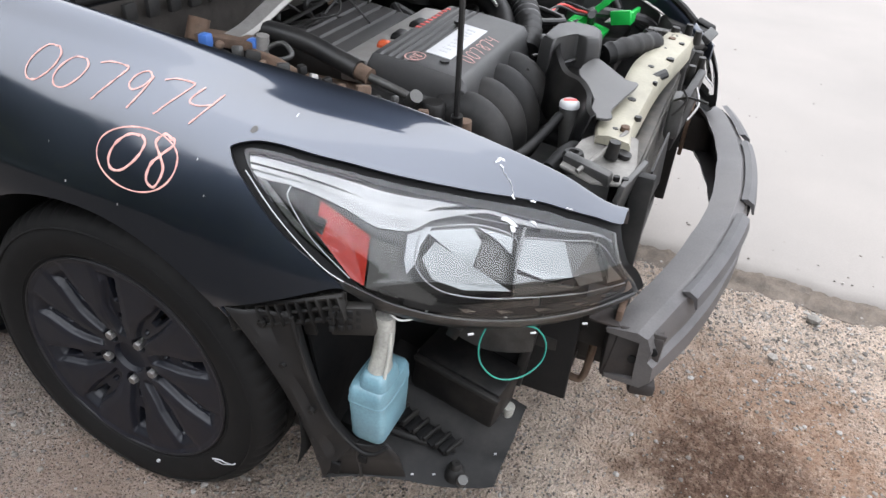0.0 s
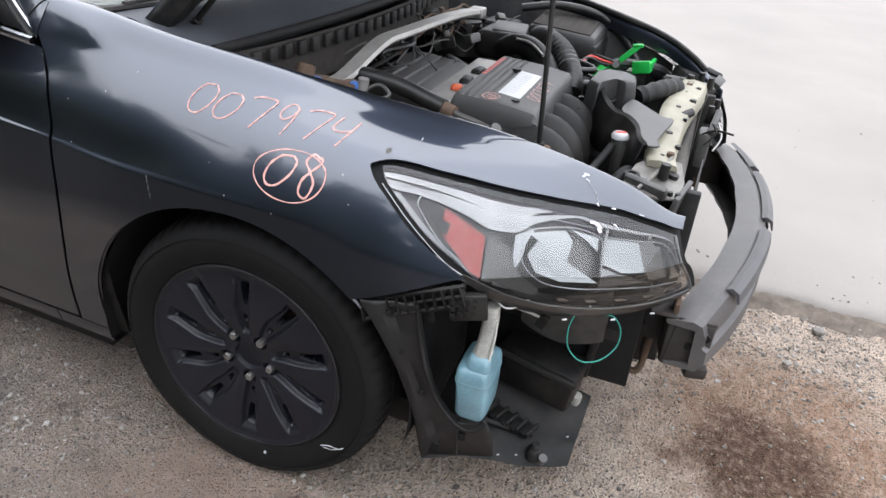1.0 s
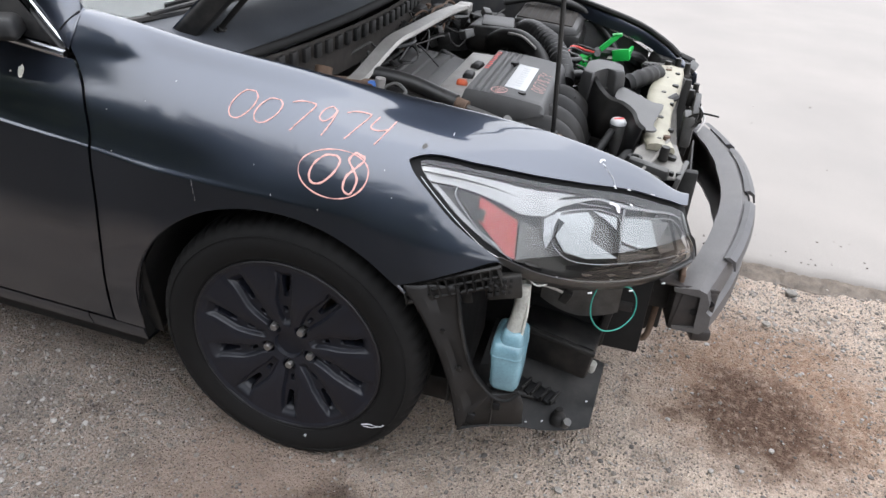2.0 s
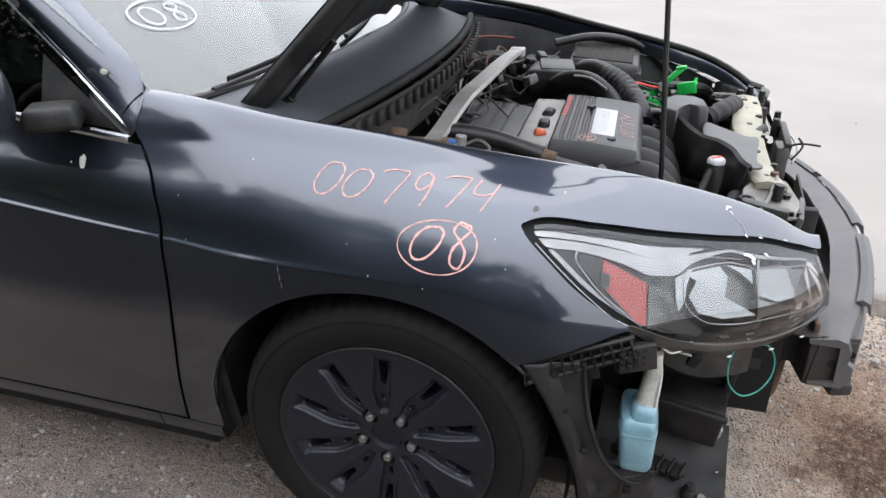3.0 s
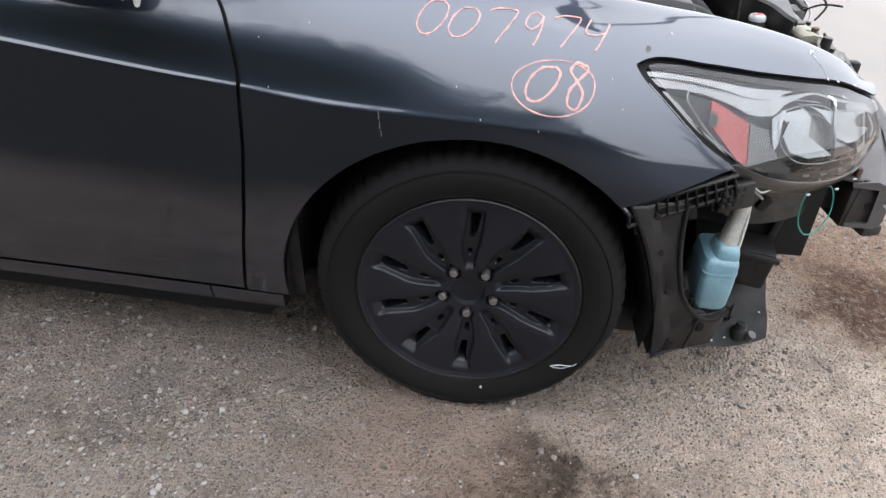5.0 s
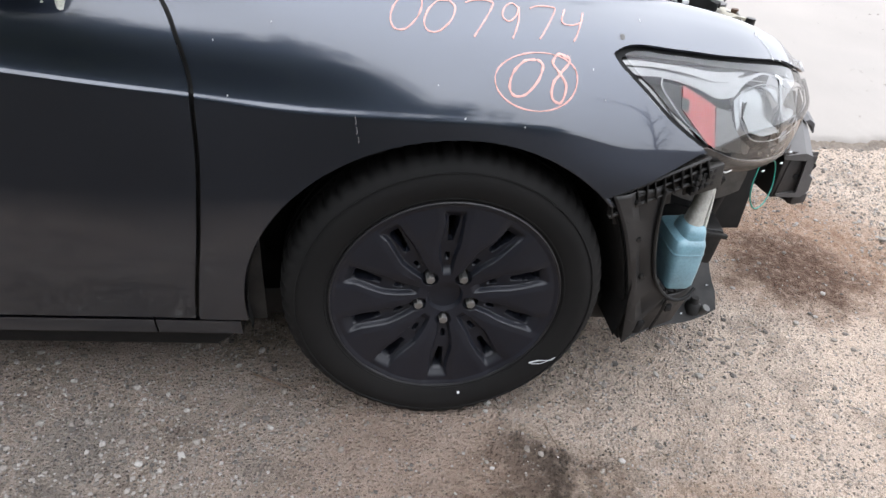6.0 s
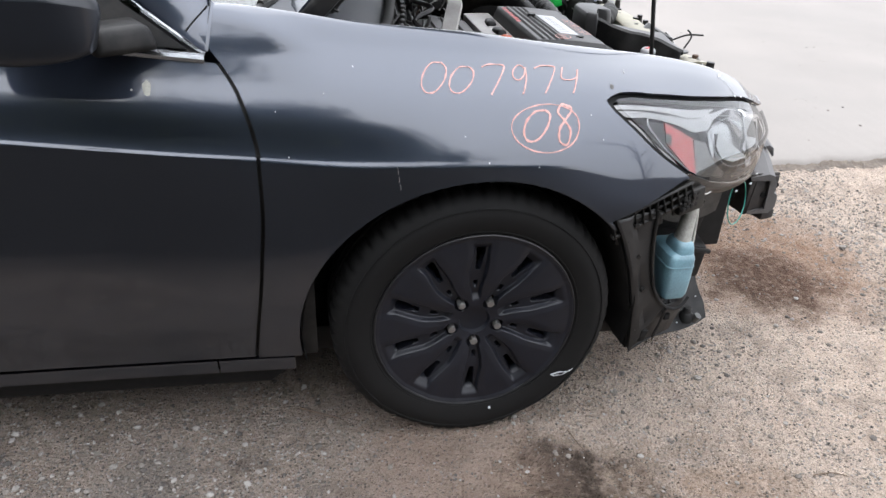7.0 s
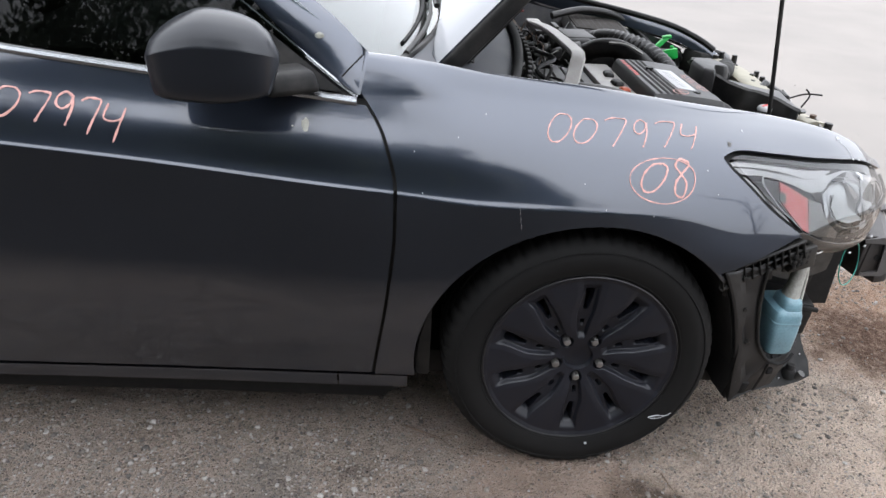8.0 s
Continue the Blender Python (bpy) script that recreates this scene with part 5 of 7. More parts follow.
for k in range(14):
    x = 0.02 + 0.033 * k
    part("ledge_clutter", box(x, -0.535 + random.uniform(-0.02, 0.02), 0.848 - 0.10 * max(0, x) + random.uniform(-0.006, 0.006), random.uniform(0.012, 0.03), random.uniform(0.012, 0.025), random.uniform(0.012, 0.024), 0.004, (random.uniform(-20, 20), random.uniform(-20, 20), random.uniform(0, 90))),
         random.choice((RUST, ALUMINIUM, GREYSTEEL, DUSTY)), car)

# loose wiring, clips and small fittings between the engine and the cowl
random.seed(21)
for k in range(30):
    x0, y0 = random.uniform(-0.16, 0.02), random.uniform(-0.30, 0.30)
    pts = [(x0, y0, random.uniform(0.78, 0.83))]
    for _ in range(4):
        x0, y0 = x0 + random.uniform(-0.05, 0.07), y0 + random.uniform(0.02, 0.10)
        pts.append((x0, min(y0, 0.62), random.uniform(0.79, 0.865)))
    part("wire", rod(pts, random.choice((0.0025, 0.0035, 0.005, 0.007)), smooth_steps=5, sides=6), random.choice((HOSE, BLACK, DUSTY, GREYSTEEL, RUST)), eng, "thin dirty wire")
for k in range(22):
    x, y = random.uniform(-0.17, 0.16), random.uniform(0.08, 0.52)
    part("fitting", box(x, y, random.uniform(0.80, 0.85), random.uniform(0.015, 0.045), random.uniform(0.015, 0.04), random.uniform(0.015, 0.035), 0.004, (random.uniform(-25, 25), random.uniform(-25, 25), random.uniform(0, 90))),
         random.choice((BLACK, DUSTY, GREYSTEEL, GREYCOVER, RUST)), eng, "small dirty fitting")
for k in range(12):
    y0 = -0.30 + 0.05 * k
    part("lead", rod([(0.475 + 0.02 * (k % 3), y0 + 0.08, 0.77), (0.51, y0 + 0.10, 0.765 - 0.01 * (k % 2)), (0.55, y0 + 0.14, 0.72)], 0.004, smooth_steps=4, sides=6), HOSE if k % 3 else GREYSTEEL, eng, "thin dirty lead")

# strut brace
brace = new("strut_brace")
brace.parent = car
tagged(brace, "dull silver strut brace bar across the engine bay")
pts = spline([Vector(p) for p in ((-0.005, -0.475, 0.840), (0.005, -0.43, 0.853), (0.03, -0.36, 0.895), (0.045, -0.31, 0.915), (0.05, -0.2, 0.913), (0.05, 0.15, 0.895), (0.045, 0.40, 0.868))], 5)
rows = [[p + Vector((a, 0, b)) for a, b in ((-0.019, -0.007), (0.017, -0.010), (0.021, -0.004), (0.018, 0.006), (-0.018, 0.007), (-0.021, 0))] for p in pts]
part("bar", loft(rows, closed=True, caps=True), ALUMINIUM, brace)
part("bracket", box(-0.015, -0.475, 0.835, 0.13, 0.045, 0.022, 0.006, (0, 0, 8)), RUST, brace, "rusty brace bracket")
part("bracket_bush", cyl((-0.085, -0.49, 0.825), (-0.085, -0.47, 0.865), 0.022), RUST, brace)
part("brace_bolt", cyl((0.06, -0.47, 0.82), (0.065, -0.47, 0.858), 0.013), ALUMINIUM, brace)
part("far_bracket", box(0.045, 0.43, 0.86, 0.05, 0.06, 0.03, 0.006), ALUMINIUM, brace)
part("strut_tower", lathe([(0.001, 0.03), (0.05, 0.03), (0.06, 0.02), (0.10, 0.01), (0.13, -0.1)], (-0.08, -0.54, 0.79), "z", 32), PAINT_IN, car)
part("strut_tower", lathe([(0.001, 0.03), (0.05, 0.03), (0.06, 0.02), (0.10, 0.01), (0.13, -0.1)], (-0.05, 0.56, 0.80), "z", 32), BLACK, car)

# far half of the bay: filter box, intake tube, battery with green clamp
airbox = new("air_filter_box")
airbox.parent = car
tagged(airbox, "black air filter box with a flat grey lid")
part("lower_box", box(0.33, 0.60, 0.72, 0.26, 0.27, 0.17, 0.02), BLACK, airbox)
part("lid", box(0.33, 0.60, 0.818, 0.245, 0.255, 0.045, 0.014, (4, 4, 0), taper=0.93), GREYCOVER, airbox, "flat dusty grey lid")
part("lid_panel", box(0.325, 0.60, 0.8415, 0.20, 0.215, 0.006, 0.002, (4, 4, 0)), FELT, airbox, "pale dusty lid panel")
for k in range(8):
    part("lid_rib", box(0.24 + k * 0.024, 0.60, 0.8485 - 0.0017 * k, 0.005, 0.19, 0.005, 0.001, (4, 4, 0)), DUSTY, airbox)
pts = spline([Vector(p) for p in ((0.255, 0.44, 0.80), (0.29, 0.36, 0.83), (0.335, 0.27, 0.84), (0.395, 0.19, 0.83), (0.44, 0.11, 0.80), (0.465, 0.03, 0.76))], 14)
part("intake_tube", rod(pts, 0.034, sides=18, radii=lambda t: 0.033 + 0.0035 * math.sin(t * 150)), HOSE, airbox, "corrugated black intake tube")
part("throttle_elbow", rod([(0.20, 0.24, 0.80), (0.24, 0.20, 0.83), (0.30, 0.17, 0.835), (0.36, 0.12, 0.81), (0.40, 0.06, 0.77)], 0.032, smooth_steps=6, sides=16), BLACK, airbox, "black elbow with pale seam")
part("elbow_seam", rod([(0.26, 0.155, 0.858), (0.31, 0.13, 0.858), (0.36, 0.09, 0.838)], 0.004, smooth_steps=6), ALUMINIUM, airbox)
part("resonator", box(0.17, 0.33, 0.80, 0.15, 0.17, 0.09, 0.03, seg=4), BLACK, airbox)
part("resonator_cap", box(0.19, 0.34, 0.842, 0.11, 0.12, 0.02, 0.008, (3, 2, 10)), GREYCOVER, airbox)
batt = new("battery")
batt.parent = car
tagged(batt, "black battery under a bright green plastic holder")
part("case", box(0.53, 0.58, 0.64, 0.18, 0.20, 0.11, 0.01), BLACK, batt)
part("holder_bar", box(0.531, 0.50, 0.760, 0.165, 0.020, 0.018, 0.004, (0, -47.5, 0)), GREEN, batt, "bright green plastic bar")
part("holder_tip", box(0.582, 0.50, 0.818, 0.034, 0.020, 0.012, 0.003, (0, -12, 0)), GREEN, batt, "bright green plastic tip")
part("holder_tray", box(0.515, 0.50, 0.704, 0.115, 0.075, 0.030, 0.004, (0, 12, -4)), GREEN, batt, "bright green tray")
part("holder_wall", box(0.606, 0.50, 0.752, 0.060, 0.014, 0.040, 0.003, (0, -14, -8)), GREEN, batt, "bright green plastic wall")
part("holder_wall", box(0.635, 0.545, 0.752, 0.012, 0.085, 0.036, 0.003, (0, 0, -6)), GREEN, batt, "bright green plastic wall")
part("holder_label", box(0.585, 0.545, 0.728, 0.05, 0.05, 0.004, 0.001, (0, -8, -4)), NECK, batt)
for k in range(3):
    part("cable", rod([(0.42 + 0.01 * k, 0.36, 0.765), (0.44, 0.42 + 0.02 * k, 0.775), (0.49, 0.45, 0.755 + 0.01 * k), (0.53, 0.50, 0.75)], 0.004, smooth_steps=5), REDMARK if k == 1 else HOSE, batt, "battery cable")
part("fuse_box", box(0.12, 0.50, 0.80, 0.12, 0.10, 0.07, 0.015), BLACK, car, "black fuse box")
part("brake_reservoir", box(-0.12, 0.36, 0.83, 0.10, 0.08, 0.07, 0.02), DUSTY, car)
part("red_hose", rod([(-0.15, 0.40, 0.89), (-0.08, 0.48, 0.90), (0.02, 0.52, 0.89)], 0.0045, smooth_steps=5), DULLRED, car, "thin dull red hose")
part("black_cable", rod([(0.15, 0.62, 0.86), (0.28, 0.66, 0.88), (0.42, 0.68, 0.86), (0.52, 0.66, 0.80), (0.58, 0.62, 0.74)], 0.014, smooth_steps=6), HOSE, car, "thick black cable")
part("black_cable", rod([(0.44, 0.06, 0.77), (0.50, 0.10, 0.775), (0.53, 0.18, 0.74), (0.50, 0.30, 0.72), (0.44, 0.38, 0.71)], 0.015, smooth_steps=6), HOSE, car)
part("far_rail_strip", box(0.535, 0.70, 0.822, 0.22, 0.026, 0.010, 0.004, (0, 16, -17)), ALUMINIUM, car, "pale strip along the far fender")
# added dark strip stands in for the hood mirrored in the far fender
far_strip = [side(x, 8.4) + Vector((0, 0, 0.006)) for x in spaced((-0.36, 0.76, 0.04))]
part("fender_reflection_strip", mirrored(rod(far_strip, 0.011, sides=8)), BLACK, car, "black strip along the far fender for the hood's reflection")
part("far_lamp_bracket", box(0.78, 0.60, 0.70, 0.14, 0.10, 0.09, 0.012, (0, 10, 25)), DUSTY, car)


# bay walls and floor
part("bay_floor", box(0.24, MID, 0.42, 1.05, 1.22, 0.03, 0.004), BLACK, car, "dark dirty bay floor")
for s in (-1, 1):
    rows = [[(x, MID + s * (abs(side(x, 9.9).y - MID)), side(x, 9.9).z - 0.0), (x, MID + s * 0.63, 0.70), (x, MID + s * 0.60, 0.42)] for x in spaced((-0.38, 0.70, 0.06))]
    thicken(part("bay_side", loft(rows), PAINT_IN, car, "dirty grey inner fender wall"), 0.004)
part("firewall", box(-0.27, MID, 0.67, 0.03, 1.36, 0.50, 0.006), BLACK, car, "dark firewall")

# cowl with toothed seal
rows = []
for y in spaced((-0.70, 0.76, 0.04)):
    bow = 0.13 * (1 - ((y - MID) / 0.75) ** 2)
    z = 0.955 + 0.015 * (1 - ((y - MID) / 0.75) ** 2)
    rows.append([(-0.44 + bow, y, z + 0.015), (-0.38 + bow, y, z + 0.012), (-0.30 + bow * 0.9, y, z - 0.010), (-0.24 + bow * 0.75, y, z - 0.03), (-0.20 + bow * 0.7, y, z - 0.045)])
thicken(part("cowl_panel", loft(rows), COWL, car, "satin black cowl panel below the windscreen"), 0.004)
pts = [(-0.195 + 0.09 * (1 - ((y - MID) / 0.75) ** 2), y, 0.925 + 0.012 * (1 - ((y - MID) / 0.75) ** 2)) for y in spaced((-0.68, 0.74, 0.05))]
part("hood_seal", rod(pts, 0.012, sides=10), RUBBER, car, "rubber hood seal")
for k in range(26):
    y = -0.60 + k * 0.05
    x = -0.175 + 0.09 * (1 - ((y - MID) / 0.75) ** 2)
    part("seal_tooth", box(x + 0.012, y, 0.898, 0.012, 0.03, 0.035, 0.003), DUSTY, car)
part("cowl_wall", loft([[(-0.185 + 0.09 * (1 - ((y - MID) / 0.75) ** 2), y, 0.915), (-0.17 + 0.07 * (1 - ((y - MID) / 0.75) ** 2), y, 0.80), (-0.25, y, 0.70)] for y in spaced((-0.66, 0.72, 0.06))]), FELT, car, "dusty brown felt under the cowl")

# ---- windscreen, pillars, roof ----
def screen_at(y, f):
    q = (y - MID) / 0.75
    x0, x1 = -0.46 + 0.14 * (1 - q * q), -1.20 + 0.10 * (1 - q * q)
    z0, z1 = 0.972, 1.405 + 0.02 * (1 - q * q)
    yy = MID + (y - MID) * (1 - 0.20 * f)
    return Vector((x0 + (x1 - x0) * f, yy, z0 + (z1 - z0) * f + 0.03 * math.sin(f * math.pi)))


screen = part("windscreen", loft([[screen_at(y, f / 10) for f in range(11)] for y in spaced((-0.77, 0.83, 0.08))]), SCREEN, car, "pale reflecting windscreen with white paint-pen oval")
thicken(screen, 0.005)
part("dashboard", box(-0.95, MID, 0.93, 0.9, 1.3, 0.08, 0.03), INTERIOR, car, "dark dashboard")
part("cabin_floor", box(-1.7, MID, 0.35, 2.4, 1.6, 0.2, 0.03), INTERIOR, car)
for s in (-1, 1):
    part("front_seat", box(-1.55, MID + s * 0.36, 0.85, 0.16, 0.5, 0.75, 0.06, (0, -14, 0)), INTERIOR, car, "dark front seat")


def pillar(flip):
    lo = spline([Vector(p) for p in ((-0.525, -0.803, 0.932), (-0.565, -0.789, 0.952), (-0.769, -0.72, 1.098), (-1.05, -0.645, 1.29), (-1.32, -0.59, 1.40))], 6)
    up = spline([Vector(p) for p in ((-0.509, -0.7565, 1.008), (-0.535, -0.743, 1.030), (-0.625, -0.70, 1.098), (-0.95, -0.585, 1.31), (-1.22, -0.55, 1.425))], 6)
    rows = []
    for a, b in zip(lo, up):
        out = Vector((0.25, -0.8, 0.55)).normalized() * (0.005 + 0.013 * min(1, max(0, -0.52 - a.x) * 6))
        inn = Vector((-0.02, 0.03, -0.01))
        row = [a, a * 0.75 + b * 0.25 + out * 0.8, (a + b) / 2 + out, a * 0.2 + b * 0.8 + out * 0.75, b]
        # its foot lies on the fender's skin and eases off it
        foot = min(1, max(0, (a.x + 0.60) / 0.075))
        if foot > 0:
            for n, p in enumerate(row):
                q = on_side(max(p.x, -0.56), min(p.z, 1.0), 0.0022)
                row[n] = p + Vector((0, q.y - p.y, 0)) * foot ** 1.5 if p.z < 1.0 else p + Vector((0, side(max(p.x, -0.56), 8.0).y - 0.002 - p.y, 0)) * foot ** 1.5
        rows.append(row + [row[-1] + inn, row[0] + inn])
    bm = loft(rows, closed=True, caps=True)
    ob = part("windscreen_pillar", mirrored(bm) if flip else bm, PAINT, car, "dark grey windscreen pillar")
    strip = rod([p + Vector((-0.004, -0.004, -0.006)) for p in lo], 0.006, sides=8)
    part("pillar_trim", mirrored(strip) if flip else strip, TRIM, ob, "thin chrome window trim")
    strip = rod([p + Vector((-0.022, -0.001, -0.016)) for p in lo], 0.013, sides=8)
    part("window_seal", mirrored(strip) if flip else strip, BLACK, ob, "black window seal")


pillar(False)
pillar(True)
rows = []
for k in range(13):
    f = k / 12
    x, z = -1.18 - 1.25 * f, 1.435 + 0.03 * math.sin(f * math.pi)
    rows.append([(x, MID + w * 0.60, z - 0.10 * abs(w) ** 3) for w in np.linspace(-1, 1, 13)])
thicken(part("roof", yawed(loft(rows)), PAINT, car, "dark grey roof"), 0.02)

# rear body, plain
rows = []
for x, hw, zt in ((-1.69, 0.93, 0.98), (-2.2, 0.94, 1.0), (-2.8, 0.94, 1.02), (-3.3, 0.91, 1.03), (-3.75, 0.82, 1.0), (-3.88, 0.73, 0.92)):
    rows.append([(x, MID + s * hw * k, z) for s, k, z in ((-1, 0.9, 0.24), (-1, 1.0, 0.45), (-1, 1.02, 0.7), (-1, 0.98, 0.9), (-1, 0.88, zt), (-1, 0.4, zt + 0.03), (1, 0.4, zt + 0.03), (1, 0.88, zt), (1, 0.98, 0.9), (1, 1.02, 0.7), (1, 1.0, 0.45), (1, 0.9, 0.24))])
part("rear_body", yawed(loft(rows, caps=True)), PAINT, car, "dark grey rear body")
rows = [[(x, MID + s * hw * k, z) for s, k, z in ((-1, 1, 1.0), (-1, 0.86, zt - 0.02), (1, 0.86, zt - 0.02), (1, 1, 1.0))] for x, hw, zt in ((-1.68, 0.78, 1.42), (-2.4, 0.78, 1.42), (-2.75, 0.76, 1.25), (-3.1, 0.72, 1.06))]
part("rear_glass", yawed(loft(rows)), GLASS, car, "dark rear windows")
part("underbody", yawed(box(-1.3, MID, 0.205, 3.6, 1.60, 0.08, 0.02)), BLACK, car, "dark underbody")
for flip in (False, True):
    # folded edge closing the gap to the floor, made black for the under-car shade
    rows = [[(x, side(x, 0.15).y + 0.034, 0.205), (x, side(x, 0.15).y + 0.040, 0.160), (x, side(x, 0.15).y + 0.056, 0.142), (x, side(x, 0.15).y + 0.066, 0.142), (x, side(x, 0.15).y + 0.15, 0.160), (x, side(x, 0.15).y + 0.15, 0.205)] for x in spaced((-1.68, -0.47, 0.08))]
    rows.append([(-0.425, y, max(z, 0.19)) for _, y, z in rows[-1]])
    bm = loft(rows, closed=True, caps=True)
    part("pinch_flange", mirrored(bm) if flip else bm, GASKET_AND_SHADE, car, "pinch flange below the sill, deep and black for the shade")
far_side = sheet(spaced((-1.68, -0.44, 0.06)), spaced((0, 7.6, 0.3)), [lambda x, v: belt_z(x) - z_of(x, v)], side)
thicken(part("door", mirrored(far_side), PAINT, car, "dark grey door on the far side"), 0.006)

# ---- hood ----
HOOD_UP = 43.0
hood = new("hood")
hood.parent = car
tagged(hood, "dark grey hood propped open, black inner panel")
HINGE = pose(-0.385, -0.68, 0.960) @ pose(0, 0, 0, 0, -HOOD_UP, 0) @ pose(0, 0.715, 0)


def hood_point(u, w, drop=0.0, shrink=1.0):
    """A point of the hood; its rear edge bows forward in the middle like the foot of the windscreen."""
    half = (0.715 - 0.11 * u - 0.06 * max(0, u / 1.16) ** 3) * shrink
    u = u + 0.104 * (1 - w * w) * (1 - u / 1.16) + 0.05 * (1 - w * w) * u / 1.16
    return HINGE @ Vector((u, w * half, 0.018 * (1 - w * w) + 0.02 * math.sin(u * 2.4) - 0.012 * abs(w) ** 8 - drop))


us, ws = spaced((0.0, 1.16, 0.06)), np.linspace(-1, 1, 25)
thicken(part("hood_skin", loft([[hood_point(u, w) for w in ws] for u in us]), PAINT, hood, "dark grey outer hood skin"), 0.006)
thicken(part("inner_panel", loft([[hood_point(0.03 + u * 0.94, w, 0.022 + 0.014 * (1 if (abs(w) > 0.85 or u > 1.0 or abs(w) < 0.08) else 0), 0.965) for w in ws] for u in us]), BLACK, hood, "black inner hood panel"), 0.008)
for s in (-1, 1):
    # folded side flange; the body paint's shaded look is put in as black
    rows = [[hood_point(u, s, 0.004, 1.001), hood_point(u, s, 0.018, 1.002), hood_point(u, s, 0.046, 0.992), hood_point(u, s, 0.050, 0.975), hood_point(u, s * 0.96, 0.046, 0.95)] for u in us]
    solid(part("side_flange", loft(rows), BLACK, hood, "folded side flange, black in place of shaded paint"), 0.004)
    part("hinge", rod([HINGE @ Vector((-0.03, s * 0.665, -0.045)), HINGE @ Vector((0.03, s * 0.67, -0.035)), HINGE @ Vector((0.14, s * 0.67, -0.03))], 0.013, smooth_steps=4), BLACK, hood, "black hood hinge")
spring = [HINGE @ Vector((0.0012 * k, -0.640 + 0.0085 * math.cos(k * math.pi / 5), -0.070 + 0.0085 * math.sin(k * math.pi / 5))) for k in range(70)]
part("hinge_spring", rod(spring, 0.0032, sides=6), BLACK, hood, "black coil spring at the hinge")
part("stay", rod([HINGE @ Vector((0.02, -0.640, -0.072)), HINGE @ Vector((0.24, -0.635, -0.055))], 0.007), BLACK, hood, "thin black stay")
part("prop_rod", rod([(0.506, -0.525, 0.76), (0.506, -0.535, 0.83), (0.468, -0.47, 1.30), (0.436, -0.42, 1.70)], 0.0055, sides=8), BLACK, car, "thin black hood prop rod")
part("prop_grommet", rod([(0.506, -0.525, 0.77), (0.507, -0.533, 0.815)], 0.011), BLACK, car)

# wipers
for n, (ys, f0, f1) in enumerate((((-0.66, -0.10), 0.0, 0.055), ((-0.12, 0.46), 0.03, 0.10))):
    pts = [screen_at(ys[0] + (ys[1] - ys[0]) * k / 10, f0 + (f1 - f0) * k / 10) + Vector((0.008, 0, 0.012)) for k in range(11)]
    wiper = part("wiper_arm", rod(pts, 0.009, sides=8, radii=lambda t: 0.0075 - 0.003 * t), BLACK, car, "black wiper arm")
    part("wiper_blade", rod([p + Vector((-0.022, 0.02, 0.004)) for p in pts[1:]], 0.0055, sides=6), GASKET_AND_SHADE, wiper, "black rubber blade")
part("cowl_edge", rod([screen_at(y, 0) + Vector((0.008, 0, 0.004)) for y in spaced((-0.72, 0.78, 0.06))], 0.010, sides=8), BLACK, car, "black rubber edge below the glass")


# ---- door mirror, folded along the door ----
MIRROR_RING = [(p.x, p.y) for p in spline([Vector((a, b, 0)) for a, b in ((-0.25, 1.0), (-0.72, 0.80), (-0.98, 0.42), (-1.0, 0.30), (-0.94, -0.2), (-0.84, -0.72), (-0.66, -0.97), (-0.2, -1.0), (0.5, -0.98), (0.9, -0.6), (1.0, 0.1), (0.75, 0.8), (0.3, 1.0))], 3, True)]


def build_mirror():
    mirror = new("door_mirror")
    mirror.parent = car
    tagged(mirror, "dark grey door mirror folded against the car")
    rows = []
    n = 26
    for i in range(15):
        f = i / 14 * 2 - 1
        k = max(0.03, (1 - abs(f) ** (3.0 if f > 0 else 5.5))) ** 0.5
        x = -0.785 + 0.123 * f
        top = 0.086 * k * (1 - 0.16 * max(0, f) - 0.62 * max(0, -f - 0.1) ** 1.3)
        bot = 0.074 * (0.35 * k + 0.65 * min(1, 5 * k * k)) * (1 - 0.10 * max(0, -f) - 0.10 * max(0, f))
        thick = 0.066 * k
        ring = []
        for yy, zz in MIRROR_RING:
            ring.append((x, -0.952 + yy * thick - 0.02 * f, 1.030 + zz * (top if zz > 0 else bot) + 0.006 * f))
        rows.append(ring)
    part("mirror_shell", loft(rows, closed=True, caps=True), SHELL, mirror, "dark grey mirror shell")
    part("mirror_arm", box(-0.668, -0.862, 0.972, 0.115, 0.10, 0.046, 0.014, (0, 0, 30), seg=3, taper=0.8), BLACK, mirror, "black mirror foot")
    y = lambda x, z: on_side(x, belt_z(x)).y + 0.006 + (z - belt_z(x)) * 0.42
    tri = [(-0.56, y(-0.56, 0.935) - 0.004, 0.935), (-0.745, y(-0.745, 0.955) - 0.004, 0.953), (-0.745, y(-0.745, 1.07) - 0.004, 1.07)]
    part("sail_panel", plate(tri[::-1], 0.006, bevel=0.001), BLACK, mirror, "black corner panel")


build_mirror()

# ---- under the headlight: liner, bottle, shield, wires ----
FOLD = spline([Vector(p) for p in ((0.287, -0.932, 0.588), (0.330, -0.918, 0.505), (0.368, -0.900, 0.405), (0.397, -0.884, 0.300), (0.409, -0.874, 0.230), (0.417, -0.868, 0.174))], 5)
LIP = spline([Vector(p) for p in ((0.395, -0.905, 0.592), (0.402, -0.896, 0.520), (0.418, -0.888, 0.435), (0.440, -0.880, 0.365), (0.468, -0.874, 0.322), (0.487, -0.872, 0.304))], 5)


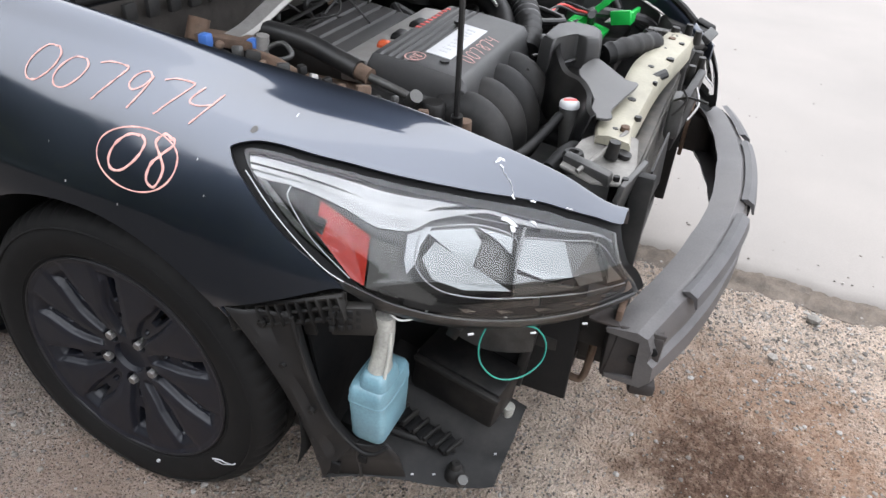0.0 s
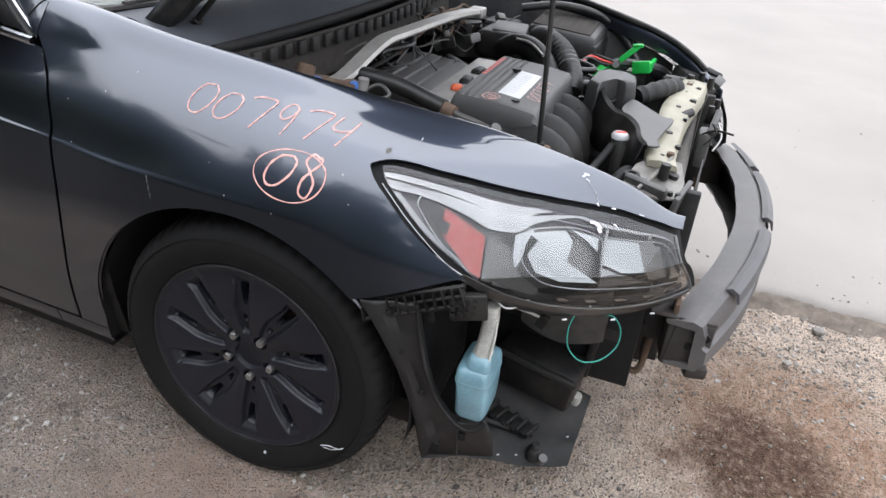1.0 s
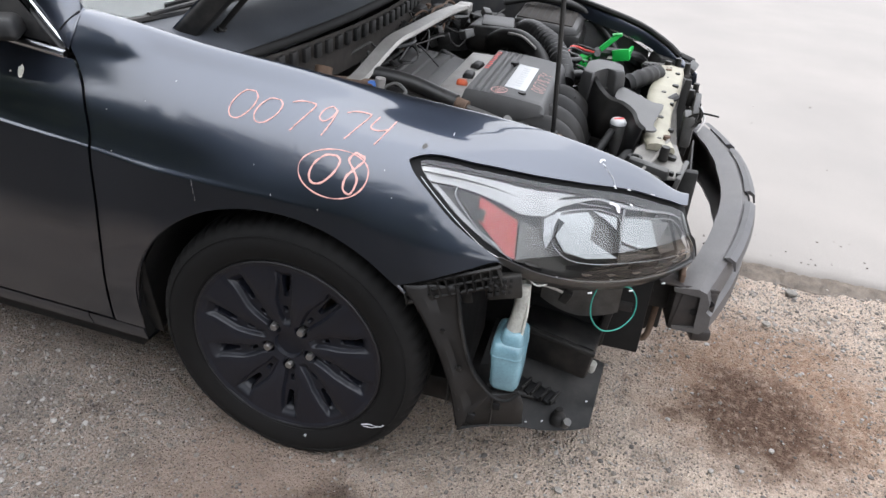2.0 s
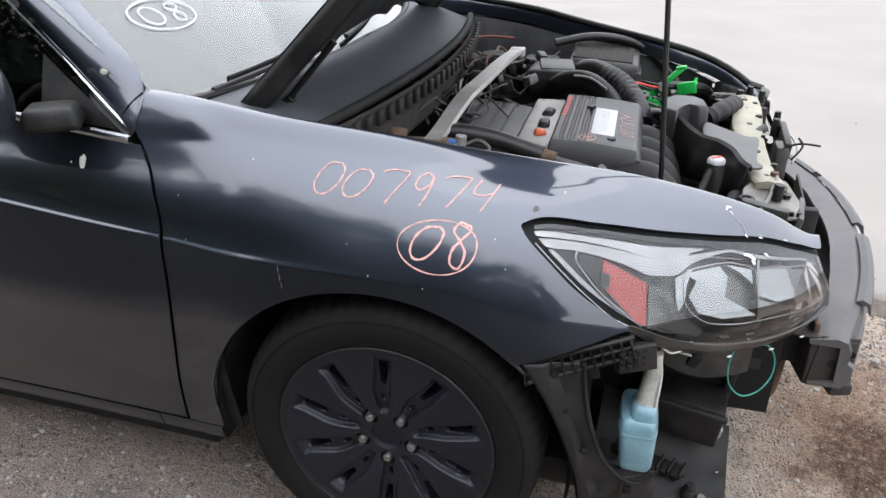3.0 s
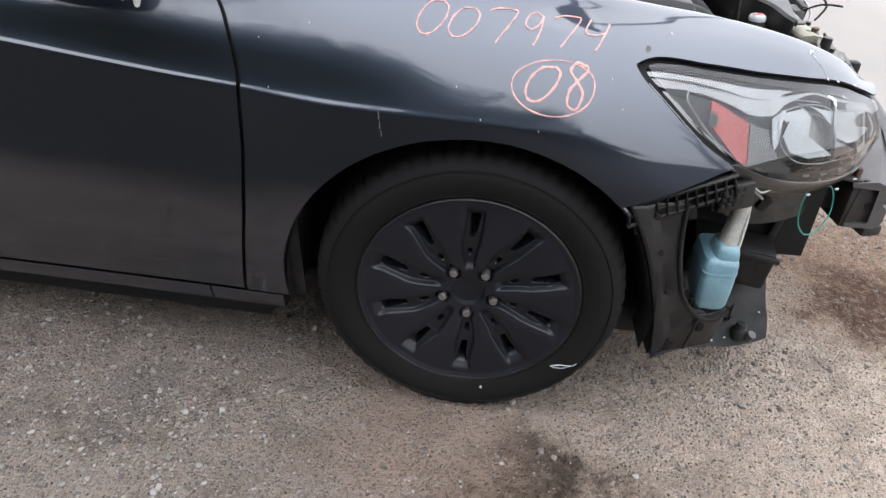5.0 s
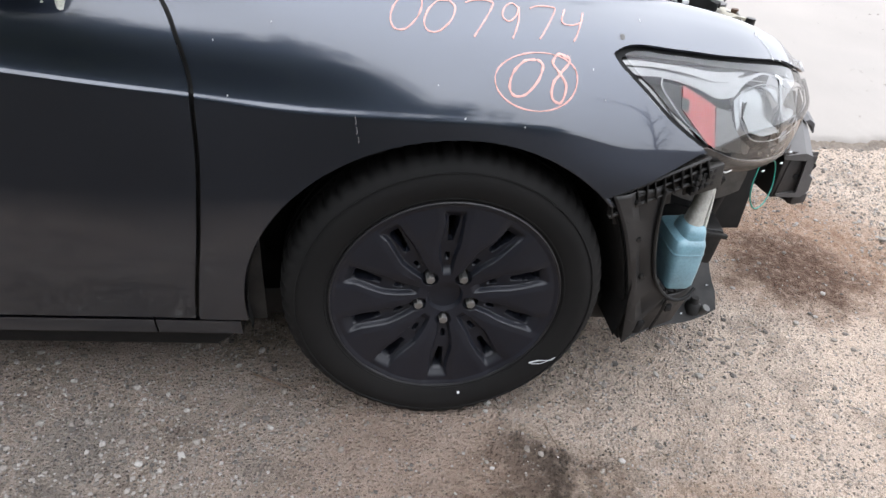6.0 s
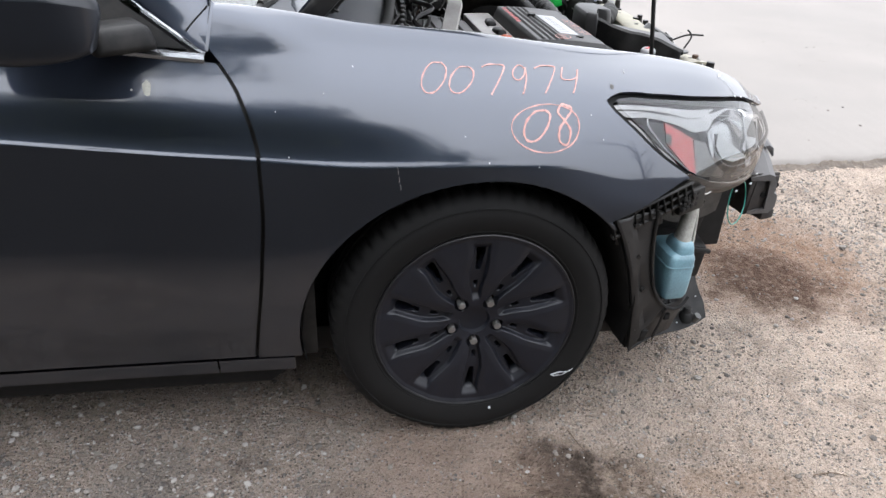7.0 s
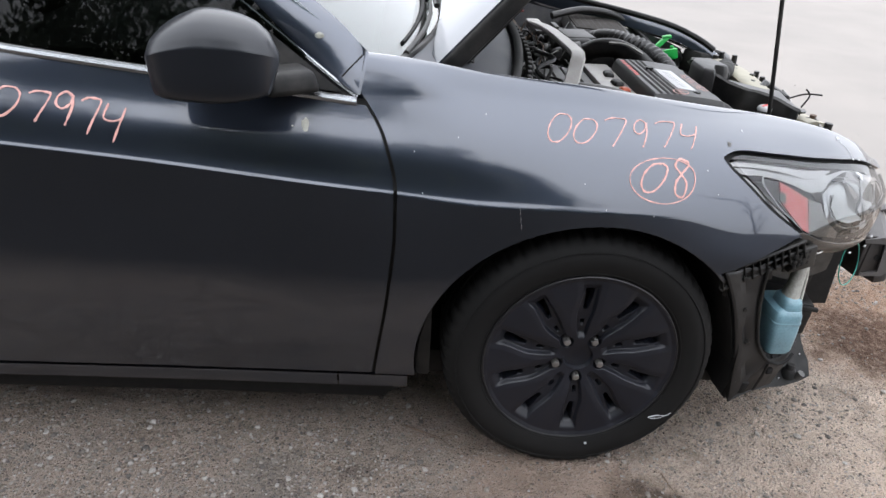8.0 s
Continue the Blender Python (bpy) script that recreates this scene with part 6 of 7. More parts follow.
def build_liner():
    """The liner ahead of the wheel: a folded panel between the tyre and the opening in which the bottle sits."""
    liner = new("front_liner")
    liner.parent = car
    tagged(liner, "dusty black liner panel folded ahead of the wheel")
    rows = []
    for i, (f, g) in enumerate(zip(FOLD, LIP)):
        mid = f.lerp(g, 0.5) + Vector((0, 0.004 + 0.004 * math.sin(i * 0.7), 0))
        crease = f.lerp(g, 0.30) + Vector((0, -0.003, 0))
        rows.append([f + Vector((-0.004, 0.05, 0)), f + Vector((-0.002, 0.012, 0)), f, f + Vector((0.006, -0.001, 0)), crease, mid, f.lerp(g, 0.85), g, g + Vector((0.004, 0.012, 0))])
    solid(part("panel", loft(rows), LINERSKIN, liner, sharp=25), 0.003)
    # inner side facing the tyre
    solid(part("tyre_side", loft([[f + Vector((-0.003, 0.01, 0)), f + Vector((-0.012, 0.12, 0)), f + Vector((-0.012, 0.32, 0))] for f in FOLD]), LINER, liner), 0.004)
    hose = LIP + spline([Vector(p) for p in ((0.487, -0.872, 0.304), (0.508, -0.872, 0.297), (0.530, -0.870, 0.303), (0.548, -0.862, 0.322))], 5)[1:]
    part("rolled_edge", rod([p + Vector((0.002, -0.004, 0)) for p in hose], 0.0042, sides=8), DUSTY, liner, "rolled grey edge of the opening")
    # foot of the panel below the opening
    foot = [[LIP[-1].lerp(Vector((0.548, -0.862, 0.322)), k / 6) + Vector((0, 0.002, -0.006 * math.sin(k * math.pi / 6))) for k in range(7)],
            [Vector((0.440 + 0.02 * k, -0.868 + 0.006 * k, 0.250 + 0.002 * k)) for k in range(7)], [Vector((0.417 + 0.024 * k, -0.866 + 0.011 * k, 0.180 - 0.001 * k)) for k in range(7)]]
    solid(part("foot", loft(foot), LINERSKIN, liner, sharp=20), 0.003)
    part("foot_rib", rod([(0.492, -0.872, 0.295), (0.492, -0.862, 0.25), (0.489, -0.846, 0.19)], 0.0035, sides=6), LINERSKIN, liner)
    part("foot_slot", box(0.446, -0.868, 0.216, 0.020, 0.010, 0.038, 0.004, (8, 10, 8)), GASKET_AND_SHADE, liner, "dark slot in the liner")
    part("foot_slot", box(0.503, -0.866, 0.268, 0.016, 0.008, 0.018, 0.002, (0, 0, 8)), GASKET_AND_SHADE, liner)
    for k, (i, o) in enumerate(((2, 0.45), (7, 0.4), (13, 0.55))):
        p = FOLD[i].lerp(LIP[i], o)
        part("clip", cyl(p + Vector((0, 0.003, 0)), p + Vector((0.001, -0.005, 0)), 0.007, 0.005, sides=12), BLACK, liner, "black push clip")
    for k in range(5):
        p = FOLD[4 + 4 * k].lerp(LIP[4 + 4 * k], 0.12)
        part("edge_rib", box(p.x, p.y - 0.001, p.z, 0.010, 0.004, 0.003, 0.001, (0, 30, 0)), LINERSKIN, liner)


build_liner()
# near-black cavity backs: the shade in there is put into their colour
part("liner_back", plate([(0.41, -0.82, 0.235), (0.41, -0.58, 0.27), (0.41, -0.58, 0.62), (0.39, -0.87, 0.62)], 0.006), GASKET_AND_SHADE, car)
part("cavity_roof", plate([(0.40, -0.87, 0.615), (0.40, -0.56, 0.64), (0.80, -0.56, 0.60), (0.72, -0.68, 0.585), (0.52, -0.84, 0.60)], 0.006), LINER, car)
part("inner_wall", box(0.60, -0.572, 0.47, 0.40, 0.012, 0.36, 0.004), GASKET_AND_SHADE, car)
# dented sheet metal behind the wires
rows = []
for i in range(9):
    x = 0.545 + 0.185 * i / 8
    rows.append([(x, -0.66 + 0.03 * g + 0.012 * noise.noise((x * 16, g * 2, 3)), 0.60 - 0.17 * g - 0.03 * math.sin(i * 0.4)) for g in (0, 0.25, 0.5, 0.75, 1)])
thicken(part("lamp_support", loft(rows), GREYSTEEL, car, "dirty dented steel panel"), 0.003)
part("support_cable", rod([(0.548, -0.80, 0.575), (0.575, -0.76, 0.545), (0.60, -0.73, 0.52)], 0.003, smooth_steps=4), NECK, car)
part("wire_plug", box(0.607, -0.725, 0.508, 0.022, 0.016, 0.034, 0.003, (10, 20, 0)), BLACK, car, "black wire plug")


def build_bottle():
    """A rounded tank that leans forward, drawn up into a flat bent neck."""
    b = new("washer_bottle")
    b.parent = car
    tagged(b, "translucent washer bottle with blue fluid and cloudy neck")

    def ring(cx, cy, z, hx, hy, power=0.55, n=24):
        return [(cx + math.copysign(abs(math.cos(a)) ** power, math.cos(a)) * hx, cy + math.copysign(abs(math.sin(a)) ** power, math.sin(a)) * hy, z) for a in (2 * math.pi * k / n for k in range(n))]
    tank = [(0.318, 0.022, 0.042), (0.321, 0.029, 0.049), (0.333, 0.0335, 0.055), (0.38, 0.035, 0.058), (0.420, 0.0365, 0.059), (0.434, 0.0365, 0.058), (0.444, 0.0335, 0.054), (0.450, 0.024, 0.045)]
    part("tank", loft([ring(0.511 - 0.002 * (z > 0.4), -0.818, z, hx, hy, 0.36, 32) for z, hx, hy in tank], closed=True, caps=True), BOTTLE, b, "blue washer fluid tank")
    part("tank_seam", loft([ring(0.509, -0.818, z, 0.0365 + e, 0.0585 + e, 0.36, 32) for z, e in ((0.410, 0), (0.412, 0.0012), (0.416, 0.0012), (0.418, 0))], closed=True), BOTTLE, b)
    # stepped shoulder below the neck
    part("shoulder", loft([ring(0.516, -0.833, z, hx, hy, 0.5) for z, hx, hy in ((0.446, 0.027, 0.036), (0.462, 0.025, 0.034), (0.472, 0.022, 0.029), (0.476, 0.018, 0.022))], closed=True, caps=True), BOTTLE, b)
    part("filler_neck", loft([ring(0.517 + dx, -0.834 + dy, z, hx, hy, 0.8) for dx, dy, z, hx, hy in ((0, 0, 0.470, 0.020, 0.024), (0.001, 0, 0.485, 0.018, 0.021), (0.003, 0, 0.505, 0.0165, 0.018), (0.005, 0.002, 0.53, 0.016, 0.017), (0.006, 0.004, 0.555, 0.016, 0.016), (0.004, 0.006, 0.585, 0.016, 0.016))], closed=True, caps=True), NECK, b, "cloudy plastic filler neck")
    part("neck_rib", rod([(0.530, -0.856, 0.440), (0.535, -0.852, 0.475), (0.537, -0.846, 0.505), (0.538, -0.842, 0.53), (0.536, -0.838, 0.56)], 0.0032, smooth_steps=4), CLEARWHITE, b, "pale moulded seam")


build_bottle()

shield = new("splash_shield")
shield.parent = car
tagged(shield, "torn black splash shield hanging below the headlight")


def shield_at(f, g):
    a = Vector((0.417, -0.872, 0.172)).lerp(Vector((0.720, -0.722, 0.145)), f)
    b = Vector((0.44, -0.57, 0.305)).lerp(Vector((0.730, -0.575, 0.232)), f)
    p = a.lerp(b, g)
    p.z += 0.012 * math.sin(f * 6 + g * 3) * (1 - g) + 0.006 * math.sin(g * 9) + 0.003 * noise.noise((f * 7, g * 7, 2))
    if g == 0:
        p += Vector((0, 1, 0)) * 0.006 * noise.noise((f * 20, 0, 4))
    return p


thicken(part("sheet", loft([[shield_at(i / 20, j / 14) for j in range(15)] for i in range(21)]), DUSTY, shield), 0.004)
# a ladder of open slots on a raised strip
for k in range(6):
    a = shield_at(0.20 + k * 0.085, 0.50 - k * 0.035) + Vector((0, 0, 0.014))
    part("slot", box(*a, 0.017, 0.040, 0.014, 0.003, (8, 8, -22)), GASKET_AND_SHADE, shield)
    part("raised_rib", box(a.x + 0.0135, a.y + 0.002, a.z + 0.002, 0.007, 0.046, 0.018, 0.003, (8, 8, -22)), DUSTY, shield)
part("rib_bar", rod([shield_at(f, 0.36 - 0.05 * f) + Vector((0, 0, 0.008)) for f in (0.12, 0.3, 0.5, 0.68)], 0.008, smooth_steps=4), DUSTY, shield)
p = shield_at(0.74, 0.10)
part("mount_post", lathe([(0.001, 0.040), (0.009, 0.040), (0.011, 0.036), (0.012, 0.026), (0.018, 0.020), (0.021, 0.0)], p, "z", 20), DUSTY, shield, "round mounting post")
part("post_bolt", cyl(p + Vector((0.018, -0.012, 0.004)), p + Vector((0.024, -0.020, 0.024)), 0.010), GREYSTEEL, shield, "dusty round bolt")
part("post_clip", cyl((0.695, -0.60, 0.21), (0.70, -0.605, 0.25), 0.012), NECK, shield)
for f, g in ((0.10, 0.05), (0.16, 0.09), (0.50, 0.05), (0.62, 0.08), (0.93, 0.35)):
    part("chip_mark", box(*(shield_at(f, g) + Vector((0, 0, 0.0025))), 0.006, 0.004, 0.0015, 0.0005, (0, 0, 40)), SCUFF, shield)
for f in (0.05, 0.12):
    part("torn_edge", rod([shield_at(f, 0.03) + Vector((0, 0, 0.003)), shield_at(f + 0.03, 0.07) + Vector((0, 0, 0.012)), shield_at(f + 0.07, 0.05) + Vector((0, 0, 0.004))], 0.0025, smooth_steps=4), DUSTY, shield)
bm = box(0.605, -0.625, 0.312, 0.19, 0.10, 0.10, 0.010, (0, 6, -8))
part("fog_box", bm, BLACK, car, "black plastic air box")
part("fog_box_lip", box(0.605, -0.682, 0.352, 0.19, 0.012, 0.012, 0.003, (0, 6, -8)), DUSTY, car)
part("hanger", box(0.712, -0.585, 0.40, 0.02, 0.03, 0.22, 0.004, (8, 6, 0)), DUSTY, car)
part("hanger", box(0.755, -0.555, 0.40, 0.015, 0.03, 0.18, 0.004, (0, -8, 0)), GREYSTEEL, car)

# bumper side bracket under the fender edge, a strip of open cells
grid = new("bumper_side_bracket")
grid.parent = car
tagged(grid, "black plastic bumper bracket of open cells")
A, B = Vector((0.292, -0.925, 0.578)), Vector((0.478, -0.893, 0.648))
for o, w in ((0.0, 0.0045), (-0.021, 0.0035), (-0.042, 0.0045)):
    part("rail", rod([A + Vector((0, 0.006, o)), B + Vector((0, 0.006, o))], w, sides=6), BLACK, grid)
part("web", plate([A + Vector((0, 0.018, 0)), B + Vector((0, 0.018, 0)), B + Vector((0, 0.018, -0.045)), A + Vector((0, 0.018, -0.045))], 0.004), BLACK, grid)
for k in range(12):
    p = A.lerp(B, k / 11)
    part("cell_wall", box(p.x, p.y + 0.008, p.z - 0.021, 0.003, 0.022, 0.042, 0.001, (0, -14 - 6 * (k % 2), 0)), BLACK, grid)
for k in range(4):
    p = A.lerp(B, (k + 0.6) / 4)
    part("hanging_tab", box(p.x, p.y + 0.022, p.z - 0.062, 0.022, 0.006, 0.036, 0.002, (6 * (k % 2), -12, 4)), BLACK, grid, "black hanging tab")
for i in range(5):
    for j in range(3):
        part("cell", box(0.462 + i * 0.0125, -0.893 + 0.006 * i, 0.612 - j * 0.014 + i * 0.002, 0.010, 0.012, 0.011, 0.002, (0, 0, 16)), DUSTY, grid)
part("cell_block", box(0.487, -0.874, 0.598, 0.072, 0.02, 0.055, 0.004, (0, -8, 16)), BLACK, grid)


def wire(pts, r, mat, label):
    part("wire", rod(pts, r, smooth_steps=8, sides=8), mat, car, label)


wire([(0.675, -0.755, 0.575), (0.665, -0.765, 0.535), (0.672, -0.765, 0.49), (0.70, -0.75, 0.455), (0.735, -0.725, 0.452), (0.760, -0.70, 0.475), (0.762, -0.69, 0.51), (0.745, -0.70, 0.545), (0.72, -0.72, 0.56)], 0.0016, WIREGREEN, "thin green wire loop")
wire([(0.72, -0.72, 0.56), (0.70, -0.735, 0.575), (0.69, -0.74, 0.59)], 0.002, WIREWHITE, "thin white wire")
wire([(0.53, -0.84, 0.605), (0.55, -0.835, 0.59), (0.575, -0.82, 0.595), (0.59, -0.80, 0.61)], 0.0018, WIREWHITE, "thin white wire")
for x in (0.655, 0.74, 0.81):
    p = on_side(x, lamp_bottom(x) - 0.018, 0.004)
    part("white_tab", box(*p, 0.010, 0.004, 0.003, 0.001, (0, 0, 35)), LABEL, car, "small white clip")


# ---- handwriting and marks on the skin ----
STROKES = {
    "0": [[(0.80, 0.98), (0.45, 0.95), (0.12, 0.62), (0.0, 0.25), (0.15, 0.02), (0.5, 0.06), (0.88, 0.42), (1.0, 0.8), (0.82, 1.0)]],
    "7": [[(0.0, 0.90), (0.35, 1.0), (0.85, 1.0), (1.0, 0.93), (0.78, 0.6), (0.48, 0.25), (0.26, 0.0)]],
    "9": [[(0.98, 0.86), (0.6, 1.0), (0.15, 0.85), (0.02, 0.6), (0.35, 0.48), (0.78, 0.64), (0.98, 0.9), (0.9, 0.55), (0.68, 0.22), (0.48, 0.0)]],
    "4": [[(0.22, 0.97), (0.0, 0.58), (0.4, 0.5), (0.88, 0.6)], [(1.0, 0.9), (0.8, 0.55), (0.4, 0.0)]],
    "8": [[(0.9, 0.88), (0.5, 0.98), (0.22, 0.78), (0.5, 0.55), (0.82, 0.32), (0.6, 0.03), (0.2, 0.1), (0.25, 0.36), (0.6, 0.55), (0.98, 0.8), (0.85, 0.94)]],
}


def ribbon(points, normals, width, bm, seed=0):
    """A thin strip of paint along points on a surface."""
    rnd = random.Random(seed)
    rows = []
    n = len(points)
    for i, (p, nn) in enumerate(zip(points, normals)):
        t = (points[min(i + 1, n - 1)] - points[max(i - 1, 0)]).normalized()
        s = t.cross(nn).normalized() * width * 0.5 * (0.75 + 0.5 * noise.noise((i * 0.35, seed * 3.1, 0))) * (0.6 if i in (0, n - 1) else 1)
        rows.append([p - s, p - s * 0.4 + nn * 0.0004, p + s * 0.4 + nn * 0.0004, p + s])
    return loft(rows, bm)


def write(char, x0, x1, v0, v1, width, parent, mat, lean=0.0, label=""):
    bm = bmesh.new()
    for k, stroke in enumerate(STROKES[char]):
        uv = spline([Vector((u, w, 0)) for u, w in stroke], 7)
        xv = [(x0 + (x1 - x0) * p.x + lean * (p.y - 0.5), v0 + (v1 - v0) * p.y) for p in uv]
        ribbon([side(x, v) + skin_normal(x, v) * 0.0009 for x, v in xv], [skin_normal(x, v) for x, v in xv], width, bm, seed=int(abs(x0) * 1000) + k)
    return part("digit", bm, mat, parent, label)


for char, x0, x1, v0, v1 in (("0", -0.130, -0.077, 6.0, 6.78), ("0", -0.074, -0.021, 6.02, 6.70), ("7", -0.003, 0.046, 5.96, 6.77),
                             ("9", 0.061, 0.093, 5.93, 6.77), ("7", 0.112, 0.160, 5.91, 6.75), ("4", 0.169, 0.213, 5.83, 6.74)):
    write(char, x0, x1, v0, v1, 0.0036, fender, CHALK, label="pink paint-pen digit")
write("0", 0.071, 0.129, 4.47, 5.34, 0.0054, fender, CHALK, label="pink paint-pen digit")
write("8", 0.138, 0.178, 4.35, 5.50, 0.0058, fender, CHALK, label="pink paint-pen digit")
xv = [(0.1185 + 0.0725 * math.cos(a), 4.85 + 0.67 * math.sin(a)) for a in np.linspace(0.3, 0.3 + 2.02 * math.pi, 70)]
part("drawn_ring", ribbon([side(x, v) + skin_normal(x, v) * 0.0009 for x, v in xv], [skin_normal(x, v) for x, v in xv], 0.0034, bmesh.new(), 5), CHALK, fender, "pink paint-pen ring")
for char, x0, x1, v0, v1 in (("0", -1.252, -1.194, 4.80, 5.9), ("7", -1.177, -1.136, 4.74, 5.84), ("9", -1.126, -1.091, 4.73, 5.94), ("7", -1.077, -1.039, 4.52, 5.80), ("4", -1.034, -0.991, 4.36, 5.73)):
    write(char, x0, x1, v0, v1, 0.0058, door, CHALK, label="thick pink paint-pen digit")


def mark(name, x, z, rx, rz, mat, parent, label, seed=1, lift=0.0006):
    """A small irregular spot lying on the skin."""
    bm = bmesh.new()
    n = skin_normal(x, girth(x, z))
    ring = []
    for k in range(12):
        a = 2 * math.pi * k / 12
        f = 1 + 0.35 * noise.noise((math.cos(a) * 1.5, math.sin(a) * 1.5, seed))
        ring.append(bm.verts.new(on_side(x + rx * f * math.cos(a), z + rz * f * math.sin(a), lift)))
    top = bm.verts.new(on_side(x, z, lift + min(rx, rz) * 0.2))
    for k in range(12):
        bm.faces.new((ring[k], ring[(k + 1) % 12], top))
    part(name, bm, mat, parent, label)


mark("bird_dropping", -0.636, 0.876, 0.008, 0.012, DROPPING, door, "dried bird dropping", 3)
mark("bird_dropping", -0.662, 0.873, 0.002, 0.002, DROPPING, door, "dried bird dropping", 4)
mark("dent_mark", 0.284, 0.845, 0.0055, 0.0035, GREYSTEEL, fender, "small dark grey dent", 5, 0.0004)
for n, (x, z, r) in enumerate(((-0.003, 0.732, 0.0022), (0.101, 0.720, 0.0022), (0.221, 0.805, 0.002), (-0.411, 0.831, 0.0018), (-0.261, 0.902, 0.0016), (-0.392, 0.75, 0.002), (0.33, 0.86, 0.0022), (-0.05, 0.78, 0.0015), (-0.32, 0.86, 0.0015), (0.245, 0.76, 0.0018))):
    mark("paint_chip", x, z, r * 0.6, r * 0.8, SCUFF, fender, "tiny pale paint chip", n)
def scratch(points, width, mat, parent, label, seed, lift=0.0008):
    """A thin uneven scratch along places (x, z) on the skin."""
    xz = spline([Vector((x, 0, z)) for x, z in points], 6)
    uv = [(p.x, girth(p.x, p.z)) for p in xz]
    part("white_scuff", ribbon([side(x, v) + skin_normal(x, v) * lift for x, v in uv], [skin_normal(x, v) for x, v in uv], width, bmesh.new(), seed), mat, parent, label)


for n, pts in enumerate((((-0.187, 0.730), (-0.185, 0.722), (-0.186, 0.716)), ((-0.184, 0.712), (-0.183, 0.704), (-0.184, 0.699)), ((-0.181, 0.695), (-0.180, 0.688), (-0.181, 0.683)))):
    scratch(pts, 0.0016, FAINT, fender, "thin broken scrape", 9 + n)
# paint knocked off the fender's nose and the lens below it
for n, (pts, w) in enumerate(((((0.624, 0.811), (0.630, 0.814), (0.635, 0.811)), 0.0050), (((0.632, 0.808), (0.638, 0.805)), 0.0030),
                              (((0.637, 0.804), (0.648, 0.794), (0.657, 0.786), (0.666, 0.772)), 0.0016), (((0.663, 0.773), (0.668, 0.769)), 0.005), (((0.690, 0.764), (0.698, 0.761)), 0.004),
                              (((0.742, 0.746), (0.752, 0.742)), 0.002))):
    scratch(pts, w, WHITEPEN if n in (0, 1, 3, 4) else SCUFF, fender, "white scuff on the fender nose", n + 30)
for n, (pts, w) in enumerate(((((0.660, 0.748), (0.672, 0.744), (0.684, 0.736)), 0.008), (((0.676, 0.738), (0.684, 0.730)), 0.009), (((0.700, 0.741), (0.708, 0.737)), 0.005))):
    scratch(pts, w, WHITEPEN, lamp_near, "white scraped patch on the lens", n + 40, 0.0018)


def rub(points, r, parent, label):
    part("rub_mark", rod(points, r, smooth_steps=4, sides=5), SCUFF, parent, label)


# marks on the near wheel, in its own space
rub([(0.195, -0.0045, -0.165), (0.215, -0.0052, -0.158), (0.240, -0.0045, -0.158), (0.251, -0.0035, -0.150)], 0.0016, wheel, "pale rubbed mark on the tyre")
rub([(0.200, -0.0048, -0.168), (0.222, -0.0052, -0.166), (0.236, -0.0045, -0.160)], 0.0012, wheel, "pale rubbed mark on the tyre")
rub([(0.044, -0.0045, -0.250), (0.049, -0.0048, -0.2505)], 0.0034, wheel, "white paint dot on the tyre")
for n in range(26):
    a = radians(20 + n * 3.6 + 20 * (n > 14))
    if noise.noise((n * 0.7, 0, 2)) > -0.1:
        rub([(0.2335 * math.cos(a), 0.0155, 0.2335 * math.sin(a)), (0.2338 * math.cos(a + 0.05), 0.0155, 0.2338 * math.sin(a + 0.05))], 0.0009, wheel, "scraped rim edge")

# oval and digits on the windscreen
def glass_write(center, half, shape, width, name, label):
    y0, f0 = center
    pts, nn = [], []
    for u, w in shape:
        y, f = y0 + u * half[0], f0 + w * half[1]
        p = screen_at(y, f)
        e = 0.01
        n = (screen_at(y + e, f) - p).cross(screen_at(y, f + e) - p).normalized()
        n = n if n.z > 0 else -n
        pts.append(p + n * 0.004)
        nn.append(n)
    part(name, ribbon(pts, nn, width, bmesh.new(), 3), WHITEPEN, screen, label)


OVAL = (-0.565, 0.27)
glass_write(OVAL, (0.085, 0.055), [(math.cos(a), math.sin(a)) for a in np.linspace(0, 2.02 * math.pi, 50)], 0.005, "drawn_oval", "white paint-pen oval")
glass_write((OVAL[0] - 0.03, OVAL[1]), (0.026, 0.032), [(math.cos(a), math.sin(a)) for a in np.linspace(0.4, 0.4 + 2 * math.pi, 30)], 0.004, "digit", "white paint-pen digit")
glass_write((OVAL[0] + 0.035, OVAL[1]), (0.022, 0.034), [(p.x * 2 - 1, p.y * 2 - 1) for p in spline([Vector((u, w, 0)) for u, w in STROKES["8"][0]], 6)], 0.004, "digit", "white paint-pen digit")


# pink writing on the engine cover
def cover_write(char, x0, x1, y0, y1, z, width):
    """Small digits on the cover; they read along the car's width."""
    bm = bmesh.new()
    for k, stroke in enumerate(STROKES[char]):
        uv = spline([Vector((u, w, 0)) for u, w in stroke], 5)
        pts = [Vector((x1 + (x0 - x1) * p.y, y0 + (y1 - y0) * p.x, z(x1 + (x0 - x1) * p.y))) for p in uv]
        ribbon(pts, [Vector((0.1, 0, 1)).normalized()] * len(pts), width, bm, k)
    part("digit", bm, CHALK, main_cover, "small pink digit")


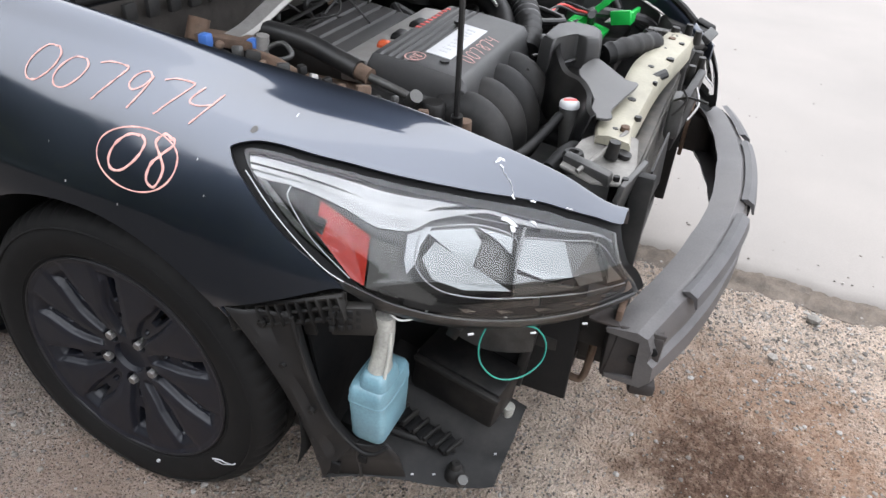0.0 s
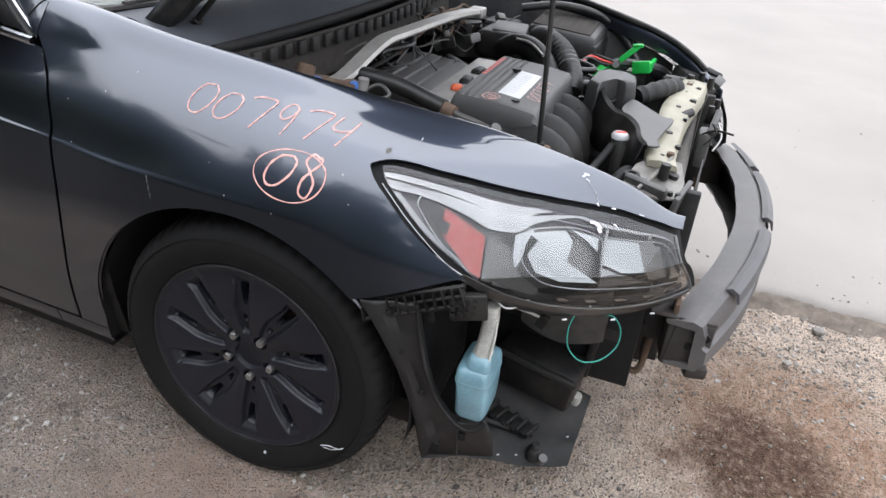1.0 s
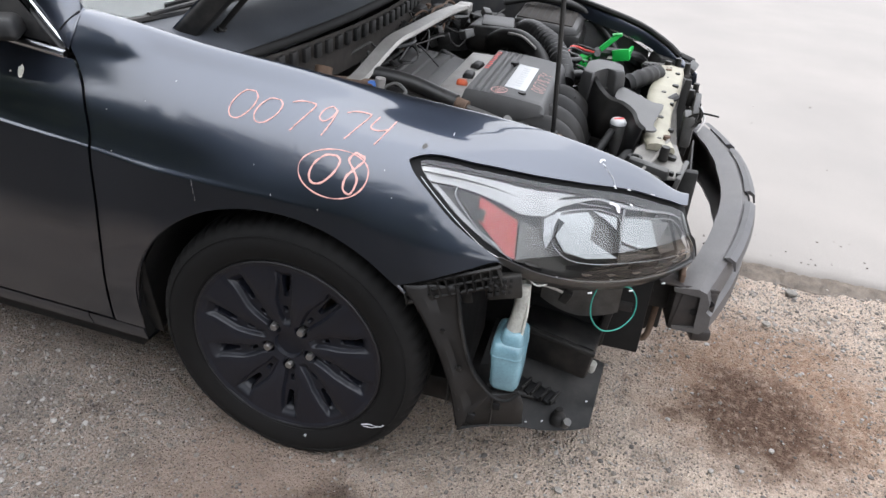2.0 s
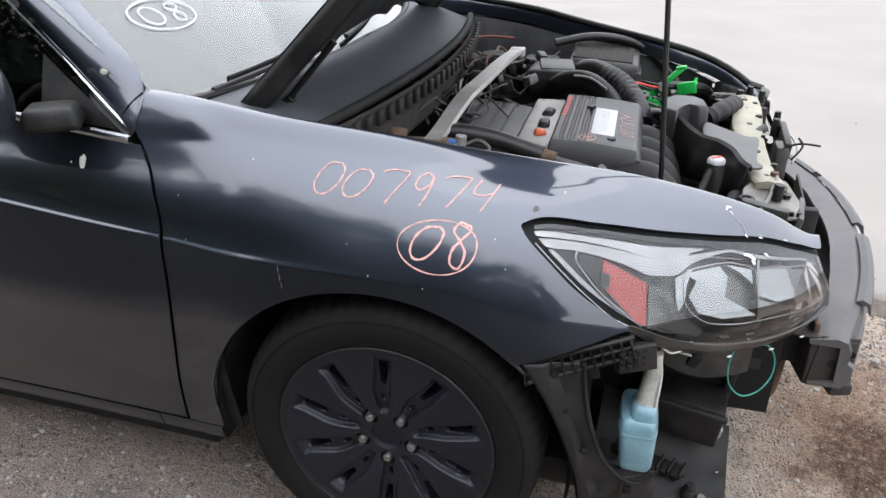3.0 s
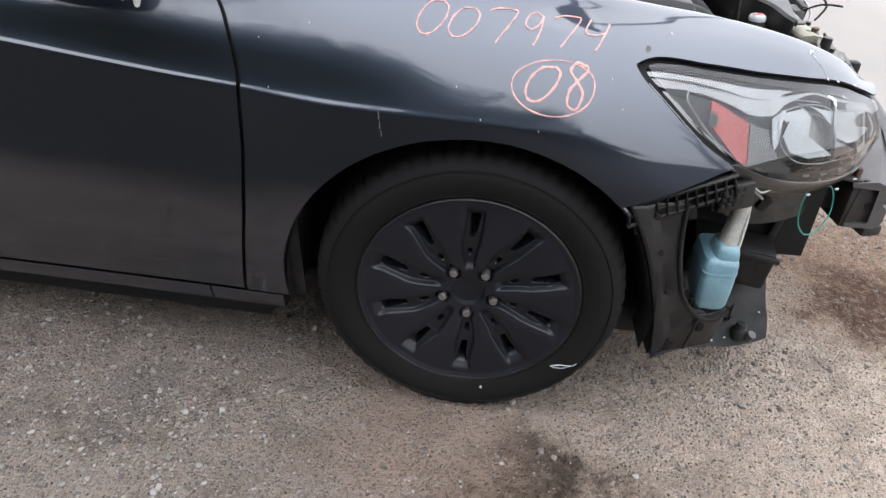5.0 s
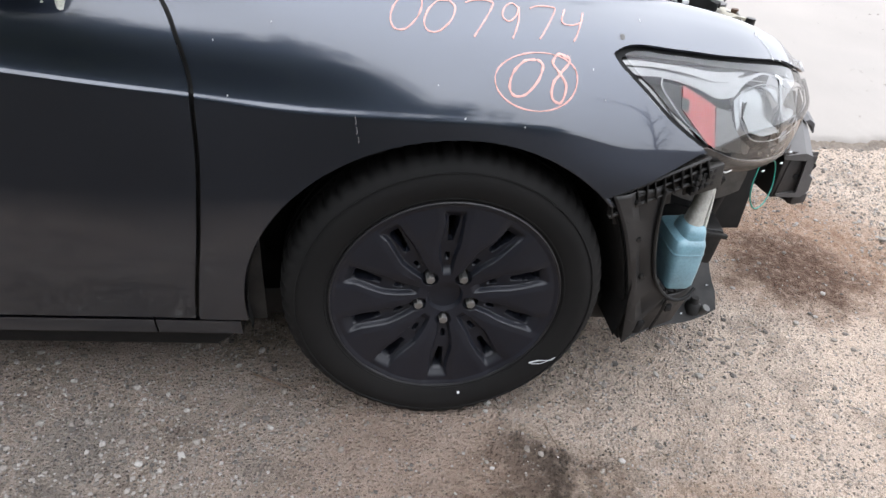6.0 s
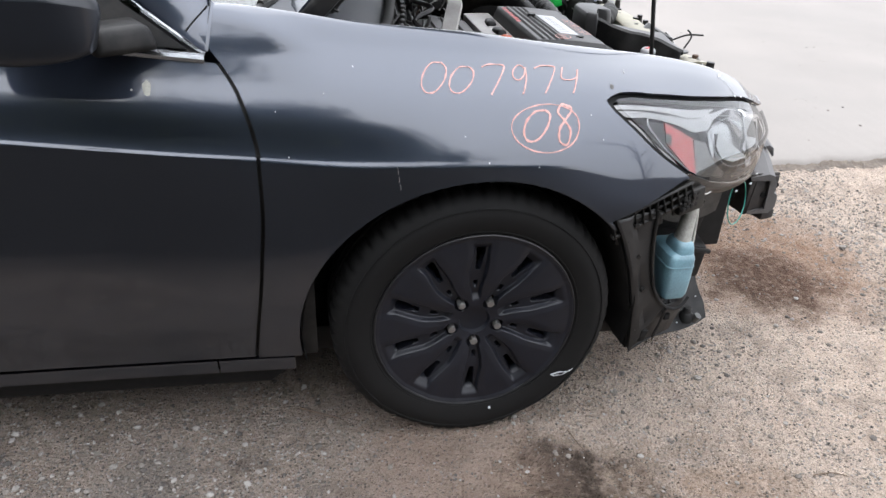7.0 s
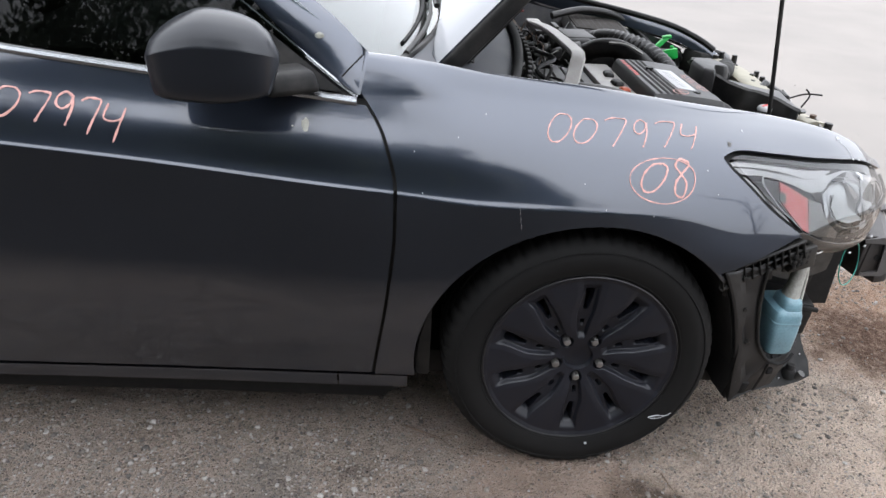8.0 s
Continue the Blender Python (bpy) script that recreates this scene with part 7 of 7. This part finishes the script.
top_z = lambda x: 0.8358 - 0.02 * ((x - 0.245) / 0.23) ** 2 + 0.0006
for n, char in enumerate("007874"):
    cover_write(char, 0.411, 0.444, -0.290 + n * 0.030, -0.268 + n * 0.030, lambda x: top_z(x) - max(0, (x - 0.447)) * 0.3 + 0.001, 0.0022)
ring = [Vector((0.339 + 0.020 * math.cos(a), -0.346 + 0.024 * math.sin(a), top_z(0.333) + 0.0008)) for a in np.linspace(0, 2.02 * math.pi, 30)]
part("drawn_ring", ribbon(ring, [Vector((0, 0, 1))] * len(ring), 0.003, bmesh.new(), 2), CHALK, main_cover, "small pink ring")
cover_write("0", 0.330, 0.350, -0.361, -0.348, top_z, 0.0022)
cover_write("8", 0.330, 0.350, -0.343, -0.331, top_z, 0.0022)


for n, (x, y, z, r) in enumerate(((-0.611, -0.759, 1.038, 0.008), (-0.598, -0.757, 1.026, 0.004))):
    bm = bmesh.new()
    bmesh.ops.create_icosphere(bm, subdivisions=2, radius=r)
    for v in bm.verts:
        v.co = Vector((v.co.x * 1.2, v.co.y * 0.25, v.co.z * 0.8)) * (1 + 0.4 * noise.noise(v.co * 300)) + Vector((x, y - 0.002, z))
    part("bird_dropping", bm, DROPPING, car, "dried bird dropping on the pillar")

joint = [Vector(p) for p in ((-0.563, -0.793, 0.963), (-0.548, -0.788, 0.979), (-0.534, -0.782, 0.992), (-0.522, -0.770, 1.003))]
part("pillar_joint", rod(joint, 0.0016, sides=6), GASKET_AND_SHADE, car, "thin dark joint between pillar and fender")


# ---- trees behind the lot, seen only in the paint ----
def build_tree(x, y, h, seed, leafy):
    rnd = random.Random(seed)
    tree = tagged(new("tree"), "broad dark-leaved tree beyond the gravel lot", "tree", "trees beyond the lot")
    bm = bmesh.new()
    rod([(0, 0, -0.1), (0.1, 0, h * 0.25), (0.05, 0.1, h * 0.5), (0, 0, h * 0.9)], 0.2, bm, 8, radii=lambda t: 0.22 * (1 - 0.85 * t))
    tips = []
    for k in range(24 if leafy > 1000 else 14):
        a, z0 = rnd.uniform(0, 6.28), h * rnd.uniform(0.06, 0.7)
        L = h * rnd.uniform(0.22, 0.42)
        d = Vector((math.cos(a), math.sin(a), rnd.uniform(0.3, 0.9)))
        p = Vector((0.05, 0.05, z0))
        rod([p, p + d * L * 0.5 + Vector((0, 0, 0.1)), p + d * L], 0.08, bm, 6, radii=lambda t: 0.08 * (1 - 0.8 * t))
        tips += [p + d * L * f for f in (0.5, 0.75, 1.0)]
    part("trunk", bm, BARK, tree)
    verts, faces = [], []
    for _ in range(leafy):
        c = rnd.choice(tips) + Vector([rnd.gauss(0, h * 0.052) for _ in range(3)])
        a, b = Vector([rnd.uniform(-1, 1) for _ in range(3)]).normalized(), Vector([rnd.uniform(-1, 1) for _ in range(3)]).normalized()
        s = (rnd.uniform(0.07, 0.15) if leafy > 4000 else rnd.uniform(0.12, 0.22)) if leafy > 1000 else 0.11
        i = len(verts)
        verts += [c - a * s, c + b * s * 0.6, c + a * s, c - b * s * 0.6]
        faces.append((i, i + 1, i + 2, i + 3))
    from_lists("crown", verts, faces, LEAF, tree, smooth=False)
    tree.matrix_basis = pose(x, y, 0, 0, 0, seed * 57)


# two close rows beside the car, a low filler before them, one bare tree beyond
rnd_row = random.Random(12)
for n in range(15):
    x = -23 + n * 1.9
    build_tree(x, -12.2 + rnd_row.uniform(-0.3, 0.3) + max(0, -14 - x) * 0.5, (8.5 if x < 0.5 else 4.6 if x < 2.5 else 3.4) + rnd_row.uniform(-0.2, 0.2), n + 1, 15000)
for n in range(11):
    x = -22.2 + n * 2.0
    build_tree(x, -14.4 + rnd_row.uniform(-0.3, 0.3) + max(0, -14 - x) * 0.4, 10.3 + rnd_row.uniform(-0.25, 0.25), n + 40, 15000)
# unseen low row, added to block sky gaps in the paint and lens reflections
for n in range(19):
    x = -24 + n * 1.5
    build_tree(x, -10.2 + rnd_row.uniform(-0.3, 0.3) + max(0, -14 - x) * 0.4, 3.2 + rnd_row.uniform(-0.3, 0.3), n + 70, 3000)
build_tree(11.5, -9.5, 7.5, 31, 160)


# ---- loose stones ----
def stone_mesh(seed):
    bm = bmesh.new()
    bmesh.ops.create_icosphere(bm, subdivisions=1, radius=1)
    rnd = random.Random(seed)
    k = Vector((rnd.uniform(0.8, 1.2), rnd.uniform(0.6, 1.0), rnd.uniform(0.4, 0.7)))
    for v in bm.verts:
        v.co = Vector((v.co.x * k.x, v.co.y * k.y, v.co.z * k.z)) * (1 + 0.22 * noise.noise(v.co * 1.3 + Vector((seed, 0, 0))))
    return bm


def build_grit():
    rng = np.random.default_rng(4)
    protos = []
    for s in range(6):
        bm = stone_mesh(s)
        bm.verts.ensure_lookup_table()
        protos.append((np.array([v.co[:] for v in bm.verts]), np.array([[v.index for v in f.verts] for f in bm.faces])))
        bm.free()
    for name, count, lo, hi in (("grit", 56000, 0.0016, 0.0048), ("pebbles", 14000, 0.0034, 0.0100), ("road_specks", 420, 0.003, 0.010)):
        V, F, base = [], [], 0
        for i in range(count):
            x, y = rng.uniform(-1.9, 2.4), rng.uniform(-1.62, 0.55)
            if name == "road_specks":
                x, y = rng.uniform(-1.0, 4.0), 0.60 + 2.6 * rng.uniform() ** 1.6
            if rng.uniform() > min(1, max(0.08, 0.40 + 1.9 * noise.noise((x * 1.5, y * 1.5, 11)) + 0.7 * noise.noise((x * 5, y * 5, 4)))):
                continue
            s = lo + (hi - lo) * rng.uniform() ** 2.6
            a = rng.uniform(0, 6.28)
            pv, pf = protos[i % 6]
            R = np.array([[math.cos(a), -math.sin(a), 0], [math.sin(a), math.cos(a), 0], [0, 0, 1]])
            z = 0.010 * noise.noise((x * 1.1, y * 1.1, 0)) + 0.004 * noise.noise((x * 5, y * 5, 3)) + 0.003 * noise.noise((x * 17, y * 17, 7))
            V.append(pv @ R.T * s + [x, y, 0.031 if name == "road_specks" else z - 0.001])
            F.append(pf + base)
            base += len(pv)
        V, F = np.concatenate(V), np.concatenate(F)
        me = bpy.data.meshes.new(name)
        me.from_pydata(V.tolist(), [], F.tolist())
        me.materials.append(GRIT)
        tagged(new(name, me), "loose grit and small stones on the gravel", "gravel", kind="stuff")


def grit_material():
    m = STONE.copy()
    m.name = "mixed_grit"
    n, l = m.node_tree.nodes, m.node_tree.links
    geo, ramp = n.new("ShaderNodeNewGeometry"), n.new("ShaderNodeValToRGB")
    ramp.color_ramp.elements[0].color, ramp.color_ramp.elements[1].color = (0.060, 0.054, 0.050, 1), (0.30, 0.285, 0.265, 1)
    mid = ramp.color_ramp.elements.new(0.5)
    mid.color = (0.17, 0.148, 0.128, 1)
    l.new(geo.outputs["Random Per Island"], ramp.inputs[0])
    l.new(ramp.outputs[0], n["Principled BSDF"].inputs["Base Color"])
    return m


GRIT = grit_material()
build_grit()
for n, (x, y, r) in enumerate(((1.375, 0.384, 0.022), (1.263, 0.142, 0.02), (0.567, -0.806, 0.010), (0.678, -0.816, 0.011), (-0.84, -0.905, 0.010), (1.05, -0.62, 0.009), (-0.6, -1.15, 0.012), (1.6, -0.2, 0.013))):
    bm = stone_mesh(n + 20)
    s = part("stone", bm, STONE, None, smooth=False)
    s.matrix_basis = pose(x, y, r * 0.3, 0, 0, n * 50) @ Matrix.Diagonal((r, r, r, 1))
    tagged(s, "rough grey-brown stone lying on the gravel", "stone", "loose stones")


def build_twig(label_text, pts, r, mat):
    ob = part("twig", rod(pts, r, smooth_steps=5, sides=6, radii=lambda t: r * (1.1 - 0.7 * t)), mat)
    tagged(ob, label_text, "twig", "dry twigs")


for pts, r in ((((-0.415, -0.775, 0.006), (-0.36, -0.812, 0.012), (-0.325, -0.826, 0.008), (-0.296, -0.850, 0.005)), 0.0022), (((-0.315, -0.822, 0.006), (-0.285, -0.815, 0.010), (-0.262, -0.822, 0.005)), 0.0015),
               (((0.78, -1.188, 0.005), (0.83, -1.192, 0.008), (0.872, -1.212, 0.005)), 0.0016), (((0.245, -0.955, 0.005), (0.252, -1.0, 0.008), (0.268, -1.045, 0.005)), 0.0014)):
    build_twig("thin dry brown twig lying on the gravel", pts, r, TWIG)
